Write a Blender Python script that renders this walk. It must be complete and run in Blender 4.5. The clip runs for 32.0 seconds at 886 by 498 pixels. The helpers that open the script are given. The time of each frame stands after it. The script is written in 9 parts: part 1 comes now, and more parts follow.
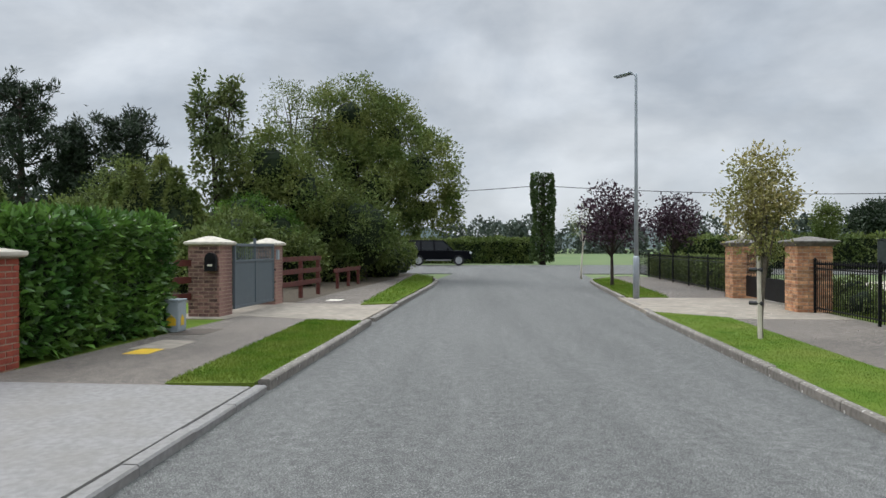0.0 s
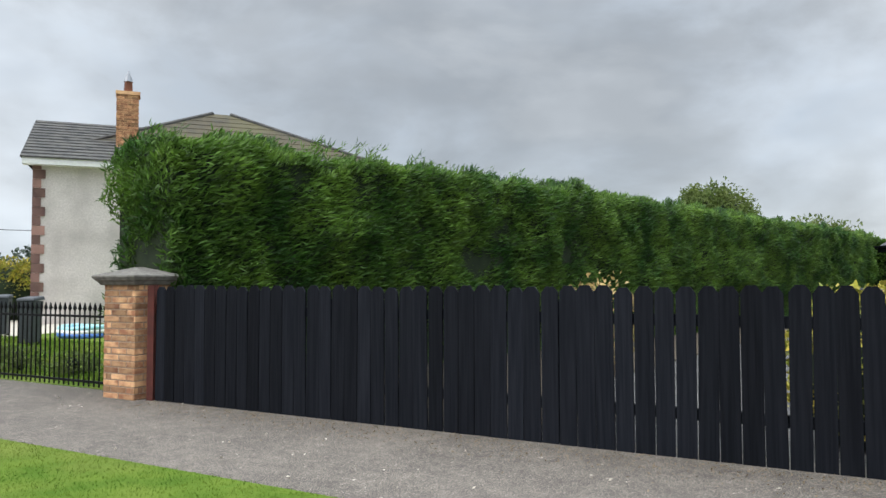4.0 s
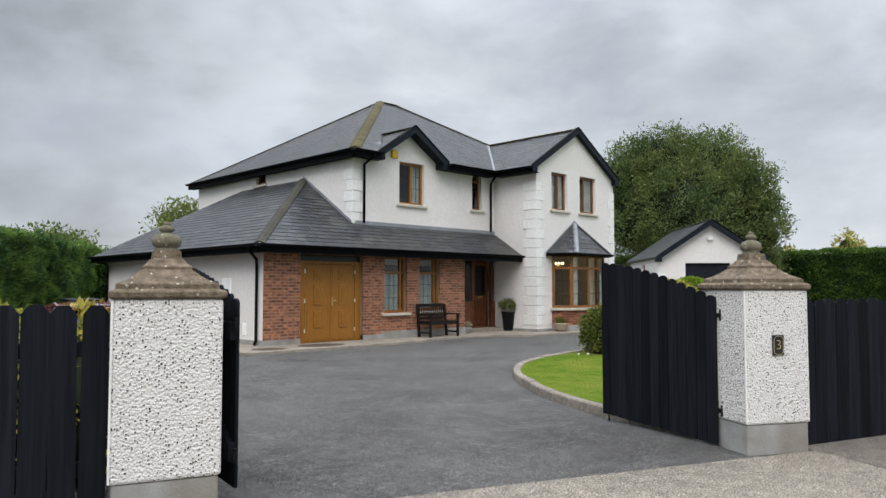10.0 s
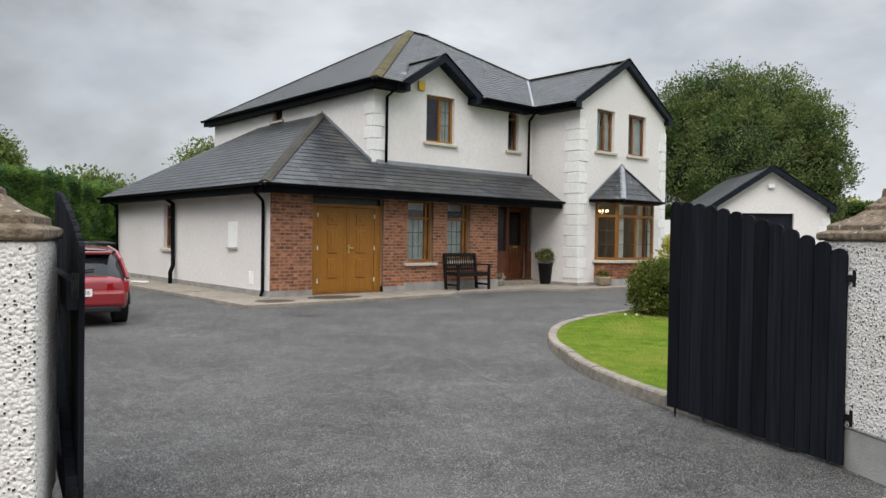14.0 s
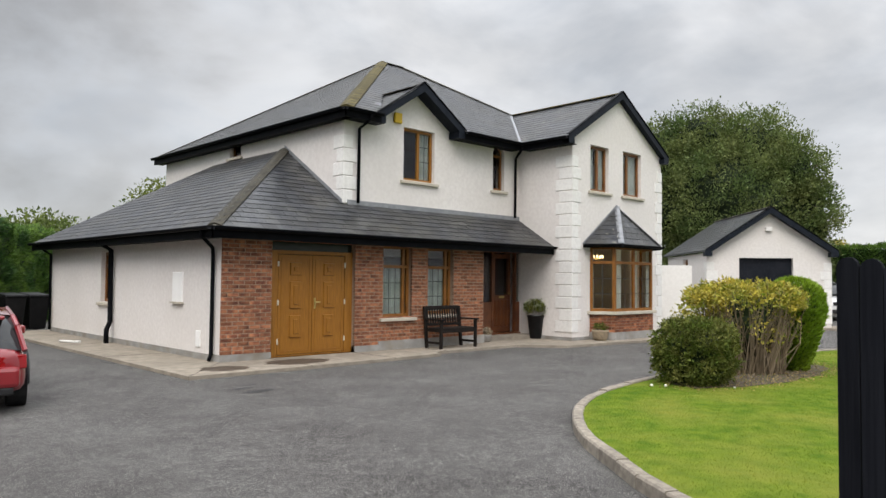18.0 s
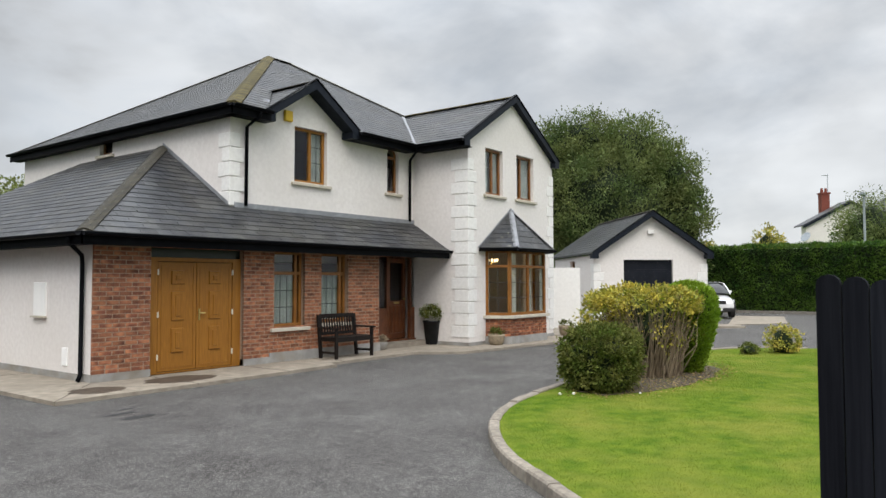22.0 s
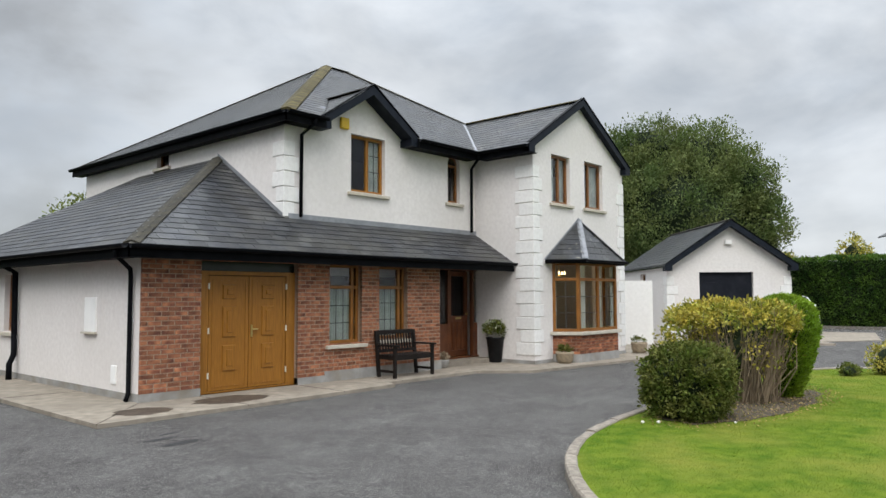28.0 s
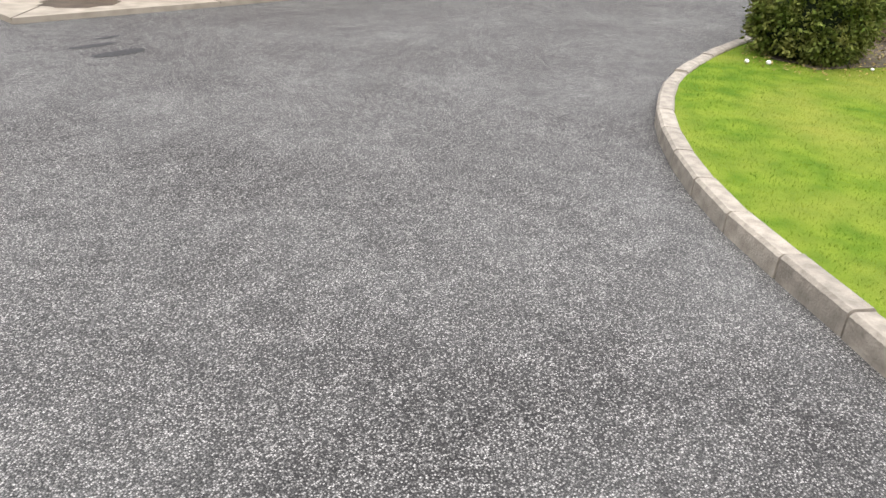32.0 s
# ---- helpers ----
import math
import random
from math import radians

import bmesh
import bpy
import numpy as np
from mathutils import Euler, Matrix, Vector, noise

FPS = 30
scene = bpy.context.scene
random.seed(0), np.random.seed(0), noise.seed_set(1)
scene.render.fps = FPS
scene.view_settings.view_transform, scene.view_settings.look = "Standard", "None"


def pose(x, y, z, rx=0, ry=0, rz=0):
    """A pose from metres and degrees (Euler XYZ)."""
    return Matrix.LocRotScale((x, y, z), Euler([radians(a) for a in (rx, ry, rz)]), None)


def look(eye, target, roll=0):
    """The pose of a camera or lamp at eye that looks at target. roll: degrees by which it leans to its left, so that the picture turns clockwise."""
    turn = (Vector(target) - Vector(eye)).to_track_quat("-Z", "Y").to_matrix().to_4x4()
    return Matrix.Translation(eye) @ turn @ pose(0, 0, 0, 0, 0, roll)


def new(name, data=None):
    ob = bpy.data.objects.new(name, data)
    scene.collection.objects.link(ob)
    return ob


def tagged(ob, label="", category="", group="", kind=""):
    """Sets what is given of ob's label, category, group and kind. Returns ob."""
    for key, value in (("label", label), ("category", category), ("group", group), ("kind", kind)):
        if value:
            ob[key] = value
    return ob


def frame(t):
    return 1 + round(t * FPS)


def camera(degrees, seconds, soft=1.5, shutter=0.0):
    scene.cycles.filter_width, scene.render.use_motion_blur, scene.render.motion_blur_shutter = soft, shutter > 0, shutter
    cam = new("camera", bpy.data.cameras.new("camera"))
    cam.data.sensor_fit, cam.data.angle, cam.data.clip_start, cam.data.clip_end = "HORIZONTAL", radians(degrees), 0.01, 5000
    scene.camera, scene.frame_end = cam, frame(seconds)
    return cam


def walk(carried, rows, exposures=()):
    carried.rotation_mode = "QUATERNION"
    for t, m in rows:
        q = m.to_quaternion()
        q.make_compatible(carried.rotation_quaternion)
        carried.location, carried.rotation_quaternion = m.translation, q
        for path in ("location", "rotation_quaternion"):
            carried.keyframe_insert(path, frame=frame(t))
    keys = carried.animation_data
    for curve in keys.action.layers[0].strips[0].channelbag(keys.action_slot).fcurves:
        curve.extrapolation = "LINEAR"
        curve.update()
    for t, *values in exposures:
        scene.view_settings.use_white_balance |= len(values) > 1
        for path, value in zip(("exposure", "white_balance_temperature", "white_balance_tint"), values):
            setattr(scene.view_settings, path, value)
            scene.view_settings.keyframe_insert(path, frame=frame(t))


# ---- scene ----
cam = camera(62.2, 32.0)
PATH = [
    (0, (-10.428, -16.356, 1.33), (-12.378, -15.913, 1.327), -0.1),
    (0.5, (-10.466, -16.266, 1.343), (-12.393, -15.732, 1.324), -0.1),
    (1, (-10.467, -16.219, 1.322), (-12.356, -15.563, 1.283), -0.1),
    (1.5, (-10.444, -16.179, 1.286), (-12.242, -15.305, 1.235), -0.2),
    (2, (-10.467, -16.197, 1.319), (-12.098, -15.04, 1.288), -0.2),
    (2.5, (-10.486, -16.179, 1.351), (-11.88, -14.745, 1.351), -0.5),
    (3, (-10.429, -16.258, 1.33), (-11.512, -14.577, 1.37), -0.5),
    (3.5, (-10.384, -16.179, 1.295), (-11.122, -14.322, 1.377), -0.2),
    (4, (-10.366, -16.107, 1.316), (-10.716, -14.14, 1.403), -0.2),
    (4.5, (-10.331, -16.063, 1.354), (-10.311, -14.064, 1.425), 0.3),
    (6.5, (-9.91, -15.971, 1.341), (-8.647, -14.421, 1.4), 0.2),
    (7, (-9.886, -15.89, 1.362), (-8.5, -14.45, 1.432), -0.1),
    (7.5, (-9.863, -15.813, 1.384), (-8.429, -14.422, 1.469), -0.1),
    (8, (-9.806, -15.777, 1.4), (-8.366, -14.392, 1.497), -0.0),
    (8.5, (-9.677, -15.782, 1.395), (-8.249, -14.385, 1.498), 0.1),
    (9, (-9.502, -15.768, 1.391), (-8.088, -14.357, 1.499), 0.1),
    (9.5, (-9.35, -15.655, 1.364), (-7.947, -14.234, 1.473), 0.1),
    (10, (-9.19, -15.508, 1.377), (-7.795, -14.079, 1.483), 0.0),
    (10.5, (-8.964, -15.426, 1.361), (-7.576, -13.989, 1.459), -0.0),
    (11, (-8.767, -15.34, 1.376), (-7.382, -13.9, 1.464), -0.1),
    (11.5, (-8.609, -15.139, 1.368), (-7.226, -13.696, 1.442), -0.1),
    (12, (-8.442, -14.968, 1.367), (-7.063, -13.52, 1.424), 0.1),
    (12.5, (-8.245, -14.873, 1.371), (-6.878, -13.414, 1.405), 0.2),
    (13, (-8.016, -14.693, 1.344), (-6.67, -13.214, 1.345), 0.4),
    (13.5, (-7.809, -14.448, 1.346), (-6.486, -12.949, 1.309), 0.7),
    (15.5, (-6.842, -13.446, 1.352), (-5.513, -11.952, 1.363), 1.1),
    (16, (-6.673, -13.201, 1.398), (-5.332, -11.717, 1.443), 1.2),
    (16.5, (-6.535, -12.928, 1.455), (-5.197, -11.443, 1.525), 1.3),
    (17, (-6.451, -12.69, 1.487), (-5.117, -11.203, 1.571), 1.2),
    (17.5, (-6.34, -12.481, 1.504), (-4.991, -11.007, 1.592), 0.8),
    (18, (-6.275, -12.294, 1.519), (-4.894, -10.85, 1.603), 0.6),
    (18.5, (-6.169, -12.092, 1.537), (-4.736, -10.699, 1.617), 0.1),
    (19, (-6.1, -11.978, 1.539), (-4.604, -10.652, 1.619), -0.5),
    (19.5, (-6.08, -11.853, 1.565), (-4.533, -10.589, 1.65), -0.8),
    (20, (-6.105, -11.711, 1.58), (-4.544, -10.465, 1.671), -1.2),
    (20.5, (-6.158, -11.65, 1.578), (-4.612, -10.384, 1.675), -1.4),
    (21, (-6.117, -11.648, 1.586), (-4.619, -10.326, 1.684), -1.3),
    (21.5, (-6.095, -11.678, 1.587), (-4.611, -10.341, 1.682), -0.8),
    (22, (-6.068, -11.702, 1.619), (-4.476, -10.495, 1.708), -0.1),
    (22.5, (-6.066, -11.738, 1.645), (-4.38, -10.666, 1.742), 0.2),
    (23, (-6.072, -11.767, 1.654), (-4.362, -10.735, 1.762), 0.0),
    (23.5, (-6.04, -11.767, 1.643), (-4.384, -10.65, 1.76), -0.3),
    (24, (-6.037, -11.781, 1.624), (-4.491, -10.516, 1.732), -0.2),
    (24.5, (-6.016, -11.775, 1.607), (-4.589, -10.377, 1.689), 0.0),
    (26.5, (-5.804, -11.593, 1.643), (-4.453, -10.124, 1.768), -0.0),
    (27, (-5.675, -11.496, 1.63), (-4.212, -10.137, 1.741), 0.3),
    (27.5, (-5.517, -11.323, 1.62), (-4.03, -9.989, 1.713), 0.3),
    (28, (-5.352, -11.083, 1.619), (-3.868, -9.749, 1.747), -0.2),
    (28.5, (-5.179, -10.838, 1.635), (-3.667, -9.535, 1.768), -0.7),
    (29, (-4.969, -10.609, 1.601), (-3.433, -9.332, 1.714), -0.9),
    (29.5, (-4.742, -10.393, 1.6), (-3.201, -9.12, 1.667), -1.0),
    (30, (-4.573, -10.148, 1.579), (-3.038, -8.865, 1.57), -1.1),
    (30.5, (-4.386, -9.953, 1.538), (-2.893, -8.629, 1.399), -1.2),
    (31, (-4.128, -9.807, 1.481), (-2.683, -8.486, 1.068), 0.7),
    (31.5, (-3.915, -9.576, 1.418), (-2.513, -8.342, 0.703), 2.4),
    (32, (-3.738, -9.311, 1.377), (-2.403, -8.12, 0.482), 3.4),
]
EXPOSURES = [(0.0, 0.0, 6500, 10), (1.2, 0.04, 6500, 10), (2.0, 0.08, 6500, 10), (2.8, 0.12, 6500, 10), (3.4, 0.22, 6500, 10), (4.2, 0.42, 6450, 9), (4.8, 0.40, 6450, 9), (6.0, 0.12, 6550, 11), (9.0, 0.08, 6550, 11), (13.0, 0.05, 6600, 10), (16.0, 0.32, 7050, 14), (17.2, 0.20, 7000, 13), (20.0, 0.18, 6900, 12), (24.0, 0.15, 6750, 10), (28.0, 0.14, 6650, 10), (30.0, 0.20, 6800, 12), (31.0, 0.42, 7000, 15), (32.0, 0.80, 6900, 14)]
walk(cam, [(t, look(eye, target, roll)) for t, eye, target, roll in PATH], EXPOSURES)

# ---- overcast daylight ----
world = bpy.data.worlds.new("overcast")
scene.world = world
world.use_nodes = True
wn, wl = world.node_tree.nodes, world.node_tree.links
bg = wn["Background"]
sky = wn.new("ShaderNodeTexSky")
sky.sky_type, sky.sun_disc = "NISHITA", False
sky.sun_elevation, sky.sun_rotation = radians(48), radians(215)
coord = wn.new("ShaderNodeTexCoord")
split = wn.new("ShaderNodeSeparateXYZ")
wl.new(coord.outputs["Generated"], split.inputs[0])
# cloud sheet: stretched noise that thins to brighter breaks
flat = wn.new("ShaderNodeMapping")
flat.inputs["Scale"].default_value = (1.6, 1.6, 3.2)
wl.new(coord.outputs["Generated"], flat.inputs[0])
cloud = wn.new("ShaderNodeTexNoise")
cloud.inputs["Scale"].default_value, cloud.inputs["Detail"].default_value, cloud.inputs["Roughness"].default_value = 2.1, 8.0, 0.58
cloud.inputs["Distortion"].default_value = 0.25
wl.new(flat.outputs[0], cloud.inputs["Vector"])
ramp = wn.new("ShaderNodeValToRGB")
ramp.color_ramp.elements[0].position, ramp.color_ramp.elements[0].color = 0.34, (0.40, 0.445, 0.50, 1)
ramp.color_ramp.elements[1].position, ramp.color_ramp.elements[1].color = 0.64, (0.595, 0.633, 0.675, 1)
wl.new(cloud.outputs[0], ramp.inputs[0])
# an overcast sky grows brighter towards the zenith
rise = wn.new("ShaderNodeMapRange")
rise.interpolation_type = "SMOOTHSTEP"
rise.inputs["From Min"].default_value, rise.inputs["From Max"].default_value = 0.30, 0.95
rise.inputs["To Min"].default_value, rise.inputs["To Max"].default_value = 1.0, 4.1
wl.new(split.outputs["Z"], rise.inputs["Value"])
grow = wn.new("ShaderNodeVectorMath")
grow.operation = "SCALE"
wl.new(ramp.outputs[0], grow.inputs[0])
# a darker cloud bank that stands over the plots' far side
bank = wn.new("ShaderNodeVectorMath")
bank.operation = "DOT_PRODUCT"
bank.inputs[1].default_value = (-0.13, 0.94, 0.31)
wl.new(coord.outputs["Generated"], bank.inputs[0])
edge = wn.new("ShaderNodeMath")
edge.operation, edge.inputs[1].default_value = "MULTIPLY_ADD", 0.55
wl.new(cloud.outputs[0], edge.inputs[0])
wl.new(bank.outputs["Value"], edge.inputs[2])
thick = wn.new("ShaderNodeMapRange")
thick.interpolation_type = "SMOOTHSTEP"
thick.inputs["From Min"].default_value, thick.inputs["From Max"].default_value = 1.08, 1.29
thick.inputs["To Min"].default_value, thick.inputs["To Max"].default_value = 1.0, 0.54
wl.new(edge.outputs[0], thick.inputs["Value"])
both = wn.new("ShaderNodeMath")
both.operation = "MULTIPLY"
wl.new(rise.outputs[0], both.inputs[0])
wl.new(thick.outputs[0], both.inputs[1])
# smaller torn breaks in the sheet
torn = wn.new("ShaderNodeTexNoise")
torn.inputs["Scale"].default_value, torn.inputs["Detail"].default_value, torn.inputs["Roughness"].default_value = 4.6, 3.0, 0.45
wl.new(flat.outputs[0], torn.inputs["Vector"])
rents = wn.new("ShaderNodeMapRange")
rents.interpolation_type = "SMOOTHSTEP"
rents.inputs["From Min"].default_value, rents.inputs["From Max"].default_value = 0.36, 0.68
rents.inputs["To Min"].default_value, rents.inputs["To Max"].default_value = 0.93, 1.10
wl.new(torn.outputs[0], rents.inputs["Value"])
all_ = wn.new("ShaderNodeMath")
all_.operation = "MULTIPLY"
wl.new(both.outputs[0], all_.inputs[0])
wl.new(rents.outputs[0], all_.inputs[1])
wl.new(all_.outputs[0], grow.inputs["Scale"])
blend = wn.new("ShaderNodeMix")
blend.data_type = "RGBA"
blend.inputs["Factor"].default_value = 0.93
dim = wn.new("ShaderNodeVectorMath")
dim.operation = "SCALE"
dim.inputs["Scale"].default_value = 0.10
wl.new(sky.outputs[0], dim.inputs[0])
wl.new(dim.outputs[0], blend.inputs["A"])
wl.new(grow.outputs[0], blend.inputs["B"])
wl.new(blend.outputs["Result"], bg.inputs["Color"])
bg.inputs["Strength"].default_value = 1.15
sun = new("sun", bpy.data.lights.new("sun", "SUN"))
sun.data.energy, sun.data.angle, sun.data.color = 1.5, radians(35), (1.0, 0.97, 0.93)
sun.matrix_world = look((-45, -34, 60), (0, 0, 0))

# ---- materials ----
def mat(name, a, b=None, rough=0.8, scale=8.0, detail=6.0, bump=0.0, bscale=60.0, metal=0.0, spec=0.4, big=0.0, bigscale=0.5, c=None, island=0.0, thin=0.0, lo=0.35, hi=0.65, rnd=0.0, coat=0.0, stretch=None, spots=None):
    """Two colours mixed by fine noise, a slow stain of a third on top, relief, and a value jitter from piece to piece."""
    m = bpy.data.materials.new(name)
    m.use_nodes = True
    n, l = m.node_tree.nodes, m.node_tree.links
    p = n["Principled BSDF"]
    p.inputs["Roughness"].default_value, p.inputs["Metallic"].default_value = rough, metal
    p.inputs["Specular IOR Level"].default_value = spec
    p.inputs["Coat Weight"].default_value = coat
    p.inputs["Coat Roughness"].default_value = 0.08
    tc = n.new("ShaderNodeTexCoord")
    nz = n.new("ShaderNodeTexNoise")
    nz.inputs["Scale"].default_value, nz.inputs["Detail"].default_value = scale, detail
    place = tc.outputs["Object"]
    if stretch:
        mp = n.new("ShaderNodeMapping")
        mp.inputs["Scale"].default_value = stretch
        l.new(place, mp.inputs["Vector"])
        own = n.new("ShaderNodeVectorMath")
        own.operation, own.inputs[1].default_value = "MULTIPLY_ADD", (31.0, 17.0, 23.0)
        l.new(n.new("ShaderNodeObjectInfo").outputs["Random"], own.inputs[0])
        l.new(mp.outputs[0], own.inputs[2])
        place = own.outputs[0]
    l.new(place, nz.inputs["Vector"])
    mr = n.new("ShaderNodeMapRange")
    mr.inputs["From Min"].default_value, mr.inputs["From Max"].default_value = lo, hi
    l.new(nz.outputs[0], mr.inputs[0])
    mix = n.new("ShaderNodeMix")
    mix.data_type = "RGBA"
    l.new(mr.outputs[0], mix.inputs["Factor"])
    mix.inputs["A"].default_value, mix.inputs["B"].default_value = (*a, 1), (*(b or a), 1)
    out = mix.outputs["Result"]
    if big:
        n2 = n.new("ShaderNodeTexNoise")
        n2.inputs["Scale"].default_value, n2.inputs["Detail"].default_value = bigscale, 4.0
        l.new(tc.outputs["Object"], n2.inputs["Vector"])
        r2 = n.new("ShaderNodeMapRange")
        r2.inputs["From Min"].default_value, r2.inputs["From Max"].default_value, r2.inputs["To Max"].default_value = 0.42, 0.72, big
        l.new(n2.outputs[0], r2.inputs[0])
        m2 = n.new("ShaderNodeMix")
        m2.data_type = "RGBA"
        l.new(r2.outputs[0], m2.inputs["Factor"])
        l.new(out, m2.inputs["A"])
        m2.inputs["B"].default_value = (*(c or b or a), 1)
        out = m2.outputs["Result"]
    if spots:
        tint, grain, share = spots
        vs = n.new("ShaderNodeTexVoronoi")
        vs.inputs["Scale"].default_value = grain
        wob = n.new("ShaderNodeTexNoise")
        wob.inputs["Scale"].default_value = grain * 1.7
        l.new(tc.outputs["Object"], wob.inputs["Vector"])
        push = n.new("ShaderNodeVectorMath")
        push.operation, push.inputs[1].default_value = "MULTIPLY_ADD", (0.9 / grain, 0.9 / grain, 0.9 / grain)
        l.new(wob.outputs["Color"], push.inputs[0])
        l.new(tc.outputs["Object"], push.inputs[2])
        l.new(push.outputs[0], vs.inputs["Vector"])
        sv = n.new("ShaderNodeSeparateColor")
        l.new(vs.outputs["Color"], sv.inputs[0])
        few = n.new("ShaderNodeMath")
        few.operation, few.inputs[1].default_value = "LESS_THAN", share
        l.new(sv.outputs[0], few.inputs[0])
        rim = n.new("ShaderNodeMapRange")
        rim.inputs["From Min"].default_value, rim.inputs["From Max"].default_value = 0.42, 0.22
        l.new(vs.outputs["Distance"], rim.inputs[0])
        on = n.new("ShaderNodeMath")
        on.operation = "MULTIPLY"
        l.new(few.outputs[0], on.inputs[0])
        l.new(rim.outputs[0], on.inputs[1])
        ms2 = n.new("ShaderNodeMix")
        ms2.data_type = "RGBA"
        l.new(on.outputs[0], ms2.inputs["Factor"])
        l.new(out, ms2.inputs["A"])
        ms2.inputs["B"].default_value = (*tint, 1)
        out = ms2.outputs["Result"]
    if island or rnd:
        src = n.new("ShaderNodeNewGeometry").outputs["Random Per Island"] if island else n.new("ShaderNodeObjectInfo").outputs["Random"]
        amt = island or rnd
        r3 = n.new("ShaderNodeMapRange")
        r3.inputs["To Min"].default_value, r3.inputs["To Max"].default_value = 1 - amt, 1 + amt
        l.new(src, r3.inputs[0])
        sc = n.new("ShaderNodeVectorMath")
        sc.operation = "SCALE"
        l.new(out, sc.inputs[0])
        l.new(r3.outputs[0], sc.inputs["Scale"])
        out = sc.outputs[0]
    l.new(out, p.inputs["Base Color"])
    if bump:
        nb = n.new("ShaderNodeTexNoise")
        nb.inputs["Scale"].default_value, nb.inputs["Detail"].default_value = bscale, 4.0
        l.new(place, nb.inputs["Vector"])
        bp = n.new("ShaderNodeBump")
        bp.inputs["Strength"].default_value, bp.inputs["Distance"].default_value = bump, 0.02
        l.new(nb.outputs[0], bp.inputs["Height"])
        l.new(bp.outputs[0], p.inputs["Normal"])
    if thin:
        tr = n.new("ShaderNodeBsdfTranslucent")
        l.new(out, tr.inputs["Color"])
        ms = n.new("ShaderNodeMixShader")
        ms.inputs[0].default_value = thin
        l.new(p.outputs[0], ms.inputs[1])
        l.new(tr.outputs[0], ms.inputs[2])
        l.new(ms.outputs[0], n["Material Output"].inputs["Surface"])
    return m


def leafy(name, a, b, jitter=0.35, rough=0.55, thin=0.25, scale=1.2):
    return mat(name, a, b, rough=rough, scale=scale, detail=3, island=jitter, thin=thin, spec=0.35)


def glass(name, tint=(0.95, 0.96, 0.96), rough=0.02, index=1.5):
    """A window pane: a clear sheet under a mirror gloss that grows towards grazing views."""
    m = bpy.data.materials.new(name)
    m.use_nodes = True
    n, l = m.node_tree.nodes, m.node_tree.links
    n.remove(n["Principled BSDF"])
    t = n.new("ShaderNodeBsdfTransparent")
    t.inputs[0].default_value = (*tint, 1)
    g = n.new("ShaderNodeBsdfGlossy")
    g.inputs["Roughness"].default_value = rough
    f = n.new("ShaderNodeFresnel")
    f.inputs["IOR"].default_value = index
    ms = n.new("ShaderNodeMixShader")
    l.new(f.outputs[0], ms.inputs[0])
    l.new(t.outputs[0], ms.inputs[1])
    l.new(g.outputs[0], ms.inputs[2])
    l.new(ms.outputs[0], n["Material Output"].inputs["Surface"])
    return m


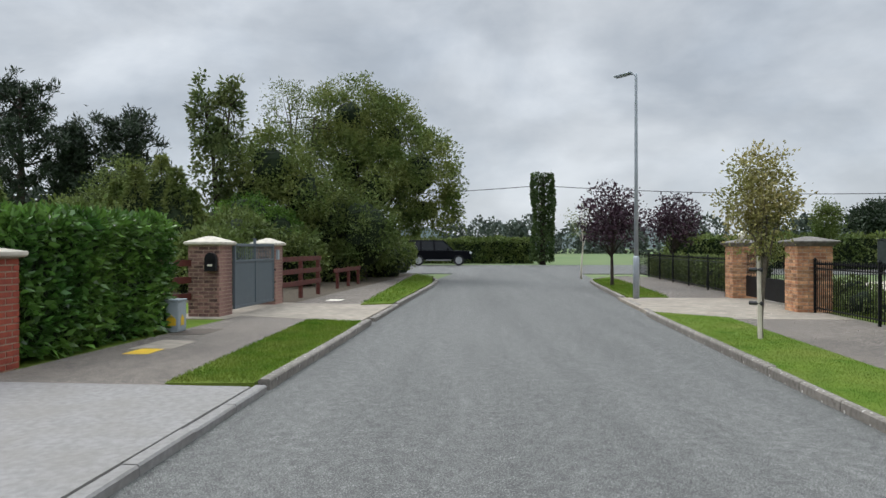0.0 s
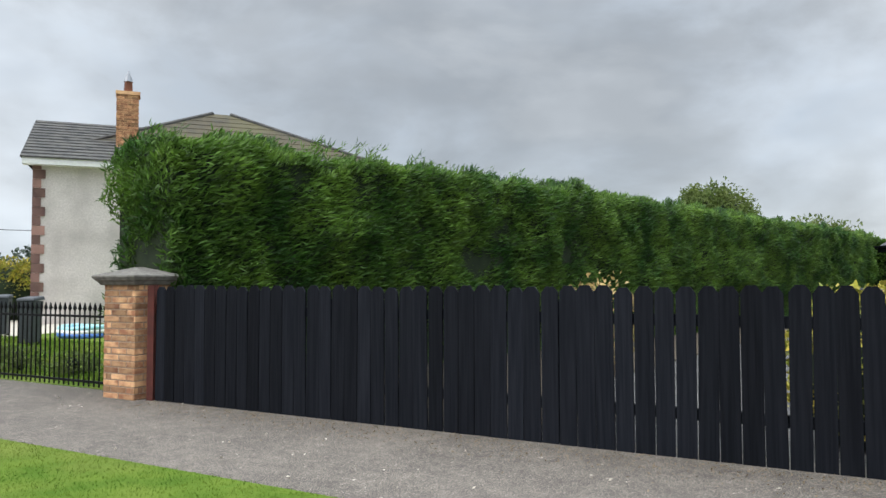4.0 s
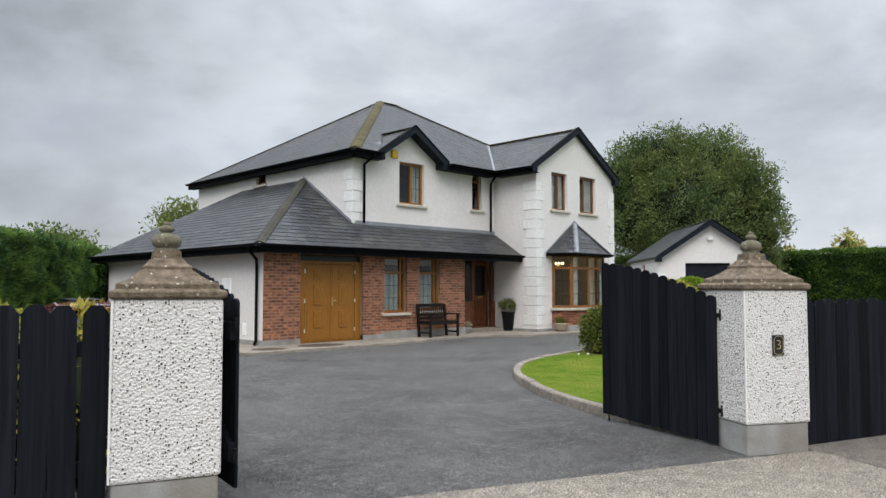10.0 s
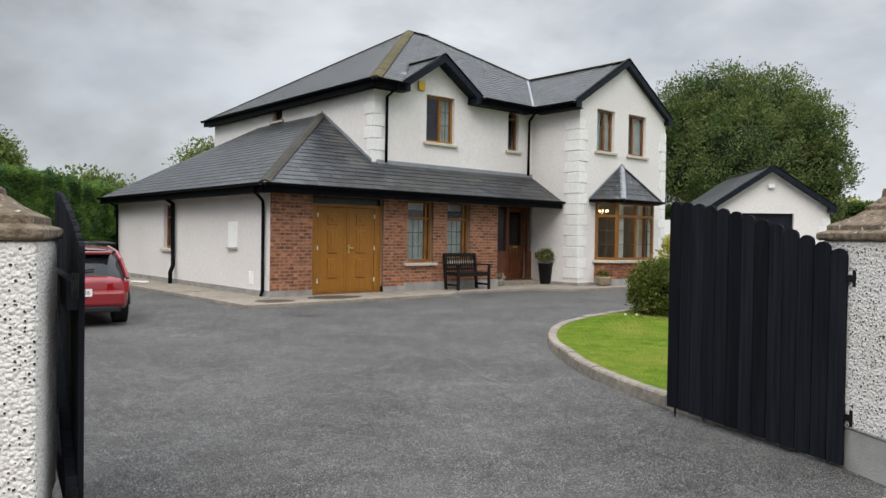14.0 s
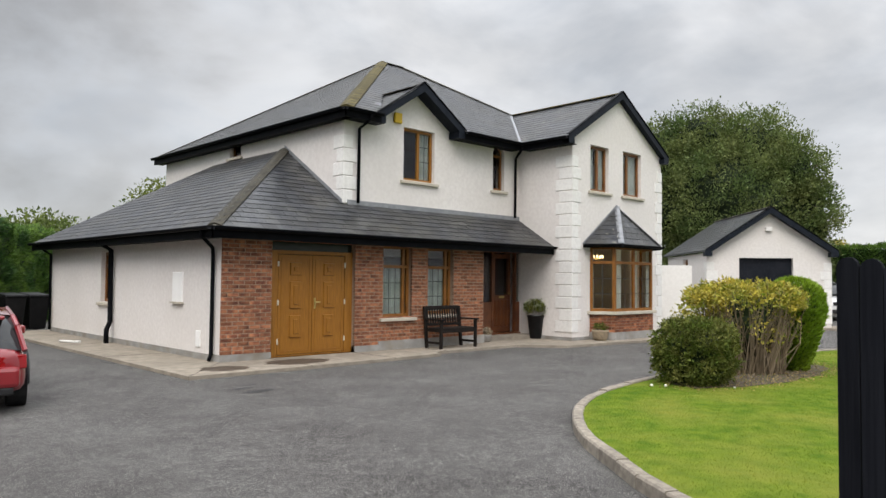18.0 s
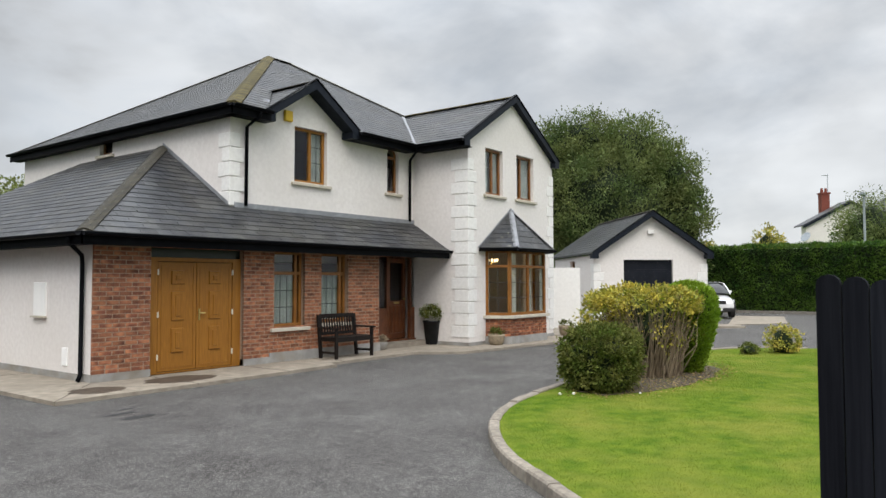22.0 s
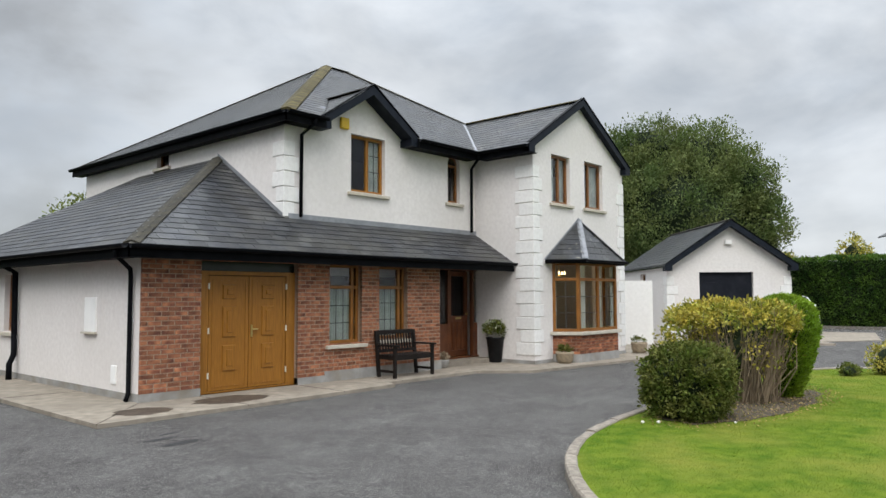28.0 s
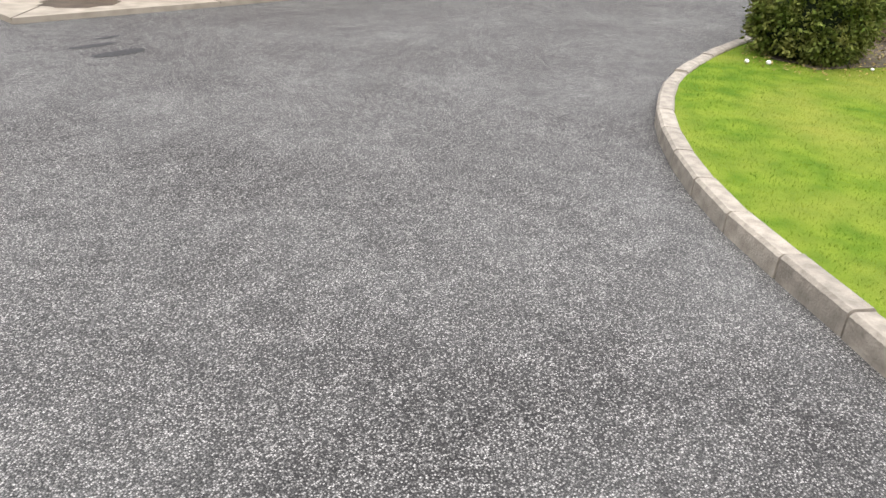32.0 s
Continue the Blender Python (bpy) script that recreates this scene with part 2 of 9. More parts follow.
def speckle(name, base, dots, rough=0.85, scale=62.0, share=0.34, bump=0.5, stain=(0.5, 0.48, 0.44)):
    """Stone-dash: pale render with dark chips, in relief."""
    m = bpy.data.materials.new(name)
    m.use_nodes = True
    n, l = m.node_tree.nodes, m.node_tree.links
    p = n["Principled BSDF"]
    p.inputs["Roughness"].default_value = rough
    tc = n.new("ShaderNodeTexCoord")
    vo = n.new("ShaderNodeTexVoronoi")
    vo.inputs["Scale"].default_value = scale
    warp = n.new("ShaderNodeTexNoise")
    warp.inputs["Scale"].default_value = 40.0
    l.new(tc.outputs["Object"], warp.inputs["Vector"])
    shove = n.new("ShaderNodeVectorMath")
    shove.operation = "MULTIPLY_ADD"
    shove.inputs[1].default_value = (0.014, 0.014, 0.014)
    l.new(warp.outputs["Color"], shove.inputs[0])
    l.new(tc.outputs["Object"], shove.inputs[2])
    l.new(shove.outputs[0], vo.inputs["Vector"])
    sep = n.new("ShaderNodeSeparateColor")
    l.new(vo.outputs["Color"], sep.inputs[0])
    pick = n.new("ShaderNodeMath")
    pick.operation, pick.inputs[1].default_value = "LESS_THAN", share
    l.new(sep.outputs[0], pick.inputs[0])
    near = n.new("ShaderNodeMath")
    near.operation, near.inputs[1].default_value = "LESS_THAN", 0.36
    l.new(vo.outputs["Distance"], near.inputs[0])
    both = n.new("ShaderNodeMath")
    both.operation = "MULTIPLY"
    l.new(pick.outputs[0], both.inputs[0])
    l.new(near.outputs[0], both.inputs[1])
    nz = n.new("ShaderNodeTexNoise")
    nz.inputs["Scale"].default_value, nz.inputs["Detail"].default_value = 2.2, 5
    l.new(tc.outputs["Object"], nz.inputs["Vector"])
    mr = n.new("ShaderNodeMapRange")
    mr.inputs["From Min"].default_value, mr.inputs["From Max"].default_value, mr.inputs["To Max"].default_value = 0.5, 0.8, 0.5
    l.new(nz.outputs[0], mr.inputs[0])
    m1 = n.new("ShaderNodeMix")
    m1.data_type = "RGBA"
    m1.inputs["A"].default_value, m1.inputs["B"].default_value = (*base, 1), (*stain, 1)
    l.new(mr.outputs[0], m1.inputs["Factor"])
    m2 = n.new("ShaderNodeMix")
    m2.data_type = "RGBA"
    l.new(both.outputs[0], m2.inputs["Factor"])
    l.new(m1.outputs["Result"], m2.inputs["A"])
    m2.inputs["B"].default_value = (*dots, 1)
    fine = n.new("ShaderNodeTexVoronoi")
    fine.inputs["Scale"].default_value = scale * 1.9
    l.new(shove.outputs[0], fine.inputs["Vector"])
    fs = n.new("ShaderNodeSeparateColor")
    l.new(fine.outputs["Color"], fs.inputs[0])
    fr = n.new("ShaderNodeMapRange")
    fr.inputs["From Min"].default_value, fr.inputs["From Max"].default_value, fr.inputs["To Max"].default_value = 0.86, 0.99, 0.55
    l.new(fs.outputs[1], fr.inputs[0])
    m3 = n.new("ShaderNodeMix")
    m3.data_type = "RGBA"
    l.new(fr.outputs[0], m3.inputs["Factor"])
    l.new(m2.outputs["Result"], m3.inputs["A"])
    m3.inputs["B"].default_value = (0.27, 0.21, 0.165, 1)
    l.new(m3.outputs["Result"], p.inputs["Base Color"])
    bp = n.new("ShaderNodeBump")
    bp.inputs["Strength"].default_value, bp.inputs["Distance"].default_value = bump, 0.012
    bp.invert = True
    l.new(vo.outputs["Distance"], bp.inputs["Height"])
    l.new(bp.outputs[0], p.inputs["Normal"])
    return m


def tarmac(name, dark, chip, worn, scale, bump, rare=3.2, along=None):
    """Bound stone chips: each chip with a tone of its own, paler worn stretches and darker blotches, in relief."""
    m = bpy.data.materials.new(name)
    m.use_nodes = True
    n, l = m.node_tree.nodes, m.node_tree.links
    p = n["Principled BSDF"]
    p.inputs["Roughness"].default_value, p.inputs["Specular IOR Level"].default_value = 0.82, 0.35
    tc = n.new("ShaderNodeTexCoord")
    vo = n.new("ShaderNodeTexVoronoi")
    vo.inputs["Scale"].default_value = scale
    l.new(tc.outputs["Object"], vo.inputs["Vector"])
    sep = n.new("ShaderNodeSeparateColor")
    l.new(vo.outputs["Color"], sep.inputs[0])
    tone = n.new("ShaderNodeMath")
    tone.operation, tone.inputs[1].default_value = "POWER", rare
    l.new(sep.outputs[0], tone.inputs[0])
    base = n.new("ShaderNodeMix")
    base.data_type = "RGBA"
    base.inputs["A"].default_value, base.inputs["B"].default_value = (*dark, 1), (*worn, 1)
    slow = n.new("ShaderNodeTexNoise")
    slow.inputs["Scale"].default_value, slow.inputs["Detail"].default_value, slow.inputs["Roughness"].default_value = 0.7, 7.0, 0.62
    if along is None:
        l.new(tc.outputs["Object"], slow.inputs["Vector"])
    else:
        turn = n.new("ShaderNodeVectorRotate")
        turn.rotation_type = "Z_AXIS"
        turn.inputs["Angle"].default_value = radians(-along)
        l.new(tc.outputs["Object"], turn.inputs["Vector"])
        drawn = n.new("ShaderNodeMapping")
        drawn.inputs["Scale"].default_value = (0.10, 1.6, 1.0)
        l.new(turn.outputs[0], drawn.inputs["Vector"])
        l.new(drawn.outputs[0], slow.inputs["Vector"])
    r = n.new("ShaderNodeMapRange")
    r.inputs["From Min"].default_value, r.inputs["From Max"].default_value = 0.36, 0.66
    l.new(slow.outputs[0], r.inputs[0])
    l.new(r.outputs[0], base.inputs["Factor"])
    mix = n.new("ShaderNodeMix")
    mix.data_type = "RGBA"
    l.new(tone.outputs[0], mix.inputs["Factor"])
    l.new(base.outputs["Result"], mix.inputs["A"])
    mix.inputs["B"].default_value = (*chip, 1)
    blot = n.new("ShaderNodeTexNoise")
    blot.inputs["Scale"].default_value, blot.inputs["Detail"].default_value = 9.0, 6.0
    l.new(tc.outputs["Object"], blot.inputs["Vector"])
    rb = n.new("ShaderNodeMapRange")
    rb.inputs["From Min"].default_value, rb.inputs["From Max"].default_value = 0.3, 0.7
    rb.inputs["To Min"].default_value, rb.inputs["To Max"].default_value = 0.78, 1.2
    l.new(blot.outputs[0], rb.inputs[0])
    sc = n.new("ShaderNodeVectorMath")
    sc.operation = "SCALE"
    l.new(mix.outputs["Result"], sc.inputs[0])
    l.new(rb.outputs[0], sc.inputs["Scale"])
    gap = n.new("ShaderNodeMapRange")
    gap.inputs["From Min"].default_value, gap.inputs["From Max"].default_value = 0.30, 0.62
    gap.inputs["To Min"].default_value, gap.inputs["To Max"].default_value = 1.25, 0.35
    l.new(vo.outputs["Distance"], gap.inputs[0])
    sc2 = n.new("ShaderNodeVectorMath")
    sc2.operation = "SCALE"
    l.new(sc.outputs[0], sc2.inputs[0])
    l.new(gap.outputs[0], sc2.inputs["Scale"])
    l.new(sc2.outputs[0], p.inputs["Base Color"])
    bp = n.new("ShaderNodeBump")
    bp.inputs["Strength"].default_value, bp.inputs["Distance"].default_value = bump, 0.006
    bp.invert = True
    l.new(vo.outputs["Distance"], bp.inputs["Height"])
    l.new(bp.outputs[0], p.inputs["Normal"])
    return m


RENDER = mat("white_roughcast", (0.755, 0.722, 0.700), (0.690, 0.656, 0.634), 0.9, 12, 8, 0.26, 40, big=0.40, bigscale=0.8, c=(0.63, 0.595, 0.56))
SMOOTH = mat("smooth_white_plaster", (0.80, 0.79, 0.77), (0.74, 0.73, 0.71), 0.8, 10, 5, 0.15, 40, big=0.3, c=(0.66, 0.65, 0.62))
QUOIN = mat("quoin_plaster", (0.80, 0.79, 0.77), (0.73, 0.72, 0.70), 0.8, 12, 5, 0.15, 40, rnd=0.03)
BRICK = mat("red_brick", (0.405, 0.165, 0.082), (0.150, 0.052, 0.031), 0.85, 1.3, 6, 0.4, 70, rnd=0.35, stretch=(1.0, 0.5, 0.4))
BRICKJ = mat("red_brickwork", (0.345, 0.140, 0.068), (0.155, 0.056, 0.032), 0.85, 16, 6, 0.4, 70, island=0.45)
BUFF = mat("buff_brick", (0.58, 0.345, 0.180), (0.29, 0.125, 0.065), 0.85, 1.3, 5, 0.4, 70, rnd=0.45, stretch=(1.0, 0.5, 0.4))
BUFFJ = mat("buff_brickwork", (0.54, 0.31, 0.16), (0.29, 0.125, 0.065), 0.85, 7, 5, 0.4, 70, island=0.5)
RUSTIC = mat("rustic_brick", (0.25, 0.145, 0.115), (0.115, 0.062, 0.055), 0.85, 1.3, 5, 0.5, 70, rnd=0.45, stretch=(1.0, 0.5, 0.4))
REDD = mat("weathered_red_brick", (0.20, 0.052, 0.034), (0.15, 0.04, 0.028), 0.85, 7, 5, 0.3, 70)
REDB = mat("smooth_red_brick", (0.36, 0.075, 0.04), (0.26, 0.05, 0.03), 0.8, 7, 5, 0.3, 70, rnd=0.2)
MORTAR = mat("mortar", (0.38, 0.275, 0.200), (0.27, 0.190, 0.135), 0.95, 30, 5, 0.3, 80)
SLATE = mat("roof_slate", (0.016, 0.018, 0.023), (0.042, 0.044, 0.049), 0.38, 4, 7, 0.3, 40, island=0.5, big=0.55, bigscale=1.4, c=(0.055, 0.051, 0.038), spec=0.46, spots=((0.16, 0.155, 0.13), 9, 0.10))
SLATEP = mat("roof_slate_piece", (0.015, 0.017, 0.022), (0.041, 0.043, 0.048), 0.38, 4, 7, 0.3, 40, rnd=0.5, spec=0.46, big=0.45, bigscale=1.4, c=(0.075, 0.072, 0.055))
MOSSY = mat("mossy_ridge_tile", (0.125, 0.100, 0.030), (0.050, 0.044, 0.026), 0.95, 6, 6, 0.5, 50, rnd=0.25)
RIDGE = mat("weathered_ridge_tile", (0.060, 0.054, 0.038), (0.034, 0.032, 0.027), 0.9, 9, 6, 0.4, 50, rnd=0.2)
LEAD = mat("lead_flashing", (0.30, 0.31, 0.33), (0.22, 0.23, 0.25), 0.5, 8, 4, 0.1, 30, metal=0.3)
BLACK = mat("black_gutter_plastic", (0.0030, 0.0034, 0.0045), (0.0060, 0.0066, 0.0082), 0.5, 6, 3, spec=0.04)
FASCIA = mat("dark_fascia_board", (0.0085, 0.0115, 0.018), (0.014, 0.018, 0.026), 0.5, 6, 3, 0.05, 30, spec=0.12)
OAK = mat("golden_oak_plastic", (0.320, 0.140, 0.022), (0.240, 0.098, 0.015), 0.42, 16, 6, 0.06, 30, spec=0.3, stretch=(4.0, 4.0, 0.25))
OAKM = mat("brown_oak_plastic", (0.255, 0.105, 0.022), (0.19, 0.076, 0.017), 0.4, 3.5, 6, 0.06, 30, spec=0.3)
CAME = mat("dark_lead_came", (0.045, 0.050, 0.055), (0.03, 0.034, 0.038), 0.6, 8, 3)
OAKD = mat("dark_oak_plastic", (0.22, 0.09, 0.022), (0.15, 0.06, 0.016), 0.38, 3.5, 6, 0.06, 30)
MAHOG = mat("mahogany_door", (0.150, 0.050, 0.018), (0.095, 0.030, 0.012), 0.35, 4, 5, 0.05, 30)
PANE = glass("window_pane")
# room surfaces: the darkness of unlit rooms is put into these colours
DARK = mat("room_gloom", (0.012, 0.010, 0.009), (0.008, 0.007, 0.006), 0.9, 2)
ROOMW = mat("room_wall_gloom", (0.045, 0.029, 0.019), (0.03, 0.02, 0.013), 0.9, 2)
CURTAIN = mat("pale_curtain", (0.70, 0.76, 0.74), (0.52, 0.58, 0.57), 0.9, 3, 3, thin=0.3)
CONC = mat("concrete", (0.330, 0.288, 0.232), (0.225, 0.194, 0.154), 0.9, 5, 8, 0.25, 70, big=0.85, bigscale=1.1, c=(0.205, 0.178, 0.145))
CONCG = mat("grey_concrete", (0.245, 0.236, 0.226), (0.19, 0.182, 0.172), 0.9, 16, 8, 0.35, 70, big=0.6, bigscale=1.6, c=(0.185, 0.17, 0.15))
PLINTH = mat("concrete_plinth", (0.34, 0.335, 0.32), (0.26, 0.255, 0.245), 0.9, 4, 7, 0.3, 60, big=0.7, bigscale=2.2, c=(0.20, 0.165, 0.12))
CAPST = mat("lichened_cap_stone", (0.235, 0.180, 0.128), (0.110, 0.082, 0.058), 0.95, 20, 8, 0.9, 60, big=0.7, bigscale=5, c=(0.10, 0.075, 0.045), spots=((0.46, 0.42, 0.33), 34, 0.16))
FINIAL = mat("algae_stained_finial_stone", (0.185, 0.165, 0.115), (0.110, 0.098, 0.066), 0.95, 26, 7, 0.5, 70, spots=((0.34, 0.32, 0.25), 40, 0.10))
PIERCAP = mat("grey_cast_stone", (0.20, 0.185, 0.165), (0.125, 0.115, 0.10), 0.9, 12, 7, 0.4, 60, big=0.5, bigscale=3, c=(0.10, 0.095, 0.08))
STONE = mat("pale_stone", (0.55, 0.50, 0.42), (0.45, 0.41, 0.34), 0.85, 8, 5, 0.2, 60)
DASH = speckle("stone_dash", (0.70, 0.675, 0.65), (0.030, 0.026, 0.024), share=0.24, bump=0.85, stain=(0.60, 0.565, 0.52))
ROAD = tarmac("road_asphalt", (0.102, 0.103, 0.097), (0.255, 0.255, 0.242), (0.165, 0.166, 0.156), 135, 0.4, 3.2, -14.0)
DRIVE = tarmac("drive_tarmac", (0.027, 0.0245, 0.0238), (0.365, 0.348, 0.33), (0.100, 0.098, 0.094), 165, 1.0, 2.8)
APRON = tarmac("exposed_concrete", (0.235, 0.205, 0.163), (0.43, 0.385, 0.315), (0.335, 0.293, 0.235), 80, 0.9)
PAVE = tarmac("pavement_asphalt", (0.120, 0.102, 0.085), (0.31, 0.27, 0.23), (0.198, 0.170, 0.141), 110, 0.6)
KERB = mat("kerb_concrete", (0.215, 0.196, 0.170), (0.115, 0.103, 0.090), 0.9, 14, 8, 0.5, 80, big=0.6, bigscale=8, c=(0.27, 0.245, 0.21), rnd=0.12, spots=((0.52, 0.50, 0.46), 22, 0.14))
ISLE = mat("island_kerb_concrete", (0.31, 0.272, 0.225), (0.19, 0.165, 0.135), 0.9, 14, 8, 0.4, 80, big=0.4, bigscale=2, c=(0.30, 0.27, 0.23), rnd=0.12)
SOIL = mat("bare_soil", (0.10, 0.075, 0.05), (0.055, 0.045, 0.03), 0.95, 12, 8, 0.8, 40)
LAWN = mat("lawn", (0.066, 0.125, 0.011), (0.135, 0.190, 0.020), 0.9, 5.0, 8, 0.6, 120, spec=0.05, big=0.8, bigscale=1.1, c=(0.205, 0.215, 0.040))
BLADE = mat("grass_blade", (0.076, 0.155, 0.012), (0.172, 0.235, 0.022), 0.85, 4.0, 7, island=0.30, thin=0.5, spec=0.02, big=0.85, bigscale=1.1, c=(0.240, 0.250, 0.042))
VERGE = mat("verge_grass", (0.070, 0.128, 0.016), (0.115, 0.170, 0.026), 0.9, 3.0, 8, 0.5, 120, spec=0.05, big=0.6, bigscale=0.9, c=(0.165, 0.185, 0.045))
VBLADE = mat("verge_grass_blade", (0.066, 0.140, 0.016), (0.135, 0.195, 0.028), 0.85, 2.2, 6, island=0.25, thin=0.5, spec=0.02, big=0.7, bigscale=0.9, c=(0.185, 0.205, 0.050))
FIELD = mat("far_field", (0.085, 0.140, 0.045), (0.12, 0.16, 0.06), 0.95, 0.05, 6)
PAINTF = mat("black_stained_board", (0.0062, 0.0072, 0.0100), (0.0120, 0.0132, 0.0172), 0.72, 14, 7, 0.30, 30, rnd=0.35, spec=0.07, stretch=(3.0, 1.0, 0.10))
IRON = mat("black_iron", (0.006, 0.006, 0.007), (0.011, 0.011, 0.012), 0.5, 10, 3, spec=0.12)
GALV = mat("galvanised_steel", (0.36, 0.39, 0.42), (0.30, 0.33, 0.36), 0.5, 6, 4, metal=0.4)
GREYG = mat("grey_gate_paint", (0.085, 0.105, 0.12), (0.095, 0.115, 0.13), 0.45, 5, 3)
GREYB = mat("grey_cabinet", (0.30, 0.34, 0.36), (0.26, 0.30, 0.32), 0.5, 5, 3)
YELLOW = mat("yellow_sign", (0.70, 0.45, 0.03), (0.60, 0.38, 0.03), 0.5, 5, 3)
REDW = mat("red_stained_timber", (0.105, 0.024, 0.016), (0.07, 0.017, 0.012), 0.7, 8, 5, 0.2, 40)
BARK = mat("bark", (0.16, 0.13, 0.10), (0.08, 0.065, 0.05), 0.95, 10, 6, 0.6, 30)
BARKD = mat("dark_bark", (0.06, 0.045, 0.035), (0.035, 0.028, 0.022), 0.95, 10, 6, 0.6, 30)
STAKE = mat("pale_stake", (0.62, 0.56, 0.46), (0.5, 0.45, 0.37), 0.85, 8, 5)
# near-black colour of the core bodies that stand in for shade between leaves
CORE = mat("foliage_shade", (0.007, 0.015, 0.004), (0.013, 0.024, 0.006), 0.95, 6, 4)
LEYL = leafy("leylandii_spray", (0.026, 0.080, 0.010), (0.120, 0.215, 0.028), 0.55, thin=0.34)
LAUREL = leafy("laurel_leaf", (0.040, 0.110, 0.020), (0.115, 0.215, 0.040), 0.5, rough=0.28)
GREEN = leafy("broad_leaf", (0.082, 0.122, 0.028), (0.145, 0.180, 0.048), 0.30, 0.7, scale=0.7)
OLIVE = leafy("olive_leaf", (0.098, 0.145, 0.032), (0.185, 0.210, 0.055), 0.26, 0.7, scale=0.8)
WILLOW = leafy("willow_leaf", (0.076, 0.122, 0.032), (0.165, 0.198, 0.062), 0.34, 0.7, scale=0.7)
PINE = leafy("pine_needle", (0.016, 0.030, 0.014), (0.030, 0.048, 0.022), thin=0.1)
YOUNG = leafy("young_tree_leaf", (0.18, 0.20, 0.055), (0.32, 0.27, 0.10))
YOUNG2 = leafy("large_pale_leaf", (0.085, 0.125, 0.040), (0.150, 0.175, 0.060), 0.3, 0.6)
PLUM = leafy("purple_plum_leaf", (0.030, 0.014, 0.024), (0.055, 0.022, 0.036), thin=0.12)
BUSH = mat("dark_bush_leaf", (0.070, 0.105, 0.018), (0.160, 0.165, 0.045), 0.7, 5.0, 3, island=0.5, thin=0.25, spec=0.12)
GOLD = leafy("golden_bush_leaf", (0.50, 0.40, 0.065), (0.19, 0.23, 0.03), 0.45, scale=5.0)
LIME = leafy("lime_conifer_spray", (0.17, 0.29, 0.022), (0.27, 0.38, 0.035))
IVY = leafy("ivy_leaf", (0.042, 0.078, 0.022), (0.080, 0.118, 0.038))
DRYLEAF = leafy("dry_straw_leaf", (0.46, 0.33, 0.13), (0.26, 0.22, 0.07), 0.4)
FLOWER = leafy("pale_flower", (0.55, 0.55, 0.40), (0.35, 0.42, 0.22))
# far leaf green greyed to carry the distance haze in its colour
FARW = mat("far_woods", (0.060, 0.082, 0.064), (0.095, 0.115, 0.090), 0.95, 0.4, 6, 0.5, 2)
BENCHM = mat("dark_bench_timber", (0.0095, 0.0075, 0.0068), (0.018, 0.0135, 0.0115), 0.6, 9, 5, 0.15, 40, spec=0.15)
POT = mat("black_pot", (0.006, 0.006, 0.007), (0.011, 0.011, 0.012), 0.45, 6, 3, spec=0.2)
TERRA = mat("weathered_stone_pot", (0.36, 0.29, 0.20), (0.25, 0.20, 0.14), 0.9, 14, 6, 0.4, 40)
ROLLER = mat("dark_roller_door", (0.012, 0.014, 0.020), (0.018, 0.020, 0.027), 0.5, 4, 3, spec=0.12)
RUBBER = mat("tyre_rubber", (0.012, 0.012, 0.012), (0.02, 0.02, 0.02), 0.8, 10, 3)
ALLOY = mat("alloy_wheel", (0.45, 0.46, 0.47), (0.38, 0.39, 0.40), 0.35, 6, 3, metal=0.7)
CARGL = mat("car_glass", (0.010, 0.012, 0.014), (0.014, 0.016, 0.018), 0.06, 2, 2, spec=0.4)
CARRED = mat("red_car_paint", (0.235, 0.010, 0.016), (0.215, 0.009, 0.014), 0.3, 2, 2, coat=1.0)
CARBLK = mat("black_car_paint", (0.0025, 0.003, 0.0045), (0.004, 0.0045, 0.006), 0.45, 2, 2, spec=0.06)
CARWHT = mat("white_car_paint", (0.72, 0.73, 0.74), (0.70, 0.71, 0.72), 0.3, 2, 2, coat=1.0)
LAMPR = mat("red_lamp_lens", (0.30, 0.008, 0.010), (0.24, 0.006, 0.008), 0.15, 3, 2)
LAMPW = mat("clear_lamp_lens", (0.55, 0.57, 0.58), (0.45, 0.47, 0.48), 0.12, 3, 2)
GOLDP = mat("gold_letters", (0.62, 0.50, 0.26), (0.55, 0.44, 0.22), 0.4, 3, 2)
PLATE = mat("number_plate", (0.75, 0.75, 0.72), (0.70, 0.70, 0.67), 0.5, 3, 2)
INK = mat("black_letters", (0.01, 0.01, 0.012), (0.015, 0.015, 0.016), 0.5, 3, 2)
SIGNW = mat("cream_letters", (0.70, 0.66, 0.55), (0.66, 0.62, 0.52), 0.5, 3, 2)
BRASS = mat("brass", (0.60, 0.48, 0.20), (0.5, 0.4, 0.16), 0.3, 3, 2, metal=0.8)
TILE = mat("grey_roof_tile", (0.048, 0.047, 0.046), (0.088, 0.084, 0.076), 0.85, 3, 5, 0.3, 30, island=0.2)
MOSST = mat("moss_browned_roof_tile", (0.085, 0.070, 0.042), (0.060, 0.054, 0.040), 0.9, 3, 5, 0.3, 30, big=0.6, c=(0.11, 0.10, 0.045))
TRAILER = mat("dark_grey_canvas", (0.055, 0.062, 0.062), (0.040, 0.046, 0.047), 0.8, 6, 4)
BINGREY = mat("grey_bin_plastic", (0.045, 0.050, 0.056), (0.036, 0.040, 0.045), 0.6, 6, 3)
PLASTB = mat("blue_plastic_sheet", (0.10, 0.22, 0.55), (0.08, 0.18, 0.48), 0.4, 5, 3)
PLASTT = mat("aqua_plastic_sheet", (0.35, 0.62, 0.64), (0.30, 0.55, 0.58), 0.4, 5, 3)
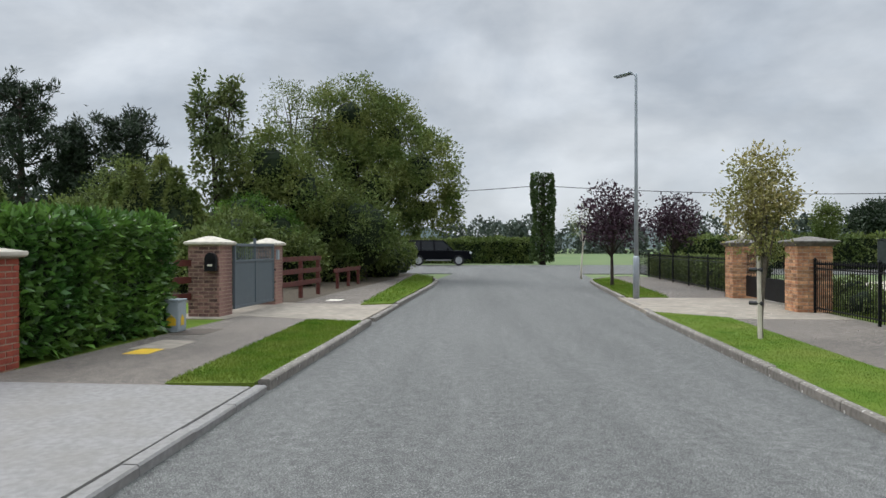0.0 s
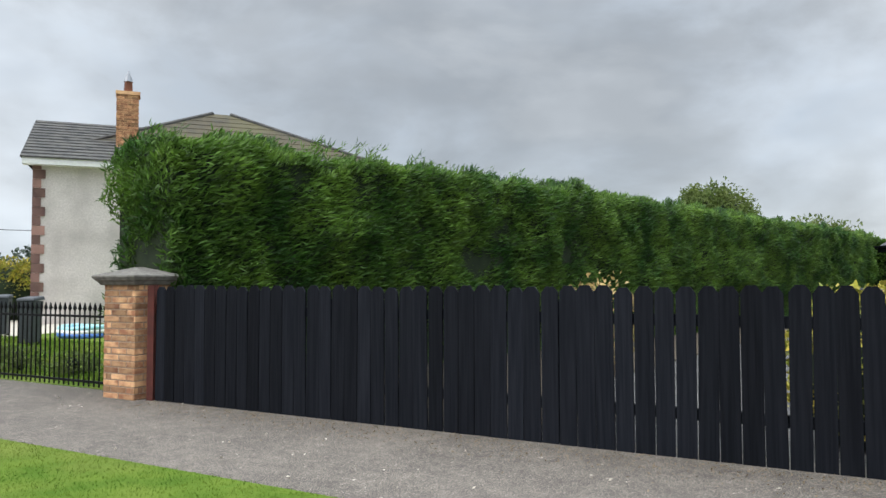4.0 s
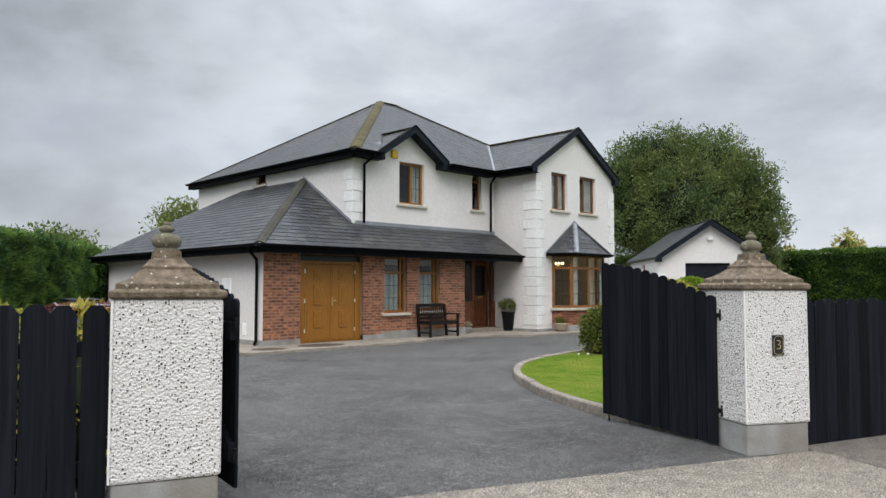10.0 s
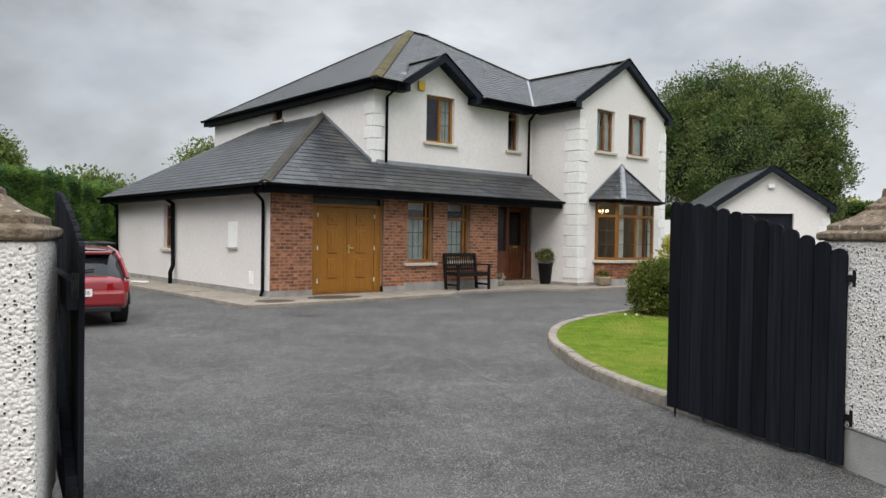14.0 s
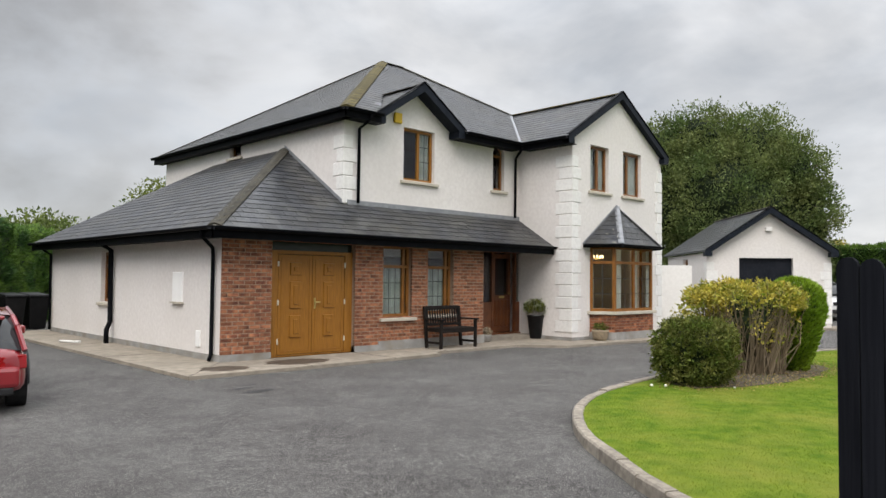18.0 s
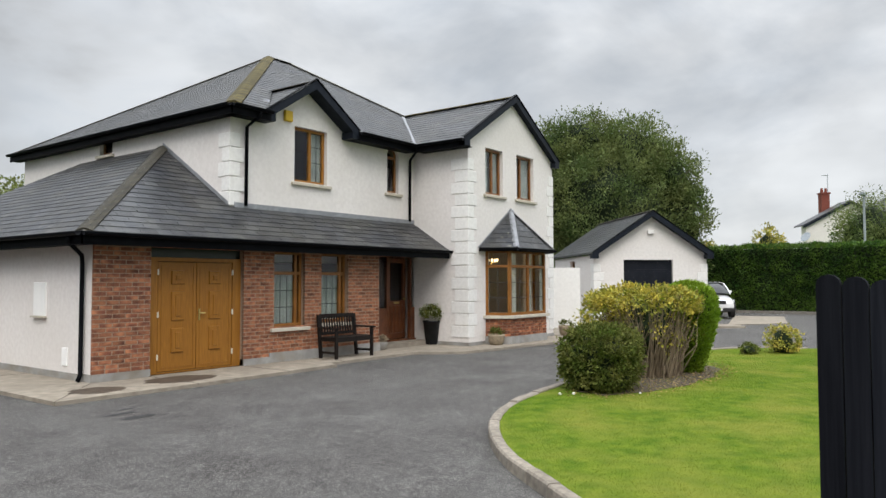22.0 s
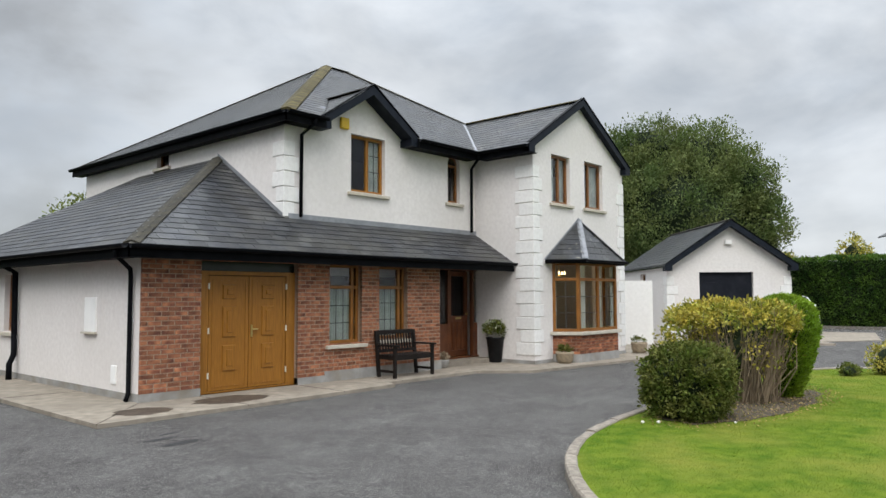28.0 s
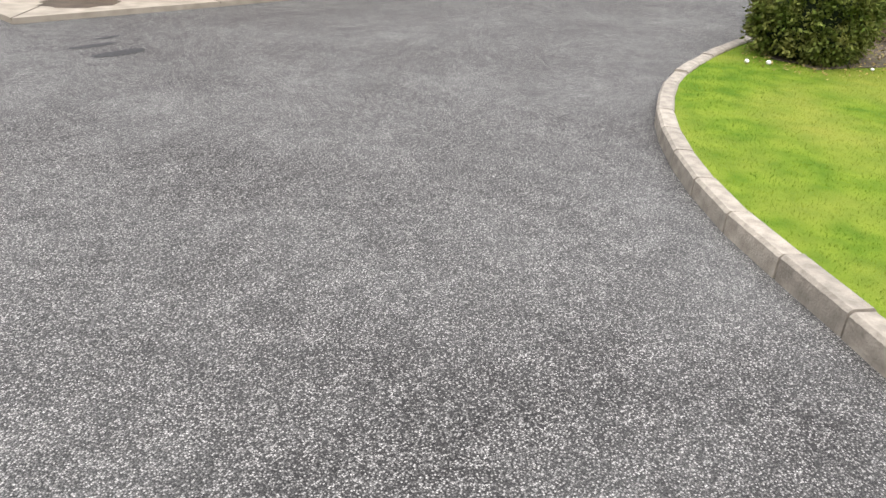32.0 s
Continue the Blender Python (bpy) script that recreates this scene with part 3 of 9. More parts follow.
WHITEP = mat("white_plastic", (0.90, 0.90, 0.89), (0.86, 0.86, 0.85), 0.5, 4, 3)
WET = mat("damp_concrete", (0.052, 0.038, 0.027), (0.085, 0.063, 0.045), 0.7, 6, 6, 0.2, 60)
TWIG = mat("bare_twig", (0.27, 0.21, 0.14), (0.17, 0.13, 0.085), 0.9, 6, 4)

# ---- mesh helpers ----
class Geo:
    """Vertices and faces gathered piece by piece."""

    def __init__(self):
        self.v, self.f = [], []

    def add(self, verts, faces):
        k = len(self.v)
        self.v += [tuple(p) for p in verts]
        self.f += [tuple(i + k for i in q) for q in faces]
        return self

    def hexa(self, p):
        """Eight corners: four below, four above, both turning the same way."""
        return self.add(p, [(3, 2, 1, 0), (4, 5, 6, 7), (0, 1, 5, 4), (1, 2, 6, 5), (2, 3, 7, 6), (3, 0, 4, 7)])

    def box(self, x0, y0, z0, x1, y1, z1):
        return self.hexa([(x0, y0, z0), (x1, y0, z0), (x1, y1, z0), (x0, y1, z0), (x0, y0, z1), (x1, y0, z1), (x1, y1, z1), (x0, y1, z1)])

    def prism(self, ring, z0, z1):
        """An upright prism over a plan ring (anticlockwise)."""
        n = len(ring)
        self.add([(x, y, z0) for x, y in ring] + [(x, y, z1) for x, y in ring],
                 [tuple(range(n - 1, -1, -1)), tuple(range(n, 2 * n))] + [(i, (i + 1) % n, n + (i + 1) % n, n + i) for i in range(n)])
        return self

    def slab(self, ring, d):
        """A plate over a ring of 3D points, thickened by the vector d."""
        n = len(ring)
        d = Vector(d)
        self.add([Vector(p) for p in ring] + [Vector(p) + d for p in ring],
                 [tuple(range(n - 1, -1, -1)), tuple(range(n, 2 * n))] + [(i, (i + 1) % n, n + (i + 1) % n, n + i) for i in range(n)])
        return self

    def tube(self, path, radii, sides=8, caps=True):
        path = [Vector(p) for p in path]
        if not isinstance(radii, (list, tuple)):
            radii = [radii] * len(path)
        k = len(self.v)
        side = None
        for i, p in enumerate(path):
            t = (path[min(i + 1, len(path) - 1)] - path[max(i - 1, 0)]).normalized()
            if side is None:
                side = t.orthogonal().normalized()
            side = (side - t * side.dot(t))
            side = side.normalized() if side.length > 1e-6 else t.orthogonal().normalized()
            other = t.cross(side)
            for j in range(sides):
                a = 2 * math.pi * j / sides
                self.v.append(tuple(p + (side * math.cos(a) + other * math.sin(a)) * radii[i]))
        for i in range(len(path) - 1):
            for j in range(sides):
                a, b = k + i * sides + j, k + i * sides + (j + 1) % sides
                self.f.append((a, b, b + sides, a + sides))
        if caps:
            self.f.append(tuple(k + j for j in range(sides - 1, -1, -1)))
            self.f.append(tuple(k + (len(path) - 1) * sides + j for j in range(sides)))
        return self

    def lathe(self, profile, sides=16, centre=(0, 0, 0)):
        """Turned body: (radius, height) pairs from the base up."""
        cx, cy, cz = centre
        k = len(self.v)
        for r, z in profile:
            for j in range(sides):
                a = 2 * math.pi * j / sides
                self.v.append((cx + r * math.cos(a), cy + r * math.sin(a), cz + z))
        for i in range(len(profile) - 1):
            for j in range(sides):
                a, b = k + i * sides + j, k + i * sides + (j + 1) % sides
                self.f.append((a, b, b + sides, a + sides))
        self.f.append(tuple(k + j for j in range(sides - 1, -1, -1)))
        self.f.append(tuple(k + (len(profile) - 1) * sides + j for j in range(sides)))
        return self

    def stack(self, levels, centre=(0, 0)):
        """Square sections (half width, height) piled up: caps, plinths, copings."""
        k = len(self.v)
        for h, z in levels:
            for sx, sy in ((-1, -1), (1, -1), (1, 1), (-1, 1)):
                self.v.append((centre[0] + sx * h, centre[1] + sy * h, z))
        for i in range(len(levels) - 1):
            for j in range(4):
                a, b = k + i * 4 + j, k + i * 4 + (j + 1) % 4
                self.f.append((a, b, b + 4, a + 4))
        self.f.append((k + 3, k + 2, k + 1, k))
        e = k + 4 * (len(levels) - 1)
        self.f.append((e, e + 1, e + 2, e + 3))
        return self

    def moved(self, m):
        self.v = [tuple(m @ Vector(p)) for p in self.v]
        return self


def mesh_of(name, g, material, smooth=False):
    me = bpy.data.meshes.new(name)
    me.from_pydata(g.v, [], g.f)
    me.materials.append(material)
    if smooth:
        me.shade_smooth()
    me.update()
    return me


def part(name, g, material, parent=None, label="", bevel=0.0, smooth=False, kind="", at=None):
    """One mesh object under a thing or a part (or at top level)."""
    ob = new(name, g if isinstance(g, bpy.types.Mesh) else mesh_of(name, g, material, smooth))
    if parent is not None:
        ob.parent = parent
    if at is not None:
        ob.matrix_basis = at
    if bevel:
        mod = ob.modifiers.new("edge", "BEVEL")
        mod.width, mod.segments, mod.limit_method = bevel, 2, "ANGLE"
    tagged(ob, label=label, kind=kind)
    return ob


def thing(name, label, category, m=None, group="", kind=""):
    ob = new(name)
    ob.empty_display_size = 0.2
    if m is not None:
        ob.matrix_basis = m
    return tagged(ob, label, category, group, kind)


def structure(name, g, material, label, category, bevel=0.0):
    ob = part(name, g, material, bevel=bevel)
    return tagged(ob, label, category, kind="structure")


rng = np.random.default_rng(7)


def leaves(name, pts, out, size, material, parent=None, slim=0.45, loose=0.8, label="", kind="", droop=0.0, sweep=(0, 0, 0)):
    """Folded diamond leaves at the given points, leaning to the given outward ways."""
    pts, out = np.asarray(pts, float), np.asarray(out, float)
    n = len(pts)
    way = out + rng.normal(0, loose, (n, 3))
    way[:, 2] -= droop
    way += np.asarray(sweep)
    way /= np.linalg.norm(way, axis=1, keepdims=True) + 1e-9
    ref = rng.normal(0, 1, (n, 3))
    side = np.cross(way, ref)
    side /= np.linalg.norm(side, axis=1, keepdims=True) + 1e-9
    up = np.cross(side, way)
    s = (size * rng.uniform(0.6, 1.35, n))[:, None]
    fold = up * s * 0.12
    v = np.stack([pts, pts + way * s * 0.5 + side * s * slim * 0.5 + fold, pts + way * s, pts + way * s * 0.5 - side * s * slim * 0.5 + fold], 1).reshape(-1, 3)
    me = bpy.data.meshes.new(name)
    me.vertices.add(4 * n)
    me.vertices.foreach_set("co", v.ravel())
    me.loops.add(4 * n)
    me.loops.foreach_set("vertex_index", np.arange(4 * n))
    me.polygons.add(n)
    me.polygons.foreach_set("loop_start", np.arange(0, 4 * n, 4))
    me.polygons.foreach_set("loop_total", np.full(n, 4))
    me.materials.append(material)
    me.update(calc_edges=True)
    ob = new(name, me)
    if parent is not None:
        ob.parent = parent
    return tagged(ob, label=label, kind=kind)


def clumps(centre, radii, n_clumps, per, spread, low=-0.6, fill=0.55):
    """Points of leaf tufts on and in an ellipsoid, with gaps between the tufts."""
    c = rng.normal(0, 1, (n_clumps * 3, 3))
    c /= np.linalg.norm(c, axis=1, keepdims=True)
    c = c[c[:, 2] > low][:n_clumps]
    r = rng.uniform(fill, 1.0, len(c)) ** 0.6
    hub = np.asarray(centre) + c * r[:, None] * np.asarray(radii)
    size = rng.uniform(0.6, 1.3, len(c))
    p = np.repeat(hub, per, 0) + np.clip(rng.normal(0, 0.85, (len(c) * per, 3)), -1.25, 1.25) * spread * np.repeat(size, per)[:, None]
    out = np.repeat(c, per, 0) * 0.5 + (p - np.repeat(hub, per, 0)) / (spread + 1e-6) * 0.5
    return p, out, hub


def sheet(p0, p1, depth, z0, z1, per_m2, bulge=0.12, ends=True, faces=("front", "top", "back")):
    """Points over the faces of a clipped hedge from p0 to p1 (its front foot), growing back by depth to the left of that line."""
    a, b = np.array(p0, float), np.array(p1, float)
    run = np.linalg.norm(b - a)
    t = (b - a) / run
    nrm = np.array([-t[1], t[0]])
    P, O = [], []

    def put(cnt, fn):
        u, w = rng.uniform(0, 1, cnt), rng.uniform(0, 1, cnt)
        pos, o = fn(u, w)
        wave = np.array([noise.noise(Vector(q) * 0.9) + 0.5 * noise.noise(Vector(q) * 2.7) for q in pos])
        P.append(pos + o * (bulge * wave + rng.uniform(-0.10, 0.05, cnt))[:, None])
        O.append(o)

    h = z1 - z0
    if "front" in faces:
        put(int(run * h * per_m2), lambda u, w: (np.c_[a + np.outer(u * run, t), z0 + w * h], np.tile([*(-nrm), 0.15], (len(u), 1))))
    if "back" in faces:
        put(int(run * h * per_m2 * 0.35), lambda u, w: (np.c_[a + nrm * depth + np.outer(u * run, t), z0 + w * h], np.tile([*nrm, 0.15], (len(u), 1))))
    if "top" in faces:
        put(int(run * depth * per_m2), lambda u, w: (np.c_[a + np.outer(u * run, t) + np.outer(w * depth, nrm), np.full(len(u), z1)], np.tile([0, 0, 1.0], (len(u), 1))))
    if ends:
        put(int(depth * h * per_m2), lambda u, w: (np.c_[a + np.outer(u * depth, nrm), z0 + w * h], np.tile([*(-t), 0.15], (len(u), 1))))
        put(int(depth * h * per_m2), lambda u, w: (np.c_[b + np.outer(u * depth, nrm), z0 + w * h], np.tile([*t, 0.15], (len(u), 1))))
    return np.concatenate(P), np.concatenate(O)


def hedge(name, label, p0, p1, depth, z0, z1, per_m2, size, material, slim=0.3, loose=0.55, faces=("front", "top", "back"), bulge=0.12, ends=True, droop=0.0, category="hedge", sweep=(0, 0, 0)):
    h = thing(name, label, category, pose(p0[0], p0[1], z0))
    a, b = Vector((*p0, 0)), Vector((*p1, 0))
    t = (b - a).normalized()
    nrm = Vector((-t.y, t.x, 0))
    q = [a + t * 0.1 + nrm * 0.12, b - t * 0.1 + nrm * 0.12, b - t * 0.1 + nrm * (depth - 0.12), a + t * 0.1 + nrm * (depth - 0.12)]
    base = Vector((p0[0], p0[1], 0))
    # near-black block inside the hedge stands in for shade between the sprays
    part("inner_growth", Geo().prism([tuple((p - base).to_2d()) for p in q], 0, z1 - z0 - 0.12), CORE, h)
    pts, out = sheet(p0, p1, depth, z0, z1, per_m2, bulge, ends, faces)
    leaves("foliage", pts - np.array([p0[0], p0[1], z0]), out, size, material, h, slim, loose, droop=droop, sweep=sweep)
    return h


def ragged(centre, radii, seed=0.0):
    """An uneven closed body inside a crown."""
    c, r = Vector(centre), Vector(radii)
    g = Geo()
    prof = []
    n, rows = 14, 9
    for i in range(rows):
        b = math.pi * (i + 0.5) / rows
        for j in range(n):
            a = 2 * math.pi * j / n
            d = Vector((math.sin(b) * math.cos(a), math.sin(b) * math.sin(a), -math.cos(b)))
            f = 1 + 0.35 * noise.noise(d * 1.7 + Vector((seed, 0, 0)))
            prof.append(c + Vector((d.x * r.x, d.y * r.y, d.z * r.z)) * f)
    g.add(prof, [(i * n + j, i * n + (j + 1) % n, (i + 1) * n + (j + 1) % n, (i + 1) * n + j) for i in range(rows - 1) for j in range(n)] + [tuple(range(n - 1, -1, -1)), tuple((rows - 1) * n + j for j in range(n))])
    return g


def tree(name, label, x, y, z, height, crown_at, radii, material, bark=BARK, trunk=0.12, n_clumps=60, per=60, spread=0.35, size=0.16, limbs=7, low=-0.7, fill=0.45, slim=0.5, category="tree", lean=(0, 0), group="", droop=0.1, core=0.0, core_mat=None):
    """Tapered trunk, limbs that reach into the crown, and a crown of leaf tufts. crown_at: height of the crown's middle."""
    t = thing(name, label, category, pose(x, y, z), group)
    top = Vector((lean[0], lean[1], height * 0.82))
    pts, out, hub = clumps((lean[0], lean[1], crown_at), radii, n_clumps, per, spread, low, fill)
    g = Geo()
    mid = Vector((lean[0] * 0.3 + rng.normal(0, 0.02 * height), lean[1] * 0.3 + rng.normal(0, 0.02 * height), height * 0.42))
    spine = [Vector((0, 0, -0.05)), Vector((0, 0, height * 0.08)), mid, (mid + top) / 2 + Vector((rng.normal(0, 0.02 * height), rng.normal(0, 0.02 * height), 0)), top]
    g.tube(spine, [trunk * 1.35, trunk, trunk * 0.75, trunk * 0.45, trunk * 0.12], 9)
    part("trunk", g, bark, t, smooth=True)
    for i in range(limbs):
        k = rng.integers(0, len(hub))
        end = Vector(hub[k])
        f = rng.uniform(0.25, 0.85)
        root = spine[1].lerp(top, f) if f > 0.5 else spine[1].lerp(mid, f * 2)
        if end.z < root.z:
            root = spine[1].lerp(mid, 0.6)
        bend = root.lerp(end, 0.5) + Vector((0, 0, (end - root).length * 0.12))
        part("limb", Geo().tube([root, bend, end], [trunk * 0.42, trunk * 0.26, trunk * 0.06], 6), bark, t, smooth=True)
    # optional dark body whose colour stands in for shade within the crown
    if core:
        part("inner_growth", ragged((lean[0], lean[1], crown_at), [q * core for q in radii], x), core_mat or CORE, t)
    leaves("crown", pts, out, size, material, t, slim, 0.8, droop=droop)
    return t


def lobed(name, label, x, y, z, height, lobes, material, per, spread, size, bark=BARK, trunk=0.15, core=0.7, category="tree", group="", droop=0.1):
    """A tree whose crown is built of several lobes (x, y, z, three radii, number of tufts), with limbs into each."""
    t = thing(name, label, category, pose(x, y, z), group)
    low_ = min(q[2] - q[5] for q in lobes)
    fork = Vector((rng.normal(0, 0.05), rng.normal(0, 0.05), max(0.6, low_ * 0.9)))
    part("trunk", Geo().tube([(0, 0, -0.1), fork * 0.5, fork], [trunk * 1.4, trunk, trunk * 0.8], 9), bark, t, smooth=True)
    P, O = [], []
    for i, (a, b, c, ra, rb, rc, n) in enumerate(lobes):
        pts, out, hub = clumps((a, b, c), (ra, rb, rc), n, per, spread, -0.95, 0.62)
        P.append(pts)
        O.append(out)
        mid = fork.lerp(Vector((a, b, c)), 0.5) + Vector((rng.normal(0, 0.1), rng.normal(0, 0.1), 0.1 * height * 0.2))
        end = Vector((a, b, c + 0.3 * rc))
        part("limb", Geo().tube([fork, mid, end], [trunk * 0.7, trunk * 0.45, trunk * 0.2], 7), bark, t, smooth=True)
        for k in rng.choice(len(hub), min(9, len(hub)), replace=False):
            tip = Vector(hub[k])
            root = mid.lerp(end, rng.uniform(0.2, 1.0))
            part("branch", Geo().tube([root, root.lerp(tip, 0.5) + Vector((0, 0, 0.06)), tip], [trunk * 0.22, trunk * 0.13, trunk * 0.04], 5), bark, t, smooth=True)
        # dark body in each lobe stands in for the crown's inner shade
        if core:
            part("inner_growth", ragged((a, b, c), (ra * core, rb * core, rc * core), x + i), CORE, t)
    leaves("crown", np.concatenate(P), np.concatenate(O), size, material, t, 0.5, 0.7, droop=droop)
    return t


C19, S19 = math.cos(radians(-19)), math.sin(radians(-19))


def su(u, v):
    """Plan point from metres along the street (u) and into the plots (v)."""
    return (u * C19 - v * S19, u * S19 + v * C19)


def smooth_line(pts, steps=6):
    """A flowing plan curve through the given points."""
    pts = [Vector(p) for p in pts]
    out = []
    for i in range(len(pts) - 1):
        p0, p1, p2, p3 = pts[max(i - 1, 0)], pts[i], pts[i + 1], pts[min(i + 2, len(pts) - 1)]
        for k in range(steps):
            t = k / steps
            out.append(0.5 * ((2 * p1) + (p2 - p0) * t + (2 * p0 - 5 * p1 + 4 * p2 - p3) * t * t + (3 * p1 - p0 - 3 * p2 + p3) * t ** 3))
    out.append(pts[-1])
    return [tuple(p) for p in out]

# ---- ground, road, pavements, drive ----
PAVE_Z, ROAD_Z, DRIVE_Z, STRIP_Z = -0.05, -0.12, -0.058, 0.0
g = Geo()
g.add([(-1500, -1500, -0.16), (1500, -1500, -0.16), (1500, 1500, -0.16), (-1500, 1500, -0.16)], [(0, 1, 2, 3)])
structure("ground", g, FIELD, "grassy ground reaching to the horizon", "ground")
# the residential road, then the crossing road at its end
g = Geo()
g.prism([su(-46, -22.8), su(30, -22.8), su(30, -15.6), su(-46, -15.6)], -0.3, ROAD_Z)
structure("road", g, ROAD, "worn grey asphalt road between kerbs", "road")
g = Geo()
g.prism([su(-67, -60), su(-46, -60), su(-46, -24), su(-46, -14), su(-46, 40), su(-67, 40)], -0.3, ROAD_Z - 0.004)
structure("crossing_road", g, ROAD, "grey asphalt road crossing at the junction", "road")


def paving(name, ring, z, material, label, z0=-0.3, bevel=0.0):
    return structure(name, Geo().prism(ring, z0, z), material, label, "pavement", bevel)


paving("pavement_right", [su(-40, -14.9), su(-3.4, -14.9), su(-3.4, -12.35), su(-40, -12.45)], PAVE_Z, PAVE, "stained asphalt footpath beside the garden fences")
paving("pavement_east", [su(1.9, -15.8), su(3.2, -15.8), su(3.2, -14.9), su(30, -14.9), su(30, -12.7), su(2.15, -12.7)], PAVE_Z, PAVE, "asphalt footpath beyond the gateway")
paving("apron", [su(-3.4, -15.85), su(1.75, -15.8), su(2.1, -13.16), su(-3.4, -12.84)], PAVE_Z + 0.006, APRON, "rough concrete crossing in front of the gateway")
paving("neighbour_apron", [su(-25.2, -16.25), su(-20.6, -16.2), su(-19.2, -14.9), su(-19.2, -12.6), su(-25.2, -12.6), su(-25.2, -14.9)], PAVE_Z + 0.004, CONC, "pale concrete crossing before the neighbour's gate")
paving("pavement_left", [su(-44, -24.6), su(-11.6, -24.6), su(-11.6, -22.45), su(-18.3, -22.9), su(-22.3, -22.6), su(-44, -24.3)], PAVE_Z, PAVE, "patched asphalt footpath along the hedge side")
paving("left_apron", [su(-11.6, -26.5), su(-4, -26.5), su(-4, -21.2), su(-11.6, -21.56)], PAVE_Z + 0.002, CONCG, "pale concrete driveway crossing by the brick wall")
paving("left_gate_apron", [su(-22.4, -24.62), su(-19.0, -24.62), su(-18.0, -21.9), su(-22.3, -22.02)], PAVE_Z + 0.004, CONC, "concrete crossing before the grey gate")


def verge(name, ring, z, label):
    structure(name, Geo().prism(ring, -0.3, z), VERGE, label, "verge")


RV = (-15.95, -14.9)
RVR = [su(-19.2, -14.9), su(-20.4, -16.16), su(-3.2, -15.86), su(-3.2, -14.9)]
verge("verge_right", RVR, PAVE_Z + 0.03, "bright mown grass verge along the kerb")
verge("verge_far", [su(-25.2, RV[0]), su(-25.2, RV[1]), su(-36, RV[1]), su(-39, -14.9), su(-36, RV[0])][::-1], PAVE_Z + 0.03, "grass verge round the lamp post")
verge("verge_east", [su(3.2, RV[0]), su(30, RV[0]), su(30, RV[1]), su(3.2, RV[1])], PAVE_Z + 0.03, "grass verge beyond the gateway")
LVR = [su(-18.0, -21.86), su(-18.25, -22.95), su(-11.65, -22.48), su(-11.75, -21.58)]
verge("verge_left", LVR[::-1], PAVE_Z + 0.012, "lush grass verge beside the left kerb")
LVF = [su(-22.3, -22.05), su(-21.95, -22.75), su(-36, -23.9), su(-42, -24.3), su(-38, -22.95), su(-33, -22.42)]
verge("verge_left_far", LVF[::-1], PAVE_Z + 0.03, "grass verge tapering to the junction")


def kerb_row(name, label, line, width=0.13, z0=-0.28, z1=PAVE_Z + 0.035, step=0.915, material=KERB):
    """Kerb stones laid end to end along a plan line, each a piece of its own."""
    k = thing(name, label, "kerb", pose(line[0][0], line[0][1], z1), kind="structure")
    pts = [Vector(p) for p in line]
    cum = [0.0]
    for a, b in zip(pts, pts[1:]):
        cum.append(cum[-1] + (b - a).length)

    def at(s):
        for i in range(len(pts) - 1):
            if s <= cum[i + 1] or i == len(pts) - 2:
                f = (s - cum[i]) / max(cum[i + 1] - cum[i], 1e-6)
                return pts[i].lerp(pts[i + 1], f)

    h = z1 - z0
    gg = Geo()
    L, w, e = step - 0.012, width / 2, 0.016
    sec = [(-w, -h), (w, -h), (w, -e), (w - e, 0), (-w + e, 0), (-w, -e)]
    gg.add([(-L / 2, a, b) for a, b in sec] + [(L / 2, a, b) for a, b in sec],
           [tuple(range(5, -1, -1)), tuple(range(6, 12))] + [(i, (i + 1) % 6, 6 + (i + 1) % 6, 6 + i) for i in range(6)])
    for q in range(len(gg.f)):
        gg.f[q] = gg.f[q][::-1]
    me = mesh_of("kerb_stone", gg, material)
    for i in range(int(cum[-1] / step)):
        a, b = at(i * step), at((i + 1) * step)
        m = (a + b) / 2
        part("kerb_stone", me, None, k, at=pose(m.x - line[0][0], m.y - line[0][1], rng.normal(0, 0.004), rng.normal(0, 0.6), 0, math.degrees(math.atan2(b.y - a.y, b.x - a.x))))
    return k


kerb_row("kerb_right", "weathered concrete kerb stones with lichen", [su(-20.5, -16.20), su(-3.6, -15.85)])
kerb_row("kerb_far", "concrete kerb stones curving into the junction", smooth_line([su(-25.2, -16.1), su(-33, -16.1), su(-36.5, -15.9), su(-39, -15.0), su(-40.4, -13.5)], 4))
kerb_row("kerb_east", "concrete kerb stones beyond the gateway", [su(3.6, RV[0] - 0.07), su(28, RV[0] - 0.07)])
kerb_row("kerb_left", "worn concrete kerb stones on the hedge side", smooth_line([su(-18.2, -21.77), su(-15, -21.63), su(-11.7, -21.49)], 4))
kerb_row("kerb_left_far", "worn concrete kerb stones towards the junction", smooth_line([su(-22.4, -21.95), su(-33, -22.3), su(-37, -22.75), su(-39.5, -23.6)], 4))
kerb_row("dropped_kerb_left", "dropped concrete kerb before the pale apron", smooth_line([su(-11.7, -21.49), su(-8.6, -21.33), su(-4.4, -21.12)], 4), z1=PAVE_Z + 0.004, material=CONCG)
kerb_row("dropped_kerb_gate", "dropped kerb in front of the gateway", [su(-3.6, -15.79), su(3.6, -15.72)], z1=PAVE_Z + 0.004)
kerb_row("dropped_kerb_neighbour", "dropped kerb at the neighbour's crossing", [su(-25.2, -16.1), su(-20.5, -16.1)], z1=PAVE_Z + 0.006)
kerb_row("dropped_kerb_grey_gate", "dropped kerb at the grey gate's crossing", [su(-22.4, -21.95), su(-18.2, -21.79)], z1=PAVE_Z + 0.006)

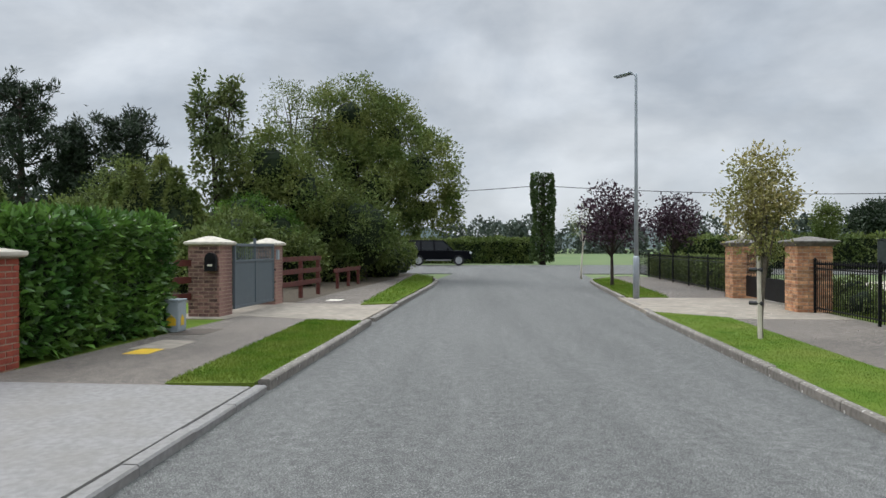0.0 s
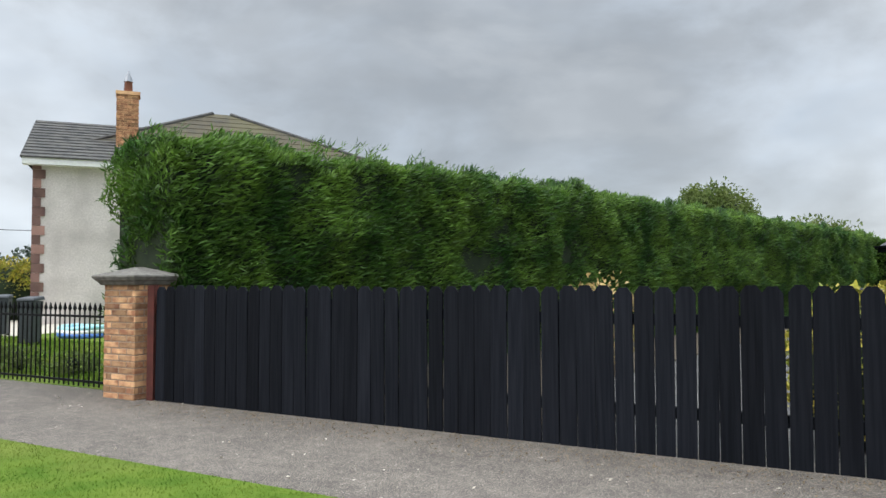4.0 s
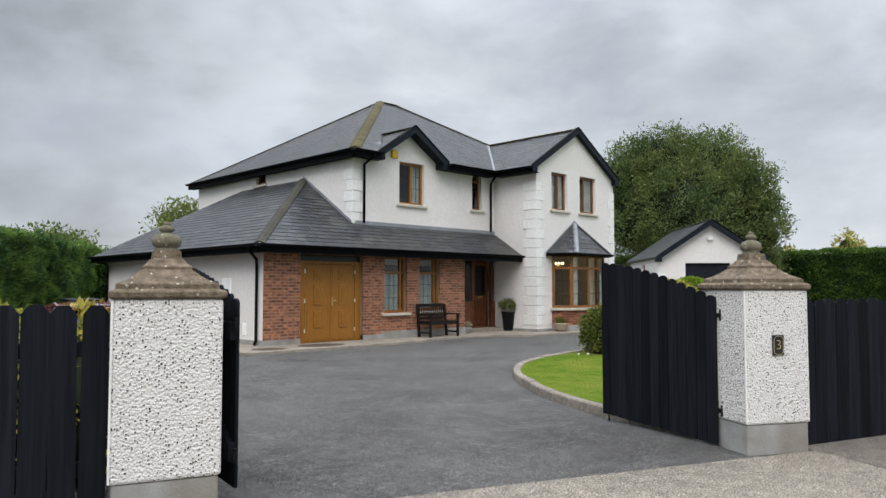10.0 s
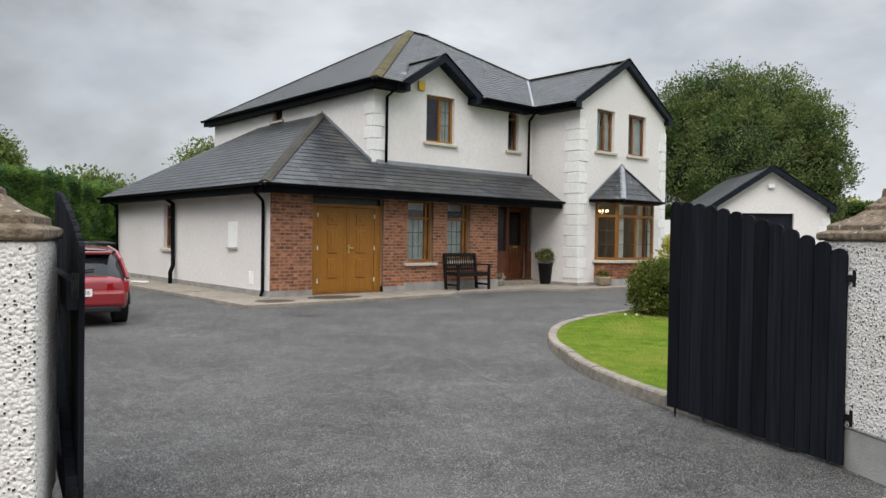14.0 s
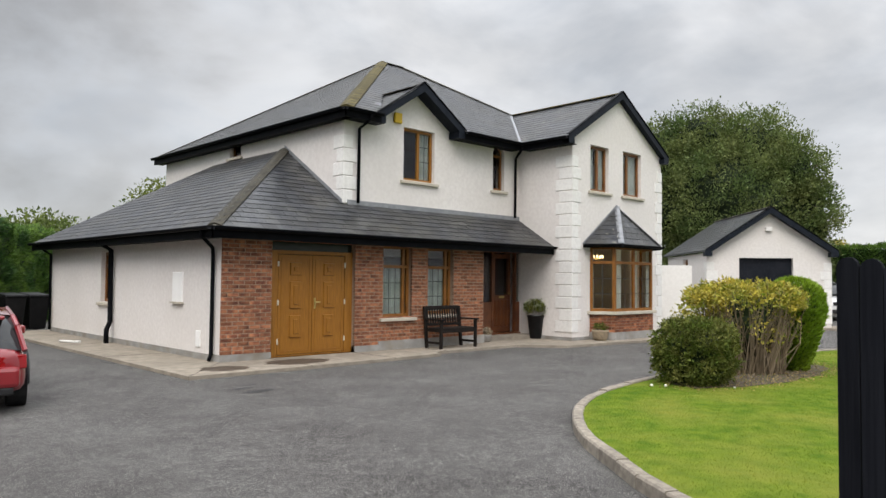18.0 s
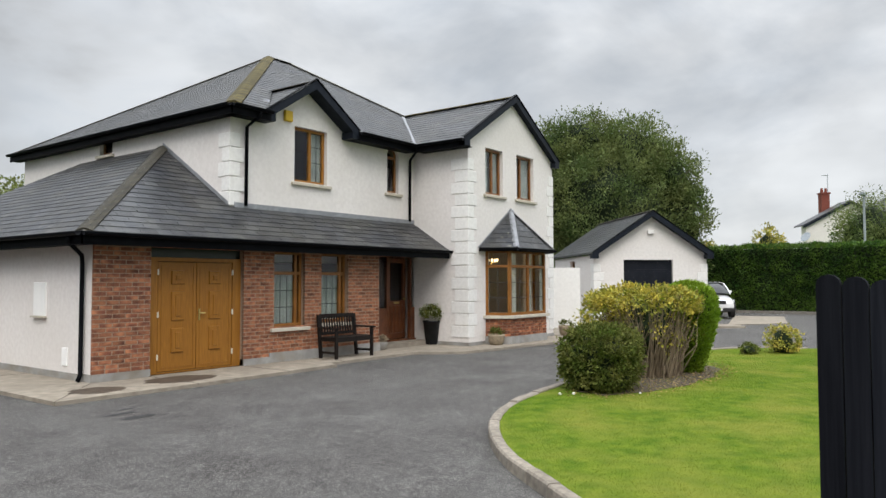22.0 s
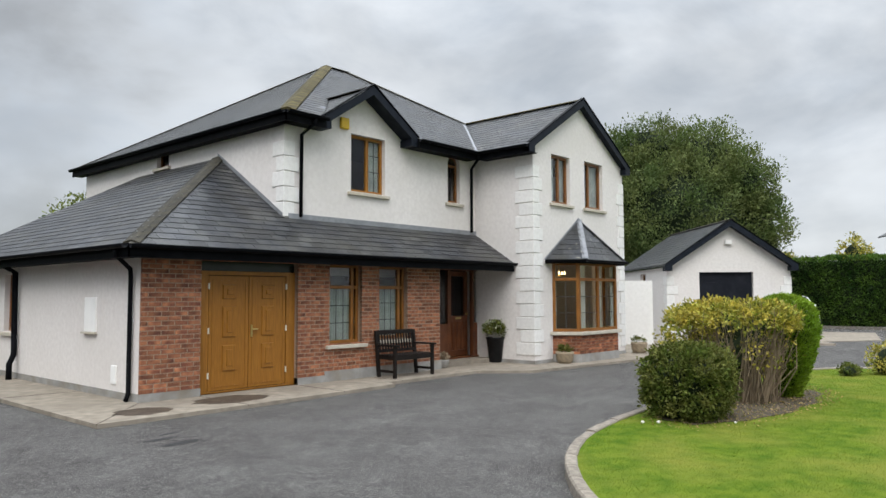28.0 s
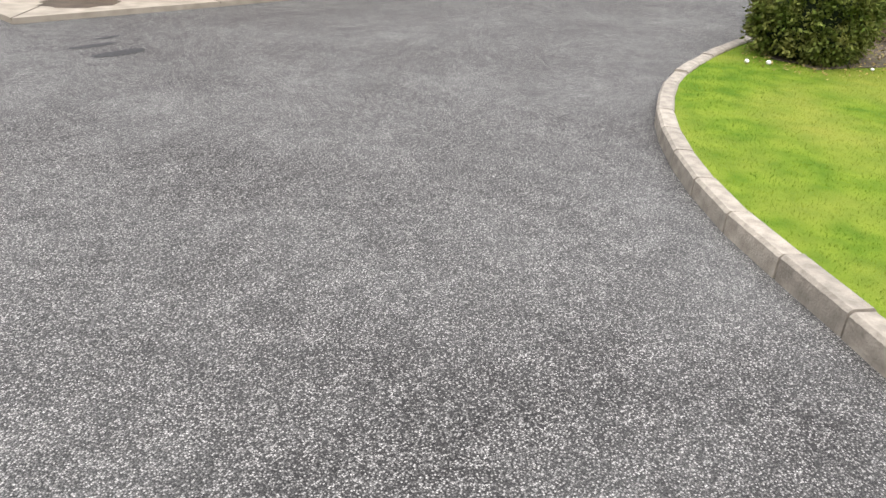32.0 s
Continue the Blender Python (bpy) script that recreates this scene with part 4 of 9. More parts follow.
# the drive and the lawn island
g = Geo()
g.prism([su(-3.45, -13.2), su(2.3, -13.5), (12, -14), (38, -10), (38, 14), (-9, 16), (-14.5, -7.2)], -0.3, DRIVE_Z)
structure("drive", g, DRIVE, "dark grey tarmac driveway with visible stone chips", "driveway")
LINE = smooth_line([(-2.49, -12.14), (-2.09, -10.90), (-1.43, -9.55), (-0.85, -8.77), (-0.33, -8.12), (0.38, -7.49), (1.19, -6.97), (2.28, -6.55), (4.08, -6.26), (7.0, -6.13), (10.0, -6.05), (12.2, -6.7), (13.2, -8.4)], 6)
kerb_row("island_kerb", "curved pale concrete kerb round the lawn", LINE, 0.12, -0.2, 0.055, 0.45, ISLE)
g = Geo()
ring = [(p[0] + 0.05, p[1] - 0.02) for p in LINE] + [(13.2, -17.2), (-1.2, -13.0)]
g.prism(ring[::-1], -0.3, 0.03)
structure("lawn", g, LAWN, "bright green mown lawn with worn yellow patches", "lawn")
# left border of the plot: rough grass and soil between fence and drive
g = Geo()
g.prism([su(-11.8, -12.5), su(-7.4, -12.6), (-9.9, -8.6), (-10.2, -6.2), (-6.2, 2.0), (-2.6, 9.0), (1.0, 18.0), (-16.2, -7.3)], -0.3, -0.02)
structure("border_bed", g, SOIL, "planted border in front of the tall hedge", "flower bed")
# concrete strip round the house
g = Geo()
g.prism([(-1.25, 10.4), (-1.25, -1.45), (1.0, -1.42), (4.25, -1.25), (4.35, -0.95), (7.1, -0.88), (7.9, -1.75), (9.9, -1.95), (11.8, -2.15), (14.9, -2.2), (18.3, -1.0), (18.3, 4), (13.7, 4), (13.7, 10.4)], -0.3, STRIP_Z)
structure("house_path", g, CONC, "pale concrete path round the house", "path")

# ---- the house ----
house = thing("house", "white roughcast two-storey house with slate roofs and a red brick front", "house", pose(0, 0, 0))


def holed(g, axis, a0, a1, z0, z1, d0, d1, holes):
    """One closed wall with openings. axis 'x': the wall runs along x and is d0..d1 deep in y; 'y': the other way round."""
    xs = sorted({a0, a1, *[h[0] for h in holes], *[h[1] for h in holes]})
    zs = sorted({z0, z1, *[h[2] for h in holes], *[h[3] for h in holes]})

    def solid(i, j):
        if not (0 <= i < len(xs) - 1 and 0 <= j < len(zs) - 1):
            return False
        x, z = (xs[i] + xs[i + 1]) / 2, (zs[j] + zs[j + 1]) / 2
        return not any(h[0] <= x <= h[1] and h[2] <= z <= h[3] for h in holes)

    at, verts, faces = {}, [], []

    def v(i, j, d):
        if (i, j, d) not in at:
            at[i, j, d] = len(verts)
            p = (xs[i], d1 if d else d0, zs[j])
            verts.append(p if axis == "x" else (p[1], p[0], p[2]))
        return at[i, j, d]

    def face(*q):
        faces.append(q if axis == "x" else q[::-1])

    for i in range(len(xs) - 1):
        for j in range(len(zs) - 1):
            if not solid(i, j):
                continue
            face(v(i, j, 0), v(i + 1, j, 0), v(i + 1, j + 1, 0), v(i, j + 1, 0))
            face(v(i + 1, j, 1), v(i, j, 1), v(i, j + 1, 1), v(i + 1, j + 1, 1))
            if not solid(i - 1, j):
                face(v(i, j, 1), v(i, j, 0), v(i, j + 1, 0), v(i, j + 1, 1))
            if not solid(i + 1, j):
                face(v(i + 1, j, 0), v(i + 1, j, 1), v(i + 1, j + 1, 1), v(i + 1, j + 1, 0))
            if not solid(i, j - 1):
                face(v(i, j, 1), v(i + 1, j, 1), v(i + 1, j, 0), v(i, j, 0))
            if not solid(i, j + 1):
                face(v(i, j + 1, 0), v(i + 1, j + 1, 0), v(i + 1, j + 1, 1), v(i, j + 1, 1))
    g.add(verts, faces)


def brick_mesh(material):
    e = 0.03
    g = Geo()
    g.add([(e, 0, e * 2), (1 - e, 0, e * 2), (1 - e, 0, 1 - e * 2), (e, 0, 1 - e * 2), (0, 0.012, 0), (1, 0.012, 0), (1, 0.012, 1), (0, 0.012, 1), (0, 0.05, 0), (1, 0.05, 0), (1, 0.05, 1), (0, 0.05, 1)],
          [(0, 1, 2, 3), (0, 4, 5, 1), (1, 5, 6, 2), (2, 6, 7, 3), (3, 7, 4, 0), (4, 8, 9, 5), (5, 9, 10, 6), (6, 10, 11, 7), (7, 11, 8, 4)])
    return mesh_of("brick", g, material)


def brick_cells(x0, x1, z0, z1, holes, length=0.225, course=0.075):
    """(x, z, width, height) of each brick of a half-bond face, cut at its edges and openings."""
    out = []
    rows = int(round((z1 - z0) / course))
    for r in range(rows):
        za, zb = z0 + r * course, z0 + (r + 1) * course - 0.013
        spans = [(x0, x1)]
        for h in holes:
            if h[2] < (za + zb) / 2 < h[3]:
                spans = [s for a, b in spans for s in ((a, min(b, h[0])), (max(a, h[1]), b)) if s[1] - s[0] > 0.03]
        for a, b in spans:
            k = math.floor((a - x0) / length) - 1
            while True:
                c = x0 + k * length - (length / 2 if r % 2 else 0)
                lo, hi = max(c, a), min(c + length - 0.013, b)
                if c > b:
                    break
                if hi - lo > 0.03:
                    out.append((lo, za, hi - lo, zb - za))
                k += 1
    return out


def brick_face(parent, m, cells, unit, joined=None):
    """Bricks as pieces of their own, or gathered into one mesh where joined names its material."""
    if joined is None:
        for x, z, w, h in cells:
            o = part("brick", unit, None, parent)
            o.matrix_basis = m @ Matrix.Translation((x, rng.normal(0, 0.0012), z)) @ Matrix.Diagonal((w, 1, h, 1))
        return
    g = Geo()
    src = [v.co.copy() for v in unit.vertices]
    faces = [tuple(p.vertices) for p in unit.polygons]
    for x, z, w, h in cells:
        d = rng.normal(0, 0.0012)
        g.add([m @ Vector((x + c.x * w, c.y + d, z + c.z * h)) for c in src], faces)
    part("brickwork", g, joined, parent, kind="stuff")


def sheet_of(x0, y0, z0, x1, y1, z1):
    """A thin pane whose two faces both look outwards to the front."""
    g = Geo().box(x0, y0, z0, x1, y1, z1)
    g.f[4] = g.f[4][::-1]
    return g


def opening(parent, m, w, h, material, mullions=(), transoms=(), sill=True, bars=(), curtain=True, depth=0.10, frame=0.065, sill_out=0.07, label="", dark=False):
    """A framed window in an opening: local x to the right, y into the wall, z up from the opening's lower left corner."""
    g = Geo()
    f, y0, y1 = frame, depth, depth + 0.07
    across = [(f, 0)] + [(x, f * 0.55) for x in sorted(mullions)] + [(w - f, 0)]
    rise_ = [(f, 0)] + [(z, f * 0.5) for z in sorted(transoms)] + [(h - f, 0)]
    lights = [(across[i][0] + across[i][1], across[i + 1][0] - across[i + 1][1], rise_[j][0] + rise_[j][1], rise_[j + 1][0] - rise_[j + 1][1]) for i in range(len(across) - 1) for j in range(len(rise_) - 1)]
    holed(g, "x", 0, w, 0, h, y0, y1, lights)
    win = part("window", g, material, parent, label or "brown wood-effect window frame", bevel=0.008)
    win.matrix_basis = m
    xs = [f, *sorted(mullions), w - f]
    zs = [f, *sorted(transoms), h - f]
    for i in range(len(xs) - 1):
        for j in range(len(zs) - 1):
            pane = part("pane", sheet_of(xs[i], y0 + 0.028, zs[j], xs[i + 1], y0 + 0.034, zs[j + 1]), PANE, win)
            pane.visible_shadow = False
    for kind, at, lo, hi in bars:
        gb = Geo().box(at - 0.007, y0 + 0.020, lo, at + 0.007, y0 + 0.026, hi) if kind == "v" else Geo().box(lo, y0 + 0.018, at - 0.007, hi, y0 + 0.024, at + 0.007)
        part("glazing_bar", gb, CAME, win)
    if sill:
        part("sill", Geo().hexa([(-0.10, -sill_out, -0.085), (w + 0.10, -sill_out, -0.085), (w + 0.10, depth, -0.085), (-0.10, depth, -0.085), (-0.10, -sill_out, -0.022), (w + 0.10, -sill_out, -0.022), (w + 0.10, depth, -0.002), (-0.10, depth, -0.002)]), STONE, win, "stone sill", bevel=0.006)
    if curtain:
        for a, b in curtain if isinstance(curtain, (list, tuple)) else ((0.02, 0.98),):
            gc = Geo()
            ctop = transoms[0] if dark and transoms else h - f
            n = max(6, int((b - a) * w / 0.045))
            top = [(w * (a + (b - a) * i / n), y1 + 0.012 + 0.028 * (i % 2)) for i in range(n + 1)]
            gc.add([(x, y, f) for x, y in top] + [(x, y, ctop) for x, y in top], [(i, i + 1, n + 2 + i, n + 1 + i) for i in range(n)])
            part("curtain", gc, CURTAIN, win, "pale hanging curtain")
    return win


# openings: garage doorway, two front windows, porch
FRONT = [(1.01, 2.97, 0.0, 2.25), (3.72, 4.54, 0.70, 2.25), (5.02, 5.84, 0.74, 2.25)]
g = Geo()
holed(g, "x", 0.30, 6.87, 0.2, 2.30, 0.007, 0.30, FRONT)
g.box(0.004, 0.007, 0.125, 0.30, 0.06, 2.30)
g.box(0.31, 0.011, 0.12, 1.005, 0.05, 0.195).box(2.975, 0.011, 0.12, 3.60, 0.05, 0.195)
part("front_wall", g, MORTAR, house, "mortar joints of the red brick front")
g = Geo()
g.box(-0.02, -0.02, -0.2, 1.01, 0.30, 0.125)
part("plinth", Geo().box(2.97, -0.02, -0.2, 3.60, 0.30, 0.125), PLINTH, house, "grey concrete plinth")
part("plinth", Geo().box(3.60, -0.02, -0.2, 6.89, 0.30, 0.2), PLINTH, house, "grey concrete plinth")
part("plinth", g, PLINTH, house, "grey concrete plinth")
part("door_threshold", Geo().box(1.01, 0.06, -0.2, 2.97, 0.30, 0.0), PLINTH, house)
part("side_plinth", Geo().box(-0.02, 0.30, -0.2, 0.30, 10.0, 0.11), PLINTH, house, "grey concrete plinth")
part("porch_plinth", Geo().box(6.59, 0.30, -0.2, 6.89, 0.8, 0.2), PLINTH, house, "grey concrete plinth")
part("wing_plinth", Geo().box(9.08, -1.02, -0.2, 13.52, -0.7, 0.085), PLINTH, house, "grey concrete plinth")
part("wing_plinth", Geo().box(9.08, -0.7, -0.2, 9.54, 0.8, 0.085), PLINTH, house, "grey concrete plinth")
part("wing_plinth", Geo().box(13.3, -0.7, -0.2, 13.52, 4.0, 0.085), PLINTH, house, "grey concrete plinth")
part("porch_step", Geo().box(7.35, 0.20, -0.1, 9.08, 0.80, 0.10), CONC, house, "concrete porch step", bevel=0.01)
g = Geo()
holed(g, "y", 0.06, 10.0, 0.11, 2.30, 0.0, 0.30, [(5.55, 6.15, 0.92, 2.10)])
part("rear_wall", Geo().box(0.30, 9.7, 0.2, 3.2, 10.0, 2.3), RENDER, house)
part("side_wall", g, RENDER, house, "white roughcast side wall")
part("porch_return", Geo().box(6.57, 0.30, 0.2, 6.87, 0.8, 2.6), RENDER, house)
g = Geo()
holed(g, "x", 3.2, 9.26, 2.3, 5.25, 0.80, 1.10, [(4.93, 5.93, 3.87, 5.12), (8.05, 8.50, 3.92, 5.115)])
part("upper_wall", g, RENDER, house, "white roughcast upper front wall")
g = Geo()
g.add([(4.0, 0.80, 5.25), (6.5, 0.80, 5.25), (5.25, 0.80, 6.06), (4.0, 1.10, 5.25), (6.5, 1.10, 5.25), (5.25, 1.10, 6.06)], [(0, 1, 2), (5, 4, 3), (0, 2, 5, 3), (1, 4, 5, 2)])
# arched head over the narrow window
arch = [(8.05, 4.88)] + [(8.275 - 0.225 * math.cos(math.pi * i / 10), 4.88 + 0.225 * math.sin(math.pi * i / 10)) for i in range(1, 10)] + [(8.50, 4.88)]
part("dormer_gable", g, RENDER, house, "white roughcast gable over the window")
g = Geo()
holed(g, "y", 1.1, 10.1, 2.3, 5.25, 3.2, 3.5, [(5.4, 6.0, 4.75, 5.2)])
part("rear_wall", Geo().box(3.5, 9.8, 2.3, 12.4, 10.1, 5.25), RENDER, house)
part("east_wall", Geo().box(12.1, 1.1, 0, 12.4, 9.8, 5.25), RENDER, house)
part("upper_side_wall", g, RENDER, house, "white roughcast upper side wall")
g = Geo()
part("wall_beam", Geo().box(3.5, 0.8, 2.05, 6.87, 1.1, 2.3), RENDER, house)
holed(g, "x", 9.10, 13.5, 0.085, 5.25, -1.0, -0.7, [(9.90, 10.75, 3.93, 5.15), (11.46, 12.40, 3.93, 5.17), (9.98, 12.28, 0.75, 2.45)])
part("wing_wall", g, RENDER, house, "white roughcast gabled wing")
g = Geo()
g.add([(9.10, -1.0, 5.25), (13.5, -1.0, 5.25), (11.25, -1.0, 6.57), (9.10, -0.7, 5.25), (13.5, -0.7, 5.25), (11.25, -0.7, 6.57)], [(0, 1, 2), (5, 4, 3), (0, 2, 5, 3), (1, 4, 5, 2)])
part("wing_gable", g, RENDER, house, "white roughcast gable of the wing")
part("wing_return", Geo().box(9.10, -0.7, 0.085, 9.56, 1.1, 5.25), RENDER, house)
part("wing_return", Geo().box(13.3, -0.7, 0.085, 13.5, 4.0, 5.25), RENDER, house)
part("wing_return", Geo().box(12.4, 3.7, 0.2, 13.3, 4.0, 5.25), RENDER, house)
# floors and inner walls that close the rooms, the gloom put into their colour
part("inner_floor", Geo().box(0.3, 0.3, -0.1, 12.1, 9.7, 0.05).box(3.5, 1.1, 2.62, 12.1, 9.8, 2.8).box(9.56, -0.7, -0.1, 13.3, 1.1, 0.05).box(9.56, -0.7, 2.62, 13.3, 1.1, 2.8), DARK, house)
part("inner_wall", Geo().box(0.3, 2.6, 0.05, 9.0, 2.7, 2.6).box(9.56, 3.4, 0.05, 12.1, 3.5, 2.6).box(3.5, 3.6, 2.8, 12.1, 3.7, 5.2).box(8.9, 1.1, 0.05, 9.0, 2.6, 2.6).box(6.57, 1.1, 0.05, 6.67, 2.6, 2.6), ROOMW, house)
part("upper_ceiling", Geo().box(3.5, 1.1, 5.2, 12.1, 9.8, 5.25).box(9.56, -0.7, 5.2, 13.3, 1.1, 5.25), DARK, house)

# brick pieces of the front
UNIT = brick_mesh(BRICK)
cells = brick_cells(0.0, 6.87, 0.2, 2.3, FRONT) + brick_cells(0.0, 1.01, 0.125, 0.2, []) + brick_cells(2.97, 3.60, 0.125, 0.2, [])
near = [c for c in cells if c[0] < 3.64][:300]
rest = [c for c in cells if c not in near]
IDM = Matrix.Identity(4)
brick_face(house, IDM, near, UNIT)
brick_face(house, IDM, rest, UNIT, BRICKJ)


def slates(parent, o, u, v, rows, lo, hi, material, name="slating", pieces=0, course=0.20, width=0.30, piece_mat=None, skip=None):
    """Lapped slates on a slope: o its eave's start, u along it, v up it; lo and hi give the run's ends at each height up the slope."""
    o, u, v = Vector(o), Vector(u).normalized(), Vector(v).normalized()
    nrm = u.cross(v)
    if nrm.z < 0:
        nrm = -nrm
    g = Geo()
    made = 0
    for r in range(rows):
        a = r * course
        l, h = lo(a + course * 0.5), hi(a + course * 0.5)
        k = math.floor(l / width) - 1
        while k * width < h:
            s = k * width + (width / 2 if r % 2 else 0)
            x0, x1 = max(s, l), min(s + width - 0.006, h)
            k += 1
            if x1 - x0 < 0.03 or (skip and skip((x0 + x1) / 2, a + course / 2)):
                continue
            j = rng.uniform(-0.004, 0.004)
            t0, t1 = 0.013 + rng.uniform(0, 0.003), 0.005
            c0, c1 = a - 0.012 + j, a + course + 0.02
            pts = [o + u * x + v * c + nrm * n for x, c, n in ((x0, c0, t0 - 0.007), (x1, c0, t0 - 0.007), (x1, c1, t1 - 0.007), (x0, c1, t1 - 0.007), (x0, c0, t0), (x1, c0, t0), (x1, c1, t1), (x0, c1, t1))]
            if made < pieces:
                part("slate", Geo().hexa(pts), piece_mat or SLATEP, parent)
                made += 1
            else:
                g.hexa(pts)
    if g.v:
        part(name, g, material, parent, kind="stuff")


PITCH = math.atan(0.62)
CP, SP = math.cos(PITCH), math.sin(PITCH)
LE, UE = 2.42, 5.20
# roof decks under the slates
low = part("low_roof", Geo().add(
    [(-0.4, -0.4, LE), (9.10, -0.4, LE), (9.10, 0.8, LE + 0.744), (3.2, 0.8, LE + 0.744), (3.2, 3.2, LE + 2.232), (3.2, 6.8, LE + 2.232), (-0.4, 10.4, LE), (3.2, 10.4, LE)],
    [(0, 1, 2, 3), (0, 3, 4), (0, 4, 5, 6), (6, 5, 7)]), SLATE, house, "low slate roof wrapping the house's corner")
slates(low, (0, -0.4, LE), (1, 0, 0), (0, CP, SP), 7, lambda a: -0.4 + a * CP, lambda a: 9.10 if -0.4 + a * CP < 0.8 else 3.2, SLATE, pieces=210)
slates(low, (0, -0.4 + 7 * 0.2 * CP, LE + 7 * 0.2 * SP), (1, 0, 0), (0, CP, SP), 14, lambda a: -0.4 + (a + 1.4) * CP, lambda a: 3.2, SLATE, pieces=60)
slates(low, (-0.4, 0, LE), (0, 1, 0), (CP, 0, SP), 21, lambda a: -0.4 + a * CP, lambda a: 10.4 - a * CP, SLATE)
MS = 0.612
CM, SM = math.cos(math.atan(MS)), math.sin(math.atan(MS))
AP = 5.0 * MS
DX, DH, DZ = 5.25, 1.38, 6.12
up = part("main_roof", Geo().add(
    [(2.95, 0.4, UE), (13.75, 0.4, UE), (13.75, 10.4, UE), (2.95, 10.4, UE), (7.95, 5.4, UE + AP), (8.7, 5.4, UE + AP), (DX - DH, 0.4, UE), (DX, 1.97, UE + 1.57 * MS), (DX + DH, 0.4, UE)],
    [(0, 6, 7, 4), (8, 1, 5, 4, 7), (1, 2, 5), (2, 3, 4, 5), (3, 0, 4)]), SLATE, house, "hipped slate main roof")
slates(up, (0, 0.4, UE), (1, 0, 0), (0, CM, SM), 29, lambda a: 2.95 + a * CM, lambda a: 13.75 - a * CM * 5.05 / 5.0, SLATE, skip=lambda x, a: abs(x - DX) < DH * (1 - (a * CM - 0.1) / 1.43))
slates(up, (2.95, 0, UE), (0, 1, 0), (CM, 0, SM), 29, lambda a: 0.4 + a * CM, lambda a: 10.4 - a * CM, SLATE)
WL, WM, WE, WY = 8.74, 11.18, 13.62, -1.16
WR = UE + 2.44 * 0.62
wing = part("wing_roof", Geo().add(
    [(WL, WY, UE), (WL, 0.4, UE), (WM, 2.88, WR), (WM, WY, WR), (WE, WY, UE), (WE, 4.2, UE), (WM, 4.2, WR)],
    [(0, 3, 2, 1), (3, 4, 5, 6)]), SLATE, house, "slate roof of the gabled wing")
slates(wing, (WL, 0, UE), (0, 1, 0), (CP, 0, SP), 14, lambda a: WY + 0.02, lambda a: 0.4 + a * CP, SLATE)
DR = (DZ - UE) / DH
dorm = part("dormer_roof", Geo().add(
    [(DX - DH, 0.45, UE), (DX - DH, 0.5, UE), (DX, 1.93, DZ), (DX, 0.45, DZ), (DX + DH, 0.45, UE), (DX + DH, 0.5, UE)],
    [(0, 3, 2, 1), (3, 4, 5, 2)]), SLATE, house, "small gabled roof over the window")
PD = math.atan(DR)
slates(dorm, (DX - DH, 0, UE), (0, 1, 0), (math.cos(PD), 0, math.sin(PD)), 8, lambda a: 0.47, lambda a: 0.5 + a * math.cos(PD) * 1.1, SLATE)


def ridge_row(parent, a, b, material=RIDGE, r=0.085, step=0.34):
    """Rounded ridge or hip tiles from a to b."""
    a, b = Vector(a), Vector(b)
    n = max(1, int((b - a).length / step))
    d = (b - a) / n
    up_ = Vector((0, 0, 1))
    side = d.normalized().cross(up_).normalized()
    nn = side.cross(d.normalized())
    g = Geo()
    arc = [(r * q, r * z - 0.02) for q, z in ((1.5, -0.15), (1.45, 0.02), (0.5, 0.42), (0, 0.52), (-0.5, 0.42), (-1.45, 0.02), (-1.5, -0.15))]
    e0, e1 = -d.length * 0.5 + 0.004, d.length * 0.5 + 0.012
    ring = [(side * x + nn * z) for x, z in arc]
    dn = d.normalized()
    g.add([p + dn * e0 for p in ring] + [p + dn * e1 for p in ring], [(k, k + 1, 8 + k, 7 + k) for k in range(6)] + [tuple(range(6, -1, -1)), tuple(range(7, 14))])
    me = mesh_of("ridge_tile", g, material)
    for i in range(n):
        part("ridge_tile", me, None, parent, at=Matrix.Translation(a + d * (i + 0.5)))


ridge_row(low, (-0.36, -0.36, LE + 0.03), (3.18, 3.18, LE + 2.24))
ridge_row(up, (2.99, 0.44, UE + 0.03), (7.95, 5.4, UE + AP + 0.02), MOSSY, 0.11)
ridge_row(up, (2.99, 10.36, UE + 0.03), (7.95, 5.4, UE + AP + 0.02))
ridge_row(up, (7.95, 5.4, UE + AP + 0.02), (8.7, 5.4, UE + AP + 0.02))
ridge_row(up, (13.71, 0.44, UE + 0.03), (8.7, 5.4, UE + AP + 0.02))
ridge_row(wing, (WM, WY, WR + 0.02), (WM, 2.88, WR + 0.02), MOSSY)
ridge_row(dorm, (DX, 0.45, DZ + 0.02), (DX, 1.93, DZ + 0.02))
# lead in the valleys and along the upper wall
part("valley_lead", Geo().slab([(WL, 0.40, UE + 0.02), (WL - 0.1, 0.52, UE + 0.05), (WM - 0.1, 3.0, WR + 0.05), (WM, 2.88, WR + 0.03)], (0, 0, 0.012)), LEAD, house)
part("valley_lead", Geo().slab([(DX - DH, 0.5, UE + 0.02), (DX - DH - 0.12, 0.52, UE + 0.06), (DX - DH * 0.55 - 0.12, 1.16, UE + 0.47), (DX - DH * 0.55, 1.12, UE + 0.45)], (0, 0, 0.012)), LEAD, house)
part("flashing", Geo().box(3.3, 0.765, LE + 0.735, 9.10, 0.795, LE + 0.84), LEAD, house, "mortar-stained lead flashing")
part("flashing", Geo().slab([(3.19, 0.8, LE + 0.74), (3.19, 3.2, LE + 2.23), (3.19, 3.2, LE + 2.33), (3.19, 0.8, LE + 0.84)], (-0.015, 0, 0)), LEAD, house)


